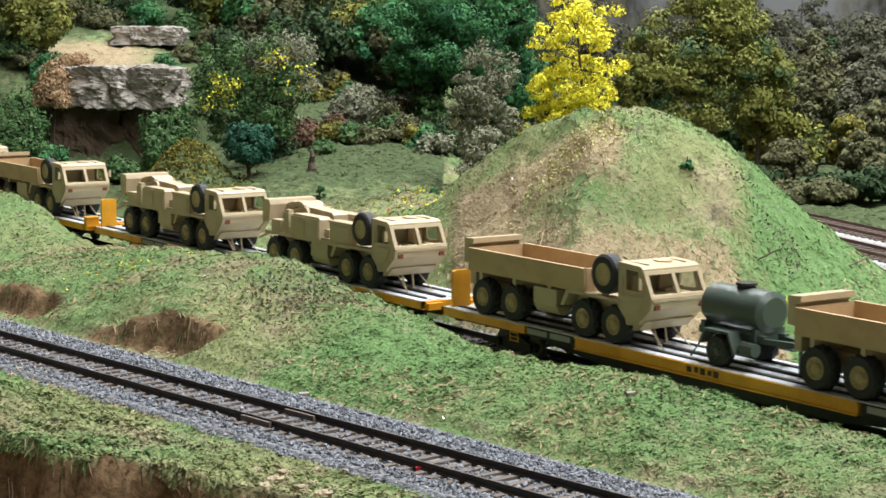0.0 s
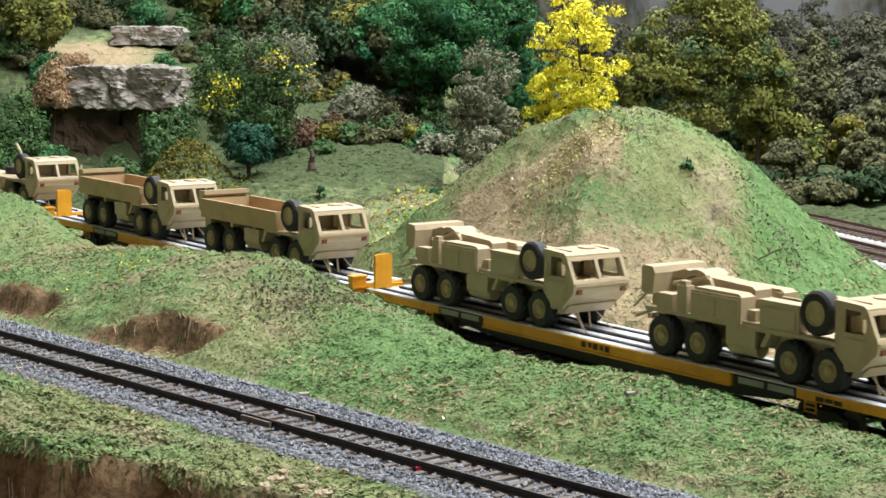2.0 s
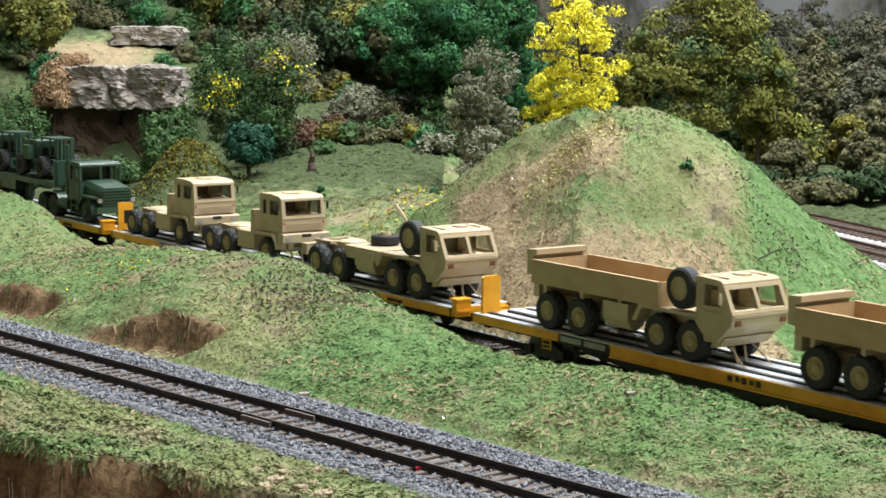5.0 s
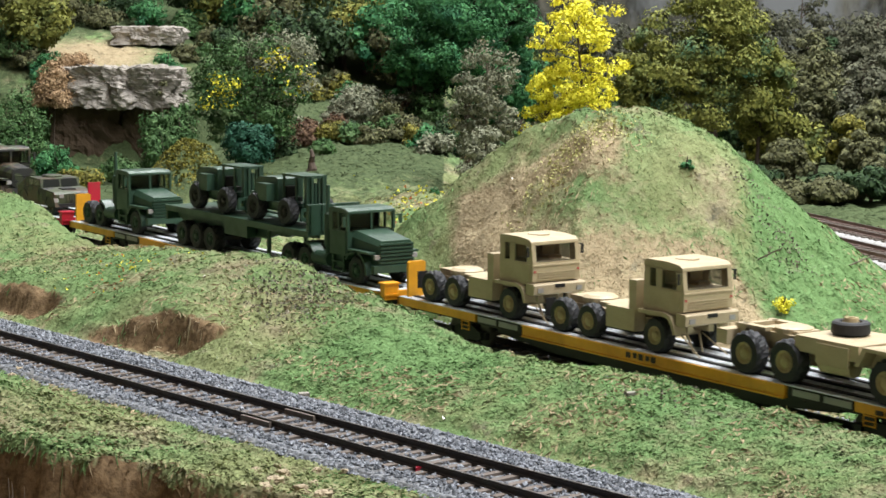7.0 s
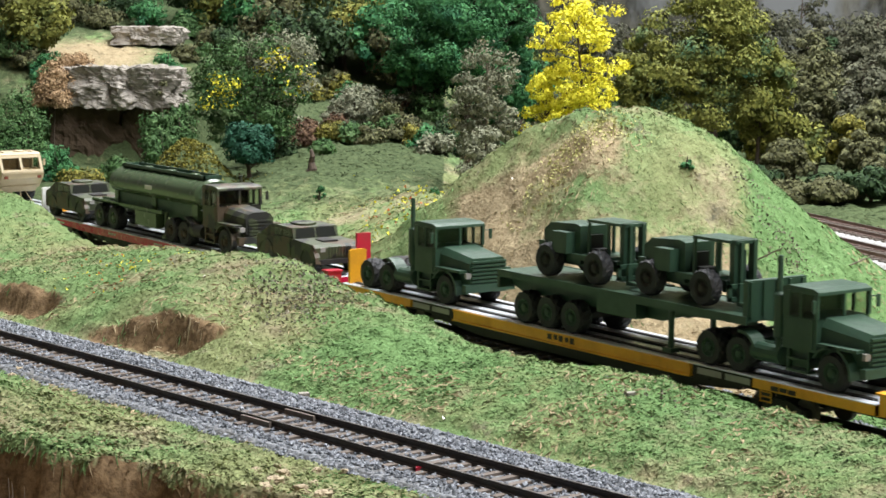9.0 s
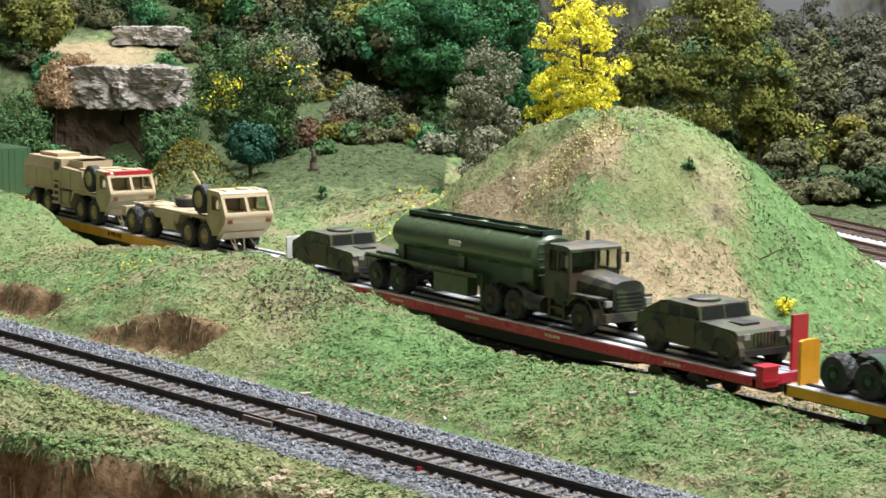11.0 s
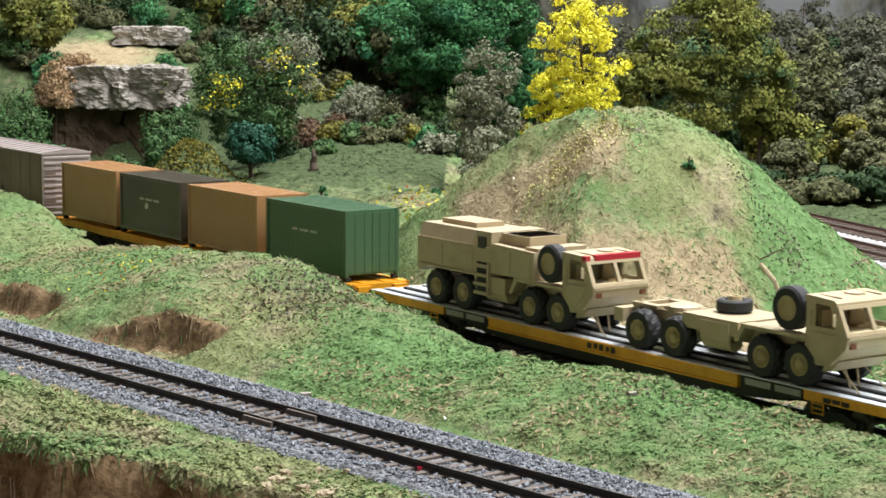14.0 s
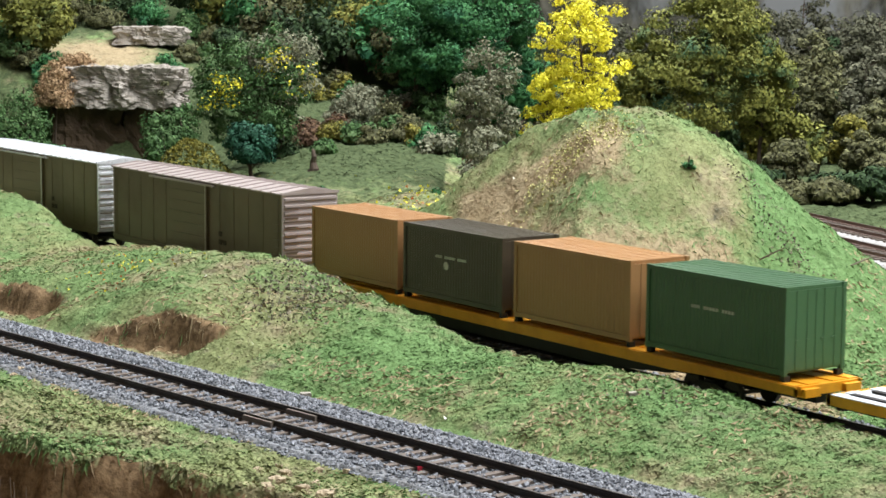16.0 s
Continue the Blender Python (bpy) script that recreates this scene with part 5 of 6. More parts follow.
def utility_car(u_rear, label):
    """Wide low four-wheeled utility car with a sloping back; u_rear is its rear axle."""
    v = tagged(new("utility_car"), label, "military car", group="utility cars on the train")
    wheels_at(v, (0, 38.2), 5.5, 10.2, 4.2, RUBBER, CAMO)
    bm = bmesh.new()
    prism(bm, ((-8.5, 7), (-5, 5.2), (41, 5.2), (43.6, 7), (43.8, 12.4), (42.4, 13.8), (26, 14.8), (-7.5, 14.6), (-8.5, 12.4)), -12.6, 12.6)
    body = part("body", bm, CAMO, v, bev=0.5)
    for s in (-1, 1):
        for x in (0, 38.2):
            bm = bmesh.new()
            arch(bm, x, 5.5, 7.4, *sorted((s * 10.4, s * 13)), lo=0, hi=180)
            part("wheel_arch", bm, CAMO, v)
    bm = bmesh.new()
    prism(bm, ((-7.8, 14.2), (24.4, 14.4), (23.0, 19.7), (8, 20.2), (3.4, 19.6)), -12, 12, taper=None)
    part("cabin", bm, CAMO, v, bev=0.6)
    pane_part(v, [(24.6, -10.8, 15.1), (24.6, -0.6, 15.1), (23.3, -0.6, 19.3), (23.3, -10.2, 19.3)], (-0.4, 0, -0.1), DARK_WIN, "dark windscreen pane")
    pane_part(v, [(24.6, 0.6, 15.1), (24.6, 10.8, 15.1), (23.3, 10.2, 19.3), (23.3, 0.6, 19.3)], (-0.4, 0, -0.1), DARK_WIN, "dark windscreen pane")
    for s in (-1, 1):
        for x0, x1 in ((7.6, 13.6), (15, 21.6)):
            pane_part(v, [(x0, s * 12.1, 15.2), (x1 + (2 if x1 > 20 else 0), s * 12.1, 15.2), (x1, s * 12.1, 18.9), (x0, s * 12.1, 18.9)], (0, -s * 0.4, 0), DARK_WIN, "dark door window", "side_window")
            part("car_door", boxes((x0 - 0.6, x1 + 0.8, *sorted((s * 12.5, s * 12.95)), 6.6, 15.2)), CAMO, v, bev=0.1)
        part("headlight", boxes((43.2, 44.1, *sorted((s * 7, s * 9.6)), 10.6, 12.6)), GREY, v, "pale headlight")
    bm = bmesh.new()
    drum(bm, "z", (13, 0, 19.8), ((0, 6), (1, 6), (1.4, 5)), 18)
    part("roof_hatch", bm, CAMO, v)
    part("grille", boxes(*[(43.5, 44.2, -5 + 1.6 * k, -4.2 + 1.6 * k, 8.4, 12.8) for k in range(7)]), CAMO, body)
    part("bumper", boxes((43.4, 45.4, -11, 11, 5, 7.2)), BLACK, v, "black bumper", bev=0.3)
    part("bonnet_vent", boxes((30, 37, -4, 4, 14.0, 14.9)), BLACK, v, "dark bonnet grille")
    return on_train(v, u_rear, DECK_Z - 0.4)


def tank_trailer(u_wheels, label):
    """Fuel semi-trailer with two axles; u_wheels is its rear axle."""
    v = tagged(new("tank_trailer"), label, "trailer")
    wheels_at(v, (0, 17), 6.6, 9.8, 6.2, RUBBER, OLIVE)
    sec = [(11.6 * math.cos(2 * math.pi * k / 56), 26.2 + 7.9 * math.sin(2 * math.pi * k / 56)) for k in range(56)]
    small = [(p * 0.86, 26.2 + (q - 26.2) * 0.86) for p, q in sec]
    bm = bmesh.new()
    prism(bm, sec, 11.2, 107.8, "x")
    prism(bm, small, 9.6, 11.2, "x", taper=sec)
    prism(bm, sec, 107.8, 109.4, "x", taper=small)
    tank = part("tank", bm, OLIVE, v, "satin olive elliptical fuel tank", smooth=False)
    bm = boxes((14, 106, -5, -4.2, 32.6, 35.8), (14, 106, 4.2, 5, 32.6, 35.8), (14, 106, -5, 5, 32.8, 34.2), (105, 106, -5, 5, 32.6, 35.8), (14, 15, -5, 5, 32.6, 35.8))
    part("walkway", bm, ARMY, tank, "raised walkway along the tank's top")
    for x in (34, 60, 86):
        bm = bmesh.new()
        drum(bm, "z", (x, 0, 34), ((0, 3), (1.0, 3), (1.4, 2.2)), 14)
        part("hatch", bm, OLIVE, tank)
    part("label_panel", boxes((53, 61, -11.8, -11.2, 25.2, 27.4)), PALE_INK, tank, "small pale data panel")
    for s in (-1, 1):
        part("frame_beam", boxes((-10, 108, *sorted((s * 4, s * 6)), 11.6, 15.6)), OLIVE, v)
        part("side_rail", boxes((-8, 74, *sorted((s * 11.8, s * 13)), 14, 15.6)), OLIVE, v)
        part("mudguard", boxes((-9, 26, *sorted((s * 7, s * 13)), 14, 14.7)), OLIVE, v)
        part("locker", boxes((44, 68, *sorted((s * 8, s * 13)), 6, 13.6)), OLIVE, v, bev=0.3)
        bm = bmesh.new()
        rod(bm, (74, s * 10, 15), (74, s * 10, 2.6), 1, 8)
        box(bm, 72, 76, *sorted((s * 8.4, s * 11.6)), 1.2, 2.6)
        part("landing_leg", bm, OLIVE, v)
        bm = bmesh.new()
        for k in range(5):
            rod(bm, (109.6, s * 3, 19 + 3 * k), (109.6, s * 9, 19 + 3 * k), 0.3, 5)
        part("ladder", bm, ARMY, tank)
    part("underbody", boxes((16, 104, -8, 8, 12, 20.4)), ARMY, v, "dark underbody below the tank", bev=0.4)
    part("axle", boxes((-1, 1, -9, 9, 5.6, 7.6), (16, 18, -9, 9, 5.6, 7.6)), BLACK, v)
    part("saddle", boxes((12, 16, -9, 9, 15, 22)), OLIVE, v)
    part("saddle", boxes((100, 106, -9, 9, 13, 22)), OLIVE, v)
    part("saddle", boxes((56, 60, -9, 9, 15, 21)), OLIVE, v)
    return on_train(v, u_wheels, DECK_Z - 0.4)


def water_trailer(u_axle, label):
    v = tagged(new("water_trailer"), label, "trailer")
    wheels_at(v, (0,), 5.8, 10.4, 4.4, RUBBER, GREYGREEN)
    sec = ring_pts(7.8, 48, (0, 20), 0, 0.92)
    small = ring_pts(5.6, 48, (0, 20), 0, 0.92)
    bm = bmesh.new()
    prism(bm, sec, -13.4, 13.4, "x")
    prism(bm, small, -15, -13.4, "x", taper=sec)
    prism(bm, sec, 13.4, 15, "x", taper=small)
    tank = part("tank", bm, GREYGREEN, v, "grey-green water tank")
    bm = bmesh.new()
    drum(bm, "z", (1, 0, 26.6), ((0, 3.2), (1.4, 3.2), (1.4, 3.8), (2.2, 3.6)), 16)
    part("filler_cap", bm, BLACK, tank, "dark round filler cap")
    bm = boxes((-16, 16, -6, -4, 9.6, 12.4), (-16, 16, 4, 6, 9.6, 12.4), (-14, -12, -7, 7, 10, 14.4), (11, 13, -7, 7, 10, 14.4))
    prism(bm, ((16, -6), (34, -1), (34, 1), (16, 6), (16, 4), (31, 0), (16, -4)), 9.8, 11.6, "z")
    part("frame", bm, GREYGREEN, v)
    for s in (-1, 1):
        bm = bmesh.new()
        prism(bm, ((-8.6, 8), (-6, 13.2), (6, 13.2), (9.4, 6), (8.6, 5.6), (5.4, 12.4), (-5.4, 12.4), (-7.8, 7.6)), *sorted((s * 7.6, s * 13)))
        part("mudguard", bm, GREYGREEN, v)
        bm = bmesh.new()
        drum(bm, "x", (13, s * 9.4, 8), ((-3, 0.5), (-3, 2.4), (3, 2.4), (3, 0.5)), 12)
        part("side_cylinder", bm, GREYGREEN, v)
    bm = bmesh.new()
    rod(bm, (28, 0, 11), (28, 0, 0.6), 0.8, 8)
    part("prop_leg", bm, GREYGREEN, v)
    for y in (-4, 4):
        bm = bmesh.new()
        rod(bm, (-14, y, 10), (-20, y * 1.5, 0.5), 0.35, 5)
        part("prop_leg", bm, GREYGREEN, v)
    part("axle", boxes((-1, 1, -9, 9, 5, 6.8), (-4, 4, -6, -4.4, 6.6, 9.8), (-4, 4, 4.4, 6, 6.6, 9.8)), BLACK, v)
    return on_train(v, u_axle, DECK_Z - 0.4)


cabover_tractor(1171, "tan six-wheeled cab-over tractor truck")
cabover_tractor(1084.5, "tan six-wheeled cab-over tractor truck")
bonneted_tractor(972.4, ARMY, "dark green tractor truck pulling a flatbed trailer")
flatbed_trailer(825, "dark green three-axle flatbed trailer carrying two forklifts")
forklift(822.5, "dark green rough-terrain forklift with raised mast")
forklift(881, "dark green rough-terrain forklift with raised mast")
bonneted_tractor(756.5, ARMY, "dark green tractor truck without a trailer")
utility_car(368, "camouflaged wide utility car with a sloping back")
tank_trailer(430.4, "olive green fuel tank trailer with a top walkway")
bonneted_tractor(570, CAMO, "camouflaged tractor truck pulling a fuel tank trailer", False, (-41, -56), True)
utility_car(611, "camouflaged wide utility car with a round roof hatch")
water_trailer(2158.5, "grey-green two-wheeled water tank trailer")


# ---- plants ----
RNG = np.random.default_rng(5)


def ground_at(a, b):
    x, y = plan(np.array([float(a)]), np.array([float(b)]))
    return float(x[0]), float(y[0]), float(terrain(x, y)[0])


LEAF = {
    "green": leaves("green_foliage", (0.027, 0.066, 0.020), (0.070, 0.148, 0.045), (0.130, 0.205, 0.085), 18),
    "deep": leaves("deep_green_foliage", (0.021, 0.090, 0.032), (0.062, 0.195, 0.064), (0.026, 0.12, 0.058), 30),
    "blue": leaves("blue_green_foliage", (0.010, 0.045, 0.028), (0.03, 0.115, 0.066)),
    "olive": leaves("olive_foliage", (0.088, 0.098, 0.019), (0.210, 0.217, 0.046), (0.025, 0.088, 0.050), 34),
    "sage": leaves("sage_grey_foliage", (0.10, 0.108, 0.070), (0.24, 0.245, 0.165)),
    "yellow": leaves("yellow_blossom", (0.52, 0.45, 0.015), (0.88, 0.83, 0.085)),
    "dull": leaves("dull_grey_olive_foliage", (0.038, 0.041, 0.019), (0.135, 0.136, 0.060)),
    "yellowgreen": leaves("yellow_green_foliage", (0.05, 0.05, 0.008), (0.24, 0.22, 0.04)),
    "straw": leaves("dry_straw", (0.20, 0.125, 0.065), (0.48, 0.33, 0.19)),
    "brown": leaves("brown_foliage", (0.04, 0.02, 0.012), (0.15, 0.09, 0.05)),
    "mist": leaves("misty_grey_foliage", (0.044, 0.047, 0.029), (0.116, 0.117, 0.075)),
    # the gloom between the trees is put into this near-black green
    "dark": leaves("shade_toned_foliage", (0.009, 0.024, 0.009), (0.045, 0.083, 0.030)),
}


def leaf_cloud(centres, radii, per, size, flat=0.85):
    """Leaves spread through puffs: returns centres and half sides."""
    n = len(centres) * per
    d = RNG.normal(size=(n, 3))
    d /= np.linalg.norm(d, axis=1)[:, None]
    d[:, 2] = np.where(d[:, 2] < -0.4, d[:, 2] * 0.5, d[:, 2])
    r = RNG.random(n) ** 0.3
    c = np.repeat(centres, per, axis=0) + d * (r * np.repeat(radii, per))[:, None] * np.array([1, 1, flat])
    nrm = d + RNG.normal(size=(n, 3)) * 0.30 + np.array([0, 0, 0.2])
    nrm /= np.linalg.norm(nrm, axis=1)[:, None]
    t = np.cross(nrm, RNG.normal(size=(n, 3)))
    t /= np.linalg.norm(t, axis=1)[:, None]
    s = (size * RNG.uniform(0.6, 1.35, n))[:, None]
    return c, t * s, np.cross(nrm, t) * s * RNG.uniform(0.5, 0.9, n)[:, None]


def tree(name, label, category, a, b, z_top, width, leaf, puffs=60, per=90, size=1.5, start=0.25, shape="round", trunk=None, accent=None, group="", bark=None, puff=0.15, lift=0.0):
    """A tapered trunk with limbs that each carry a puff of small leaves."""
    x, y, z0 = ground_at(a, b)
    z0 += lift
    h = max(8.0, z_top - z0)
    ob = tagged(new(name), label, category, group)
    ob.matrix_basis = mm(x, y, z0 - 1)
    lo = h * start
    cz, rz, rw = (lo + h) / 2, (h - lo) / 2, width / 2
    p = RNG.normal(size=(puffs, 3))
    p /= np.linalg.norm(p, axis=1)[:, None]
    p *= (RNG.random(puffs) ** 0.33 * RNG.uniform(0.75, 1.0, puffs))[:, None]
    if shape == "cone":
        p[:, :2] *= (1.05 - 0.55 * (p[:, 2:3] + 1) / 2)
    elif shape == "column":
        p[:, :2] *= 0.95 + 0.25 * np.sin(p[:, 2:3] * 7 + a)
    elif shape == "vase":
        p[:, :2] *= 0.98 + 0.32 * p[:, 2:3]
    elif shape == "dome":
        p[:, 2] = np.abs(p[:, 2]) * 2 - 1
    pr = width * puff * RNG.uniform(0.6, 1.25, puffs)
    cs = np.stack([p[:, 0] * (rw - pr * 0.6), p[:, 1] * (rw - pr * 0.6), cz + p[:, 2] * (rz - pr * 0.5)], -1)
    bm = bmesh.new()
    tr = trunk or max(0.8, width * 0.03)
    bend = RNG.normal(size=(2,)) * width * 0.03
    pts = [Vector((bend[0] * math.sin(k * 1.3), bend[1] * math.sin(k * 0.9), (h * 0.8) * k / 6)) for k in range(7)]
    for k in range(6):
        rod(bm, pts[k], pts[k + 1], tr * (1 - 0.13 * k), 8, tr * (1 - 0.13 * (k + 1)))
    rod(bm, (0, 0, -2), (0, 0, 2.5), tr * 1.7, 8, tr)
    for k in range(0, puffs, max(1, puffs // 26)):
        q = cs[k]
        zz = min(max(2.0, q[2] - 0.35 * math.hypot(q[0], q[1]) - 4), h * 0.78)
        i = zz / (h * 0.8) * 6
        o = pts[int(min(5, i))].lerp(pts[int(min(5, i)) + 1], i - int(min(5, i)))
        m = o.lerp(Vector(q), 0.5) + Vector((0, 0, 1.0))
        rod(bm, o, m, tr * 0.36, 4, tr * 0.22)
        rod(bm, m, q, tr * 0.22, 3, tr * 0.08)
    part("trunk", bm, bark or BARK, ob, "bark-brown trunk with limbs")
    c, u, v = leaf_cloud(cs, pr, int(per * 1.55), size * 0.95)
    per = int(per * 1.55)
    if accent:
        mat, share_, where = accent
        k = int(puffs * share_)
        key = np.argsort(((cs - np.array(where)) ** 2).sum(1))[:k]
        pick = np.zeros(puffs, bool)
        pick[key] = True
        pick = np.repeat(pick, per) & (RNG.random(puffs * per) < 0.4)
        crown = leaf_mesh("blossom", c[pick] + np.array([0, 0, 0.6]), u[pick], v[pick], LEAF[mat], ob)
        tagged(crown, "patches of bright blossom")
        c, u, v = c[~pick], u[~pick], v[~pick]
    leaf_mesh("crown", c, u, v, LEAF[leaf], ob)
    return ob


def shrub(label, a, b, z_top, width, leaf, **kw):
    kw = {"puffs": 26, "per": 70, "size": 1.3, "start": 0.0, "shape": "dome", "puff": 0.2, "group": "shrubs of the scenery", **kw}
    return tree("shrub", label, "shrub", a, b, z_top, width, leaf, **kw)


# the near row, then the hillside, then the deep wood
tree("tree", "broad twiggy green tree with yellow blossom patches", "tree", -139, 1425, 124, 104, "green", 170, 90, 1.15, 0.0, accent=("yellow", 0.05, (12, -35, 60)), puff=0.095)
tree("tree", "broad green tree top with yellow sprigs", "tree", -120, 1430, 124, 84, "sage", 80, 56, 1.05, 0.3, accent=("yellow", 0.13, (18, -8, 66)))
tree("tree", "small dark blue-green bushy tree on a thin trunk", "tree", -132, 1335, 61, 43, "blue", 60, 100, 1.15, 0.1, trunk=1.6, puff=0.16)
tree("tree", "dry sage-grey twiggy tree beside the mound", "tree", 26, 1277, 120, 59, "sage", 120, 62, 1.05, 0.08, "round", bark=TWIG, puff=0.12)
shrub("low sage-grey bush at the foot of the mound", 25, 1211, 68, 44, "sage", puffs=40, per=80, size=1.1, start=0.0)
tree("tree", "slender tree covered in bright yellow blossom", "tree", 91, 1341, 166, 76, "yellow", 170, 40, 1.3, 0.06, "vase", puff=0.085)
tree("tree", "slender tree covered in bright yellow blossom", "tree", 68, 1352, 100, 40, "yellow", 44, 45, 1.3, 0.1, puff=0.14)
tree("tree", "large olive-green tree with clumped foliage", "tree", 203, 1517, 184, 150, "olive", 130, 190, 1.45, 0.14, "cone", trunk=4.2, puff=0.105)
tree("tree", "large olive-green tree with clumped foliage", "tree", 156, 1540, 130, 66, "olive", 60, 130, 1.6, 0.18, puff=0.15)
tree("tree", "large olive-green tree with clumped foliage", "tree", 243, 1530, 120, 64, "olive", 60, 130, 1.6, 0.25, puff=0.15)
tree("tree", "tall deep green tree with dense foliage", "tree", 20, 1640, 186, 134, "deep", 130, 170, 1.45, 0.12, "round", trunk=3.5, puff=0.105)
tree("tree", "tall deep green tree with dense foliage", "tree", -24, 1655, 150, 80, "deep", 90, 100, 1.5, 0.15, puff=0.12)
tree("tree", "tall deep green tree with dense foliage", "tree", 52, 1660, 128, 60, "deep", 60, 120, 1.6, 0.1, puff=0.15)
tree("tree", "dark-trunked tree with olive crown on the slope", "tree", -57, 1850, 172, 96, "dull", 70, 110, 1.7, 0.45, trunk=5.0, puff=0.14)
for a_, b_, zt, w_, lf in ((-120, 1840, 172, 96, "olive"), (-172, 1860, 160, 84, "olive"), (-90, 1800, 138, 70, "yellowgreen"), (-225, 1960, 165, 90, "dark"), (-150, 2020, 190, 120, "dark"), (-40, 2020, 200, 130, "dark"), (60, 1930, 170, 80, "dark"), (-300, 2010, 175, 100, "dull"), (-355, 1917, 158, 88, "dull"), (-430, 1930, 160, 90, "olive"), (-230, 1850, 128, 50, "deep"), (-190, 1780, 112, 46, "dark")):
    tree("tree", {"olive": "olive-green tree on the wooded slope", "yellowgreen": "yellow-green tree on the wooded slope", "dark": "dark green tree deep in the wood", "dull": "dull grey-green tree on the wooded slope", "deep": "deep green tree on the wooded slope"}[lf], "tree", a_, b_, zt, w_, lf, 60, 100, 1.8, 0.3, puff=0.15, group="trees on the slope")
# the low "dark" ones carry the shade below these trees in their leaf colour
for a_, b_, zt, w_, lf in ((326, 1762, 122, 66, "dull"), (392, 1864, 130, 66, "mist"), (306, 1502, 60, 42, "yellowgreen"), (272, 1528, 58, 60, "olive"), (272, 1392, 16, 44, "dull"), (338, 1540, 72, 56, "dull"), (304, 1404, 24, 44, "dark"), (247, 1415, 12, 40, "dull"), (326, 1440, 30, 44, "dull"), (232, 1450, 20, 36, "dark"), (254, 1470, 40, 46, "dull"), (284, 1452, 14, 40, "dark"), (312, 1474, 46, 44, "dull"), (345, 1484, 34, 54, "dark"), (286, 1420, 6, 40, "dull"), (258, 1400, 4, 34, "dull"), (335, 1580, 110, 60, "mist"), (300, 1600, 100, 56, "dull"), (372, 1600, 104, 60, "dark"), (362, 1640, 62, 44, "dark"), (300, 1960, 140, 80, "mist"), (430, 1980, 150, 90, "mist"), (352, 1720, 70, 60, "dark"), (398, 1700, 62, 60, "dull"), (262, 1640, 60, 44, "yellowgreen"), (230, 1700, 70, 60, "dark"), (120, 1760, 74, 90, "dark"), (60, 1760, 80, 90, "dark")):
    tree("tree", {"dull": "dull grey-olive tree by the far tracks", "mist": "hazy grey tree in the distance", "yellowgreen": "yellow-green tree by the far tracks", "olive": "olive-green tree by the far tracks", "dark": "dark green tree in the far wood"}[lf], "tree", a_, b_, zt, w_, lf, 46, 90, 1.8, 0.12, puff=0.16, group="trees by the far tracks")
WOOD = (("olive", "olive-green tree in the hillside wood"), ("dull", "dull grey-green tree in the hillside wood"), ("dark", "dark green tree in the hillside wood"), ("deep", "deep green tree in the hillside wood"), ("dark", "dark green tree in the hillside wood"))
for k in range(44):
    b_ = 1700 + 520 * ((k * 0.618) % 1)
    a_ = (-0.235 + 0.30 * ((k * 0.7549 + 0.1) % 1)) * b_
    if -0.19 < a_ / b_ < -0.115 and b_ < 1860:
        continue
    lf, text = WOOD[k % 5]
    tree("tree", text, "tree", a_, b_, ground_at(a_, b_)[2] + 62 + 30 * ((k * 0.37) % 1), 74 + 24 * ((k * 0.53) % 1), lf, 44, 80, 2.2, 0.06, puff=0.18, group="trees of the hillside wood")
for k in range(40):
    b_ = 1420 + 330 * ((k * 0.618) % 1)
    a_ = (-0.10 + 0.13 * ((k * 0.7549 + 0.3) % 1)) * b_
    lf = ("green", "dull", "yellowgreen", "deep", "sage", "brown", "dark")[k % 7]
    shrub({"green": "green leafy bush", "dull": "dull grey-green bush", "yellowgreen": "yellow-green bush", "deep": "deep green bush", "sage": "sage-grey bush", "brown": "brown dry bush", "dark": "dark green bush"}[lf] + " on the slope below the trees", a_, b_, ground_at(a_, b_)[2] + 14 + 18 * ((k * 0.37) % 1), 26 + 20 * ((k * 0.53) % 1), lf, puffs=18, per=60, size=1.5)
for k in range(26):
    b_ = 1440 + 330 * ((k * 0.618) % 1)
    a_ = (-0.245 + 0.055 * ((k * 0.7549 + 0.3) % 1)) * b_
    lf = ("green", "green", "deep", "dull")[k % 4]
    shrub({"green": "green leafy bush", "dull": "dull grey-green bush", "deep": "deep green bush"}[lf] + " on the hillside", a_, b_, ground_at(a_, b_)[2] + 18 + 18 * ((k * 0.37) % 1), 34 + 20 * ((k * 0.53) % 1), lf, puffs=22, per=70, size=1.4)
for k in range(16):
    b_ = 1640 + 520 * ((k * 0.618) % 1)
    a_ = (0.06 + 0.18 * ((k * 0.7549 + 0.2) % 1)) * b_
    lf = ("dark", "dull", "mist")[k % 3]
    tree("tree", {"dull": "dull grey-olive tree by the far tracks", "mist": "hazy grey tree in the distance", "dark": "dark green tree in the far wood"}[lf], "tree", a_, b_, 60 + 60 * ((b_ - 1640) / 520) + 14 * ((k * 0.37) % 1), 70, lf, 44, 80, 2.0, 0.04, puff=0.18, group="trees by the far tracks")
for k in range(12):
    b_ = 2120 + 230 * ((k * 0.618) % 1)
    a_ = (0.03 + 0.21 * (k + 0.5) / 12) * b_
    tree("tree", "hazy grey tree in the distance", "tree", a_, b_, 118 + 50 * ((k * 0.37) % 1), 74, "mist", 40, 70, 2.4, 0.05, puff=0.18, group="trees by the far tracks")
shrub("green leafy bush on the hillside", -365, 1700, 112, 54, "green", puffs=34)
shrub("green leafy bush on the hillside", -335, 1560, 84, 60, "green", puffs=40, per=90)
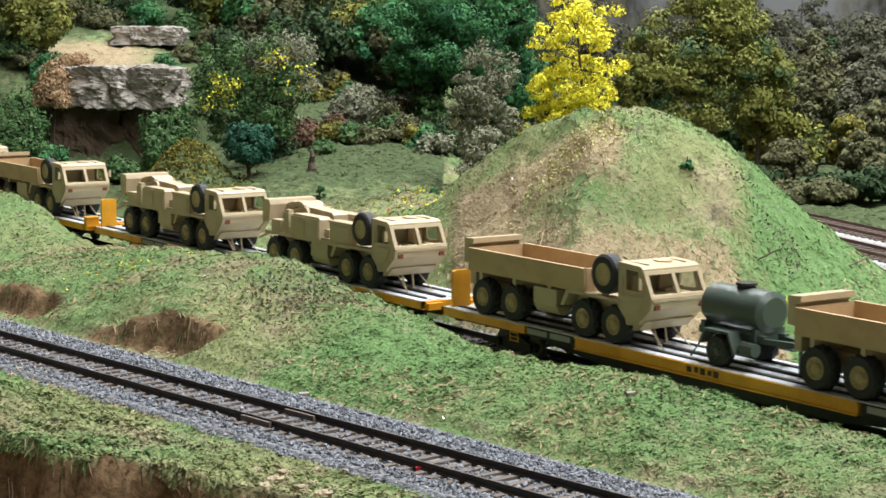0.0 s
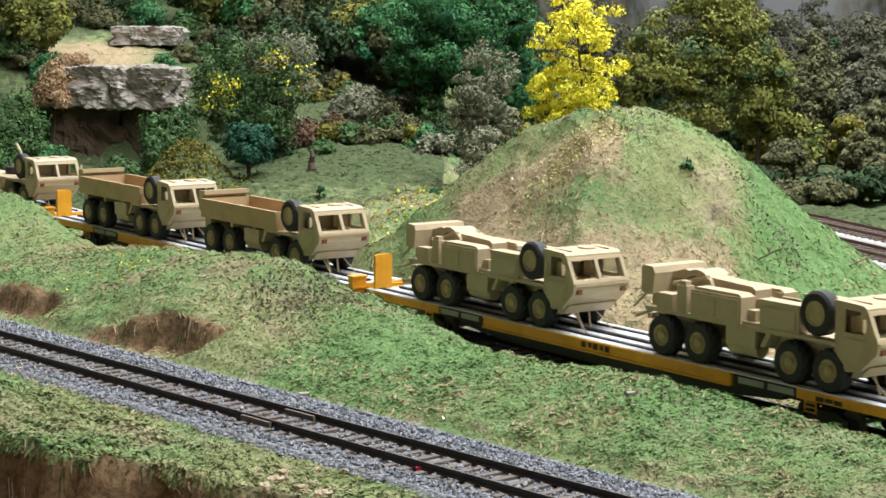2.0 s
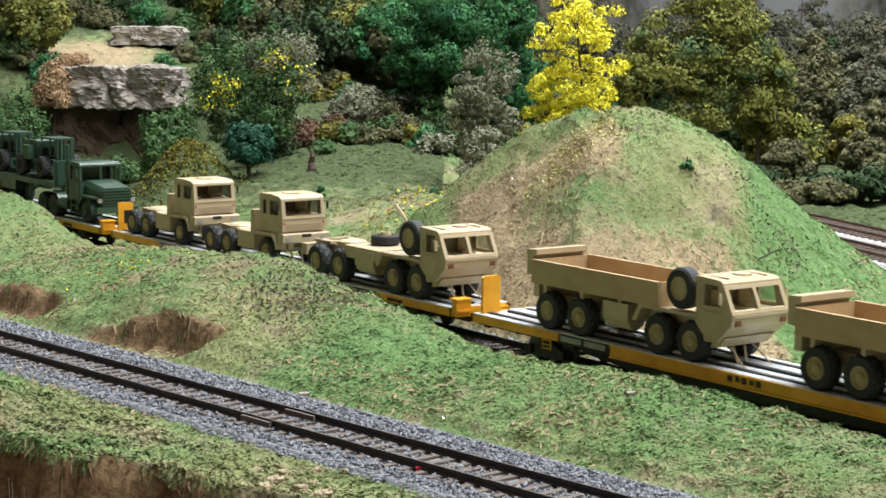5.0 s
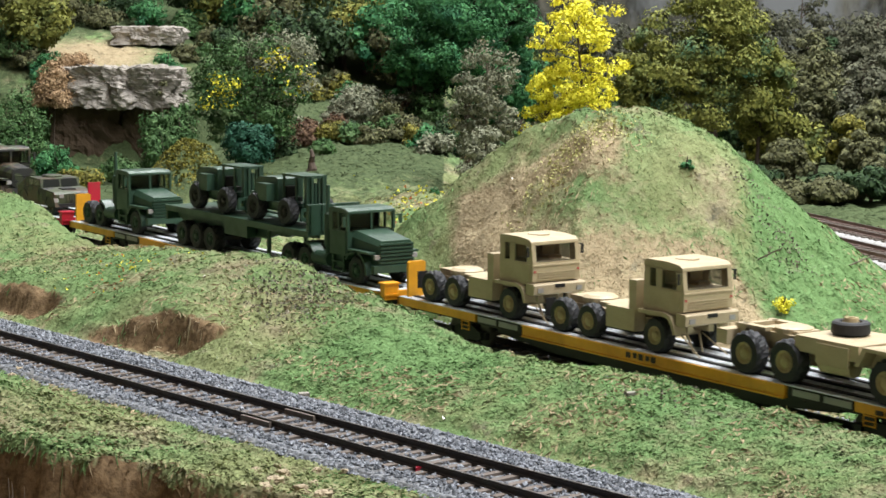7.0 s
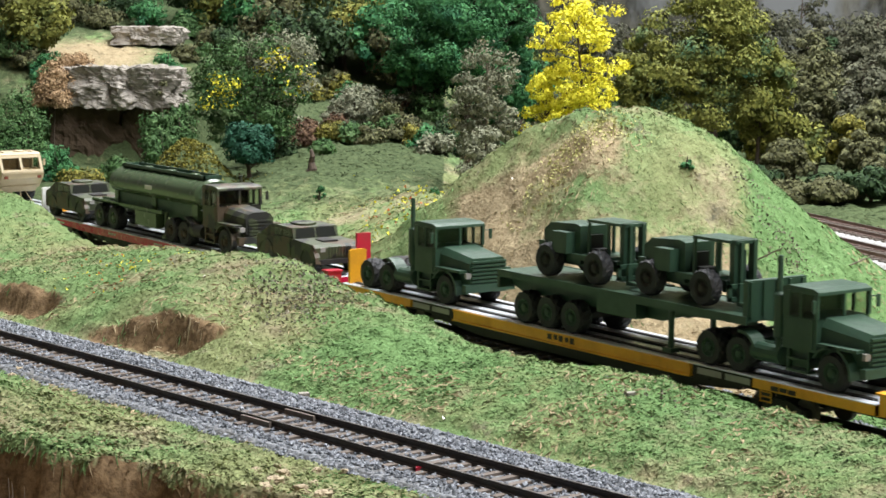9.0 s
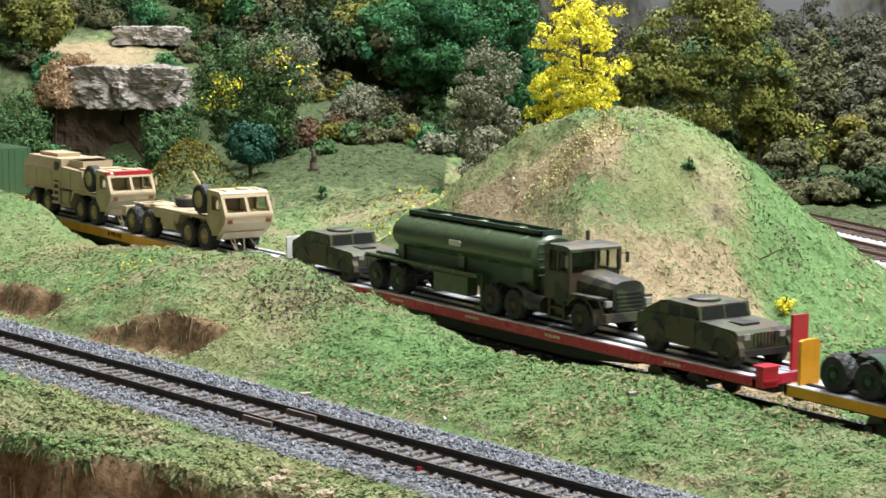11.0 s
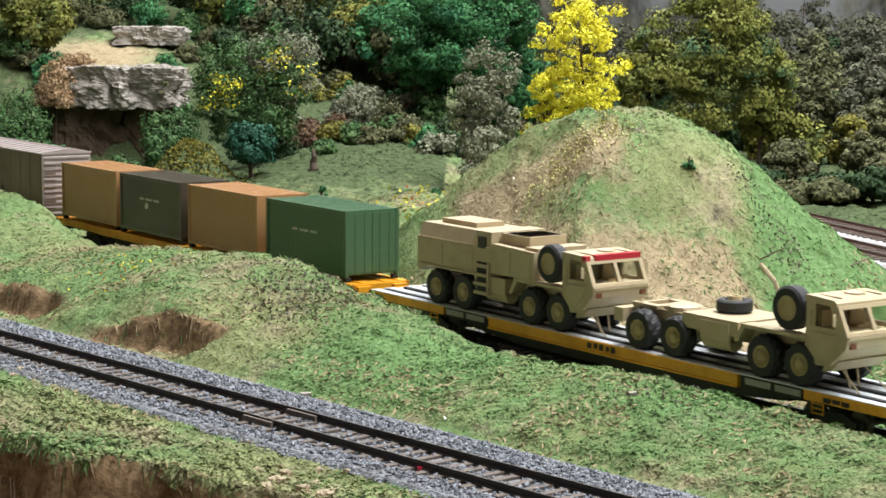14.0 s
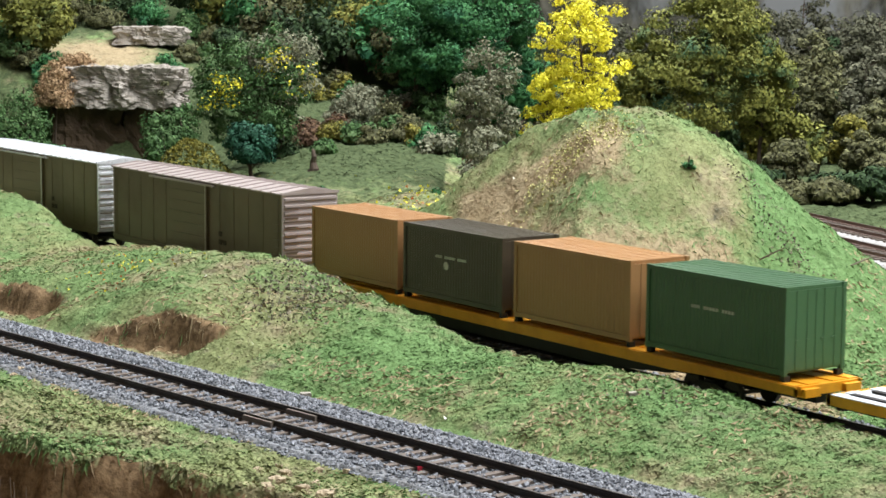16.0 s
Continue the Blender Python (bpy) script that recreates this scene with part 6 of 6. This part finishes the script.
shrub("green leafy bush on the hillside", -345, 1500, 66, 56, "green", puffs=40, per=90)
shrub("green leafy bush on the hillside", -318, 1500, 42, 42, "green", puffs=30)
shrub("green leafy bush on the hillside", -330, 1420, 36, 56, "green", puffs=34)
shrub("green leafy bush before the dark hollow", -214, 1470, 62, 44, "green", puffs=34, per=90)
shrub("green leafy bush before the dark hollow", -238, 1440, 24, 40, "green", puffs=30)
shrub("green leafy bush before the dark hollow", -200, 1400, 50, 40, "green", puffs=34, per=80)
shrub("green leafy bush on the hillside", -205, 1520, 70, 44, "green", puffs=34, per=80)
shrub("low olive bush on the hillside", -262, 1420, 16, 40, "yellowgreen", puffs=26)
for a_, b_, zz, w_, lf in ((-318, 1835, 24, 46, "dull"), (-276, 1850, 30, 50, "deep"), (-240, 1825, 26, 44, "green"), (-348, 1850, 34, 54, "dull"), (-300, 1880, 40, 60, "dark"), (-205, 1800, 28, 50, "dull"), (-372, 1790, 20, 40, "green"), (-225, 1730, 16, 30, "dull")):
    shrub({"dull": "dull grey-green bush", "deep": "deep green bush", "green": "green leafy bush", "dark": "dark green bush"}[lf] + " above the rock ledge", a_, b_, ground_at(a_, b_)[2] + zz, w_, lf, puffs=26, per=70, size=1.4)
shrub("dark green shrub on the rock", -232, 1660, 100, 36, "deep", puffs=20)
shrub("sparse twiggy shrub hanging over the rock", -228, 1596, 84, 24, "dull", puffs=12, per=26, bark=TWIG)
shrub("tan dry grass clump beside the rock", -318, 1612, 90, 42, "straw", puffs=60, per=120, size=1.0, start=0.5)
shrub("tan dry grass clump beside the rock", -308, 1646, 94, 46, "straw", puffs=40, per=110, size=1.1, start=0.4)
shrub("grey-green low bush on the slope", -72, 1584, 76, 56, "sage", puffs=34, per=80, accent=None)
shrub("grey-green low bush on the slope", -44, 1560, 62, 40, "dull", puffs=26, per=80)
shrub("brown shrub on the slope", -108, 1500, 44, 28, "brown", puffs=16)
shrub("yellow-green low shrub on the slope", -88, 1530, 46, 40, "yellowgreen", puffs=22)
shrub("yellow-green low shrub on the slope", -62, 1520, 38, 34, "yellowgreen", puffs=18)
shrub("green bush behind the mound", 48, 1402, 66, 30, "green", puffs=20)
shrub("dark bush under the trees", 0, 1480, 52, 40, "dark", puffs=24)
shrub("tiny dark green shrub", -79, 1246, ground_at(-79, 1246)[2] + 11, 10, "deep", puffs=10, per=30, size=0.9)
shrub("tiny dark green shrub", -6, 1180, ground_at(-6, 1180)[2] + 8, 8, "deep", puffs=8, per=30, size=0.9)
shrub("tiny dark green shrub", 106, 862, ground_at(106, 862)[2] + 2, 8, "deep", puffs=6, per=24, size=0.7)
shrub("small yellow flowering plant at the mound's foot", 142, 813, ground_at(142, 813)[2] + 9, 12, "yellow", puffs=16, per=22, size=0.6)
shrub("small yellow flowering plant at the trackside", -192, 1210, 26, 14, "yellowgreen", puffs=12, per=34, size=0.9)


# ---- rocks ----
ROCK = paint("weathered_rock", (0.34, 0.31, 0.275), 0.9, dirt=(0.07, 0.06, 0.05), amount=0.95, stain_mm=6, grain_mm=1.6, spec=0.15, relief=1.4)
EARTH = paint("dark_earth", (0.078, 0.056, 0.038), 0.95, dirt=(0.03, 0.018, 0.01), amount=0.6, stain_mm=16, grain_mm=2, spec=0.1, relief=1.0)


def rock(name, label, a, b, z, sx, sy, sz, mat, turn=0, seed=1, jag=0.16, cuts=14, kind="", soft=0.0):
    """A weathered block with ledges: sizes across, into and up."""
    x, y = plan(a, b)
    bm = bmesh.new()
    bmesh.ops.create_cube(bm, size=2)
    bmesh.ops.subdivide_edges(bm, edges=bm.edges, cuts=cuts, use_grid_fill=True)
    for v in bm.verts:
        v.co = v.co.lerp(v.co.normalized() * 1.2, soft)
        at_ = Vector((v.co.x * sx, v.co.y * sy, v.co.z * sz)) / min(26, 0.7 * max(sx, sy, sz))
        n = noise.fractal(at_ + Vector((seed * 9.1, seed * 3.7, 0)), 0.8, 2.1, 6)
        s = abs(noise.noise(at_ * 0.8 + Vector((seed, 7, 1))))
        d = v.co.normalized()
        fine = noise.fractal(at_ * 5.5 + Vector((seed, 2, 5)), 0.7, 2.2, 3)
        v.co += d * (n * jag * 0.8 + fine * jag * 0.22 - 0.35 * s)
        k = 1 - 0.10 * abs(v.co.x) ** 3
        v.co = Vector((v.co.x * sx / 2, v.co.y * sy / 2 * k, v.co.z * sz / 2 * k))
    ob = new(name, mesh_of(name, bm, mat))
    ob.matrix_basis = mm(x, y, z, 0, 0, 54.9 + turn)
    return tagged(ob, label, "rock" if not kind else "earth bank", kind=kind)


rock("rock_ledge", "weathered grey overhanging rock ledge on the hillside", -263, 1630, 64, 96, 50, 34, ROCK, -6, 2, 0.3, 38)
rock("rock_ledge", "flat grey rock slab above the ledge", -265, 1772, 103, 62, 40, 17, ROCK, 4, 5, 0.3, 28)
rock("earth_bank", "dark brown bare earth under the rock ledge", -296, 1640, 24, 60, 40, 66, EARTH, 5, 3, 0.16, 20)
rock("earth_bank", "dark brown bare earth under the rock ledge", -244, 1640, 26, 38, 40, 62, EARTH, -8, 8, 0.16, 20)
rock("boulder", "small grey boulder among bushes", -345, 1470, 30, 12, 10, 14, ROCK, 0, 4, 0.2, 6)
for a_, b_, zz, s_ in ((-44, 872, -1, 5), (-50, 700, 9, 4), (62, 640, -2, 3)):
    x_, y_, z_ = ground_at(a_, b_)
    rock("stone", "small pale stone in the turf", a_, b_, z_ + 0.5, s_, s_ * 0.8, s_ * 0.7, ROCK, 20, 6, 0.2, 4)
x_, y_, z_ = ground_at(-89, 1326)
bm = bmesh.new()
drum(bm, "z", (0, 0, 0), ((-1, 4.4), (1, 3.2), (5, 2.2), (9, 1.8), (13, 1.2), (14, 0.4)), 9)
for vert in bm.verts:
    vert.co.x += 0.9 * math.sin(vert.co.z * 0.8)
stump = new("tree_stump", mesh_of("tree_stump", bm, BARK))
stump.matrix_basis = mm(x_, y_, z_)
tagged(stump, "small broken brown tree stump", "stump")
for a_, b_, ln, tilt, rz_ in ((133, 834, 13, 62, 120), (176, 860, 14, 70, 160), (-150, 640, 12, 80, 30)):
    x_, y_, z_ = ground_at(a_, b_)
    bm = bmesh.new()
    rod(bm, (0, 0, -1), (0, 0, ln), 0.45, 5, 0.25)
    rod(bm, (0, 0, ln * 0.5), (2, 0, ln * 0.75), 0.25, 5, 0.15)
    st = new("dry_twig", mesh_of("dry_twig", bm, TWIG))
    st.matrix_basis = mm(x_, y_, z_ + 0.6, tilt, 0, rz_)
    tagged(st, "pale dry twig stuck in the turf", "twig")
red = rock("pebble", "small red pebble between the rails", -7, 584, -2.3, 1.8, 1.5, 1.5, BRIGHT_RED, 0, 3, 0.2, 3)


PALE_ROCK = paint("pale_tan_stone", (0.37, 0.30, 0.205), 0.9, dirt=(0.22, 0.16, 0.1), amount=0.5, stain_mm=5, grain_mm=0.8, relief=0.3)
for x_, y_, s_ in ((-35, -186, 9), (-27, -178, 7), (-46, -165, 6), (-38, -160, 4), (-242, -178, 7), (-228, -175, 6), (-214, -172, 4), (-20, -186, 8), (-44, -178, 8), (-52, -183, 6), (-31, -192, 7), (-14, -180, 6), (-8, -186, 9), (-58, -172, 4), (-24, -195, 6), (-236, -184, 6), (-250, -186, 8), (-222, -168, 5), (-206, -176, 4)):
    a_, b_ = unplan(x_, y_)
    rock("stone", "pale tan stone at the ballast's edge", float(a_), float(b_), float(terrain(np.array([x_]), np.array([y_]))[0]) + s_ * 0.06, s_ * 0.55, s_ * 0.4, s_ * 0.42, PALE_ROCK, 40 * s_, s_, 0.6, 8, soft=0.3)
# joiners on the near track and stalks hanging at the broken edge
for along, side in ((316.5, -10.0), (318, 7.2)):
    part("rail_joiner", boxes((along - 8, along + 8, side - 0.5, side + 0.5, -2.2, -0.5)), TIE, front_track, "pale rail joiner", bev=0.1)
bm = bmesh.new()
for k in range(34):
    x_ = -150 + 60 * ((k * 0.618) % 1)
    y_ = np.interp(x_, (-420, -127, -84), (-290, -236, -224)) - 9 - 5 * ((k * 0.37) % 1)
    rod(bm, (x_, y_, -36), (x_ + 3 * math.sin(k), y_ + 2 * math.cos(k * 2.1), -14 + 6 * math.sin(k * 1.7)), 0.3, 4, 0.12)
tagged(new("dry_stalks", mesh_of("dry_stalks", bm, TWIG)), "thin pale dry stalks against the soil", "dry stalks", kind="stuff")


# ---- turf tufts and loose stones ----
def scatter(n, a0, a1, b0, b1, power):
    """Places over a wedge of the plan, denser towards the near edge."""
    t = RNG.random(n)
    b = (b0 ** (1 - power) + t * (b1 ** (1 - power) - b0 ** (1 - power))) ** (1 / (1 - power))
    a = RNG.uniform(a0, a1, n) * b
    x, y = plan(a, b)
    return a, b, x, y


def tufts(name, label, n, b0, b1, size, power, lift=0.35, verge=False, ruffle=0.30):
    a, b, x, y = scatter(n, -0.245, 0.245, b0, b1, power)
    fl = front_line(x)
    if verge:  # only the near verge above the broken edge
        keep = (y < fl - 30 - 8 * RNG.random(n)) & (terrain(x, y) > -12)
        a, b, x, y, fl = a[keep], b[keep], x[keep], y[keep], fl[keep]
    d = np.minimum(np.abs(y) - 17, np.maximum(y - fl - 33, fl - 22 - y))
    keep = d > 1.5 + 3.5 * value_noise(x, y, 6, 21) + 2 * value_noise(x, y, 2, 22)
    a, b, x, y = a[keep], b[keep], x[keep], y[keep]
    e = 1.0
    z = terrain(x, y)
    gx, gy = (terrain(x + e, y) - z) / e, (terrain(x, y + e) - z) / e
    nz = 1 / np.sqrt(1 + gx ** 2 + gy ** 2)
    zone = zones(x, y, z, nz)
    keep = RNG.random(len(x)) > zone[:, 0] * 0.93
    x, y, z, gx, gy, nz, zone = (v[keep] for v in (x, y, z, gx, gy, nz, zone))
    m = len(x)
    nrm = np.stack([-gx, -gy, np.ones(m)], -1) + RNG.normal(size=(m, 3)) * ruffle
    nrm /= np.linalg.norm(nrm, axis=1)[:, None]
    t = np.cross(nrm, RNG.normal(size=(m, 3)))
    t /= np.linalg.norm(t, axis=1)[:, None]
    s = (size * RNG.uniform(0.5, 1.4, m))[:, None]
    c = np.stack([x, y, z + rough(x, y) + lift * RNG.random(m) * 2], -1)
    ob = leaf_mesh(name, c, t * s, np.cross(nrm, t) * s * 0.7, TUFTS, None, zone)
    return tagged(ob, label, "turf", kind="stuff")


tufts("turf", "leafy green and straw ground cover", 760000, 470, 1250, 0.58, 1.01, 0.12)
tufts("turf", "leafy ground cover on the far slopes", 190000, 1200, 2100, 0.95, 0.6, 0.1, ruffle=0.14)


tufts("turf", "bushy ground cover on the near verge", 90000, 470, 760, 0.75, 1.01, 1.1, True)


def blades(name, label, n, b0, b1, size, zone_of, seed):
    """Thin strands lying over the turf in drifts."""
    a, b, x, y = scatter(n, -0.24, 0.24, b0, b1, 1.01)
    fl = front_line(x)
    d = np.minimum(np.abs(y) - 19, np.maximum(y - fl - 35, fl - 24 - y))
    patch = value_noise(x, y, 30, seed) + 0.6 * value_noise(x, y, 11, seed + 1)
    keep = (d > 0) & (patch > 0.02 + 0.25 * RNG.random(n))
    x, y = x[keep], y[keep]
    z = terrain(x, y)
    x, y, z = x[z > -8], y[z > -8], z[z > -8]
    m = len(x)
    ang = RNG.uniform(0, 6.28, m)
    t = np.stack([np.cos(ang), np.sin(ang), RNG.uniform(-0.2, 0.5, m)], -1)
    t[:, 2] += t[:, 0] * (terrain(x + 1, y) - z) + t[:, 1] * (terrain(x, y + 1) - z)
    w = np.cross(t, RNG.normal(size=(m, 3)))
    w /= np.linalg.norm(w, axis=1)[:, None]
    s = (size * RNG.uniform(0.5, 1.4, m))[:, None]
    zone = np.tile(np.array(zone_of, float), (m, 1))
    return tagged(leaf_mesh(name, np.stack([x, y, z + rough(x, y) + 0.5], -1), t * s, w * s * 0.22, TUFTS, None, zone), label, "turf", kind="stuff")


blades("dry_grass", "scattered dry straw strands on the turf", 50000, 480, 1250, 1.4, (0, 0, 1, 0), 31)
blades("green_grass", "scattered green grass strands on the turf", 60000, 480, 1250, 1.2, (0, 1, 0, 0), 41)


def sprinkle(name, label, pts, size, mat, category):
    """Loose grains as small rough octahedra in one mesh."""
    n = len(pts)
    base_ = np.array([(1, 0, 0), (-1, 0, 0), (0, 1, 0), (0, -1, 0), (0, 0, 1), (0, 0, -1)], float)
    f = np.array([(0, 2, 4), (2, 1, 4), (1, 3, 4), (3, 0, 4), (2, 0, 5), (1, 2, 5), (3, 1, 5), (0, 3, 5)])
    ang = RNG.uniform(0, 6.28, n)
    sc = size * RNG.uniform(0.6, 1.35, (n, 1, 1)) * RNG.uniform(0.6, 1.2, (n, 6, 1))
    v = base_[None] * sc
    tilt = RNG.uniform(-0.7, 0.7, n)
    y2, z2 = v[:, :, 1] * np.cos(tilt)[:, None] - v[:, :, 2] * np.sin(tilt)[:, None], v[:, :, 1] * np.sin(tilt)[:, None] + v[:, :, 2] * np.cos(tilt)[:, None]
    x3, y3 = v[:, :, 0] * np.cos(ang)[:, None] - y2 * np.sin(ang)[:, None], v[:, :, 0] * np.sin(ang)[:, None] + y2 * np.cos(ang)[:, None]
    co = np.stack([x3, y3, z2 * 0.8], -1) + np.asarray(pts)[:, None, :]
    me = bpy.data.meshes.new(name)
    faces = (f[None] + (np.arange(n) * 6)[:, None, None]).reshape(-1, 3)
    me.from_pydata((co.reshape(-1, 3) * K).tolist(), [], faces.tolist())
    me.materials.append(mat)
    return tagged(new(name, me), label, category, kind="stuff")


def bed_points(n, x0, x1, lo, hi, line):
    x = RNG.uniform(x0, x1, n)
    o = RNG.uniform(lo, hi, n)
    keep = (np.abs(np.abs(o) - 8.7) > 1.5) & ((np.abs(o) > 14.5) | (RNG.random(n) < 0.5))
    x, o = x[keep], o[keep]
    z = np.where(np.abs(o) < 14, -2.7, -2.7) - np.clip(np.maximum(o - 30, -19 - o), 0, 8) * 0.35
    return np.stack([x, line(x) + o, z + RNG.uniform(-0.3, 0.3, len(x))], -1)


sprinkle("loose_ballast", "loose grey and bluish crushed stones", bed_points(19000, -420, 110, -25, 37, front_line), 0.85, STONES, "ballast")
sprinkle("loose_ballast", "loose grey and bluish crushed stones", bed_points(6000, -330, 120, -22, 20, lambda x: x * 0), 0.85, STONES, "ballast")

FLOWER = {"yellow": LEAF["yellow"], "red": leaves("fallen_red_leaves", (0.35, 0.06, 0.02), (0.6, 0.2, 0.05)), "white": leaves("white_flecks", (0.6, 0.6, 0.5), (0.85, 0.85, 0.8))}


def flecks(colour, label, a0, b0, ra, rb, n, size):
    a, b = RNG.normal(a0, ra, n), RNG.normal(b0, rb, n)
    x, y = plan(a, b)
    z = terrain(x, y) + rough(x, y) + 0.9
    t = RNG.normal(size=(n, 3))
    t /= np.linalg.norm(t, axis=1)[:, None]
    w = np.cross(t, RNG.normal(size=(n, 3)))
    w /= np.linalg.norm(w, axis=1)[:, None]
    s = size * RNG.uniform(0.6, 1.4, n)[:, None]
    tagged(leaf_mesh("fallen_leaves", np.stack([x, y, z], -1), t * s, w * s, FLOWER[colour]), label, "fallen leaves", kind="stuff")


flecks("yellow", "yellow flower flecks on the bank", -146, 902, 15, 20, 70, 0.55)
flecks("red", "orange-red leaf flecks on the bank", -146, 898, 13, 18, 50, 0.55)
flecks("yellow", "yellow flower flecks before the mound", -10, 1150, 26, 60, 220, 0.85)
flecks("red", "orange-red leaf flecks before the mound", -12, 1130, 24, 50, 70, 0.8)
FLOWER["dead"] = leaves("dead_grey_twigs", (0.06, 0.058, 0.045), (0.27, 0.24, 0.17))
flecks("dead", "patch of dead grey twigs on the bank", -60, 815, 13, 22, 1100, 0.6)
flecks("dead", "patch of dead grey twigs on the bank", 70, 640, 8, 8, 90, 0.5)
flecks("dead", "patch of dead twigs on the mound", 146, 849, 7, 7, 260, 0.5)
flecks("dead", "patch of dead twigs on the mound", 133, 869, 5, 5, 120, 0.5)
FLOWER["pale"] = leaves("pale_yellow_green_flock", (0.36, 0.36, 0.13), (0.58, 0.56, 0.23))
flecks("pale", "pale yellow flock strewn on the mound", 54, 878, 11, 6, 700, 0.45)
flecks("pale", "pale yellow flock strewn on the mound", 74, 884, 6, 6, 260, 0.5)
FLOWER["olive"] = LEAF["yellowgreen"]
flecks("olive", "olive-yellow flock on the small knoll", -172, 1318, 17, 18, 2600, 0.9)
flecks("white", "white flecks in the turf", -60, 800, 60, 110, 40, 0.6)


# ---- the room round the layout ----
def wall_slab(name, label, rows, mat, kind="structure"):
    bm = bmesh.new()
    box(bm, *rows)
    ob = new(name, mesh_of(name, bm, mat))
    return tagged(ob, label, "wall", kind=kind)


ROOM = paint("off_white_room_paint", (0.62, 0.61, 0.58), 0.9, amount=0.15, stain_mm=300, grain_mm=20)
wall_slab("ceiling", "plain off-white ceiling over the layout", (-3300, 3000, -2700, 3300, 1500, 1540), ROOM)
wall_slab("wall_south", "plain off-white room wall", (-3300, 3000, -2740, -2700, -1000, 1500), ROOM)
wall_slab("wall_east", "plain off-white room wall", (3000, 3040, -2700, 3300, -1000, 1500), ROOM)
wall_slab("wall_west", "plain off-white room wall", (-3340, -3300, -2700, 3300, -1000, 1500), ROOM)
wall_slab("wall_north", "plain off-white room wall", (-3300, 3000, 3300, 3340, -1000, 1500), ROOM)
wall_slab("floor", "plain grey room floor", (-3300, 3000, -2700, 3300, -1040, -1000), GREY)


# ---- the bench that carries the layout, and the track beyond the scenery ----
WOODEN = paint("plain_plywood", (0.42, 0.30, 0.18), 0.7, dirt=(0.3, 0.2, 0.12), amount=0.3, stain_mm=120, grain_mm=6)
bench = tagged(new("layout_bench"), "plain plywood bench under the model railway", "bench", kind="structure")
part("bench_top", boxes((-3100, 2600, -1100, 1950, -110, -72)), WOODEN, bench)
for x_ in (-2900, -1000, 900, 2400):
    for y_ in (-950, 1800):
        part("leg", boxes((x_ - 45, x_ + 45, y_ - 45, y_ + 45, -1000, -110)), WOODEN, bench)
for x0_, x1_ in ((-3090, -1000), (400, 2590)):
    part("track_board", boxes((x0_, x1_, -30, 30, -72, -8)), WOODEN, bench)
    far = tagged(new("railway_track"), "plain track on boards beyond the scenery", "railway track", kind="structure")
    bm = bmesh.new()
    prism(bm, ((-21, -8), (21, -8), (15, -3.2), (-15, -3.2)), x0_, x1_, "x")
    part("ballast_bed", bm, BALLAST, far)
    for y_ in (-8.7, 8.7):
        part("rail", boxes((x0_, x1_, y_ - 0.5, y_ + 0.5, -2.3, 0)), RAIL_SIDE, far)
    tagged(part("sleepers", boxes(*[(x0_ + 7 * k, x0_ + 7 * k + 2.6, -14.5, 14.5, -3.4, -2.3) for k in range(int((x1_ - x0_) / 7))]), TIE, far), kind="stuff")


def painted_backdrop():
    m, nt, bsdf, co = base("painted_misty_wood")
    mapping = nt.nodes.new("ShaderNodeMapping")
    mapping.inputs["Scale"].default_value = (1.0, 1.0, 0.55)
    nt.links.new(co, mapping.inputs[0])
    big = ramp(nt, noise_out(nt, 130, 5, 0.62, mapping.outputs[0]), 0.46, 0.57)
    mid = ramp(nt, noise_out(nt, 36, 5, 0.65, mapping.outputs[0]), 0.43, 0.60)
    c = mix_rgb(nt, mid, (0.02, 0.02, 0.014), (0.10, 0.095, 0.075))
    c = mix_rgb(nt, big, c, (0.15, 0.155, 0.16))
    nt.links.new(c, bsdf.inputs["Base Color"])
    bsdf.inputs["Roughness"].default_value = 0.95
    bm = bmesh.new()
    n = 24
    top, low = [], []
    for k in range(n + 1):
        a = -1000 + 2200 * k / n
        x, y = plan(a, 2460 - 0.00012 * a * a)
        low.append(bm.verts.new((x, y, -60)))
        top.append(bm.verts.new((x, y, 520)))
    for k in range(n):
        bm.faces.new((low[k], low[k + 1], top[k + 1], top[k]))
    ob = new("backdrop", mesh_of("backdrop", bm, m))
    return tagged(ob, "painted backdrop of misty grey woodland", "backdrop", kind="structure")


painted_backdrop()


# ---- movement: the train runs straight through at a nearly even pace ----
SHIFT = ((0, -2192), (1.5, -1988), (3.5, -1718), (5, -1512.5), (7, -1236), (8, -1094), (8.5, -1023.5), (9, -952.5), (10.2, -787.5), (11.3, -637.5), (11.9, -554.5), (12.5, -471), (13.0, -403.7), (13.5, -336.8), (14.0, -270.6), (14.5, -203.8), (15.2, -107.6), (16, 0))


def motions():
    for ob, u, z in MOVERS:
        walk(ob, [(t, mm(u + s, 0, z)) for t, s in SHIFT])
    # the railway wheels roll without slipping
    times = [k / FPS for k in range(16 * FPS + 1)]
    way = np.interp(times, [t for t, s in SHIFT], [s for t, s in SHIFT])
    for ax in [o for o in scene.objects if o.name.split(".")[0] == "wheelset"]:
        p = ax.matrix_basis.translation / K
        walk(ax, [(t, mm(p.x, p.y, p.z, 0, math.degrees((w - way[0]) / 4.8) % 360, 0)) for t, w in zip(times, way)])


motions()
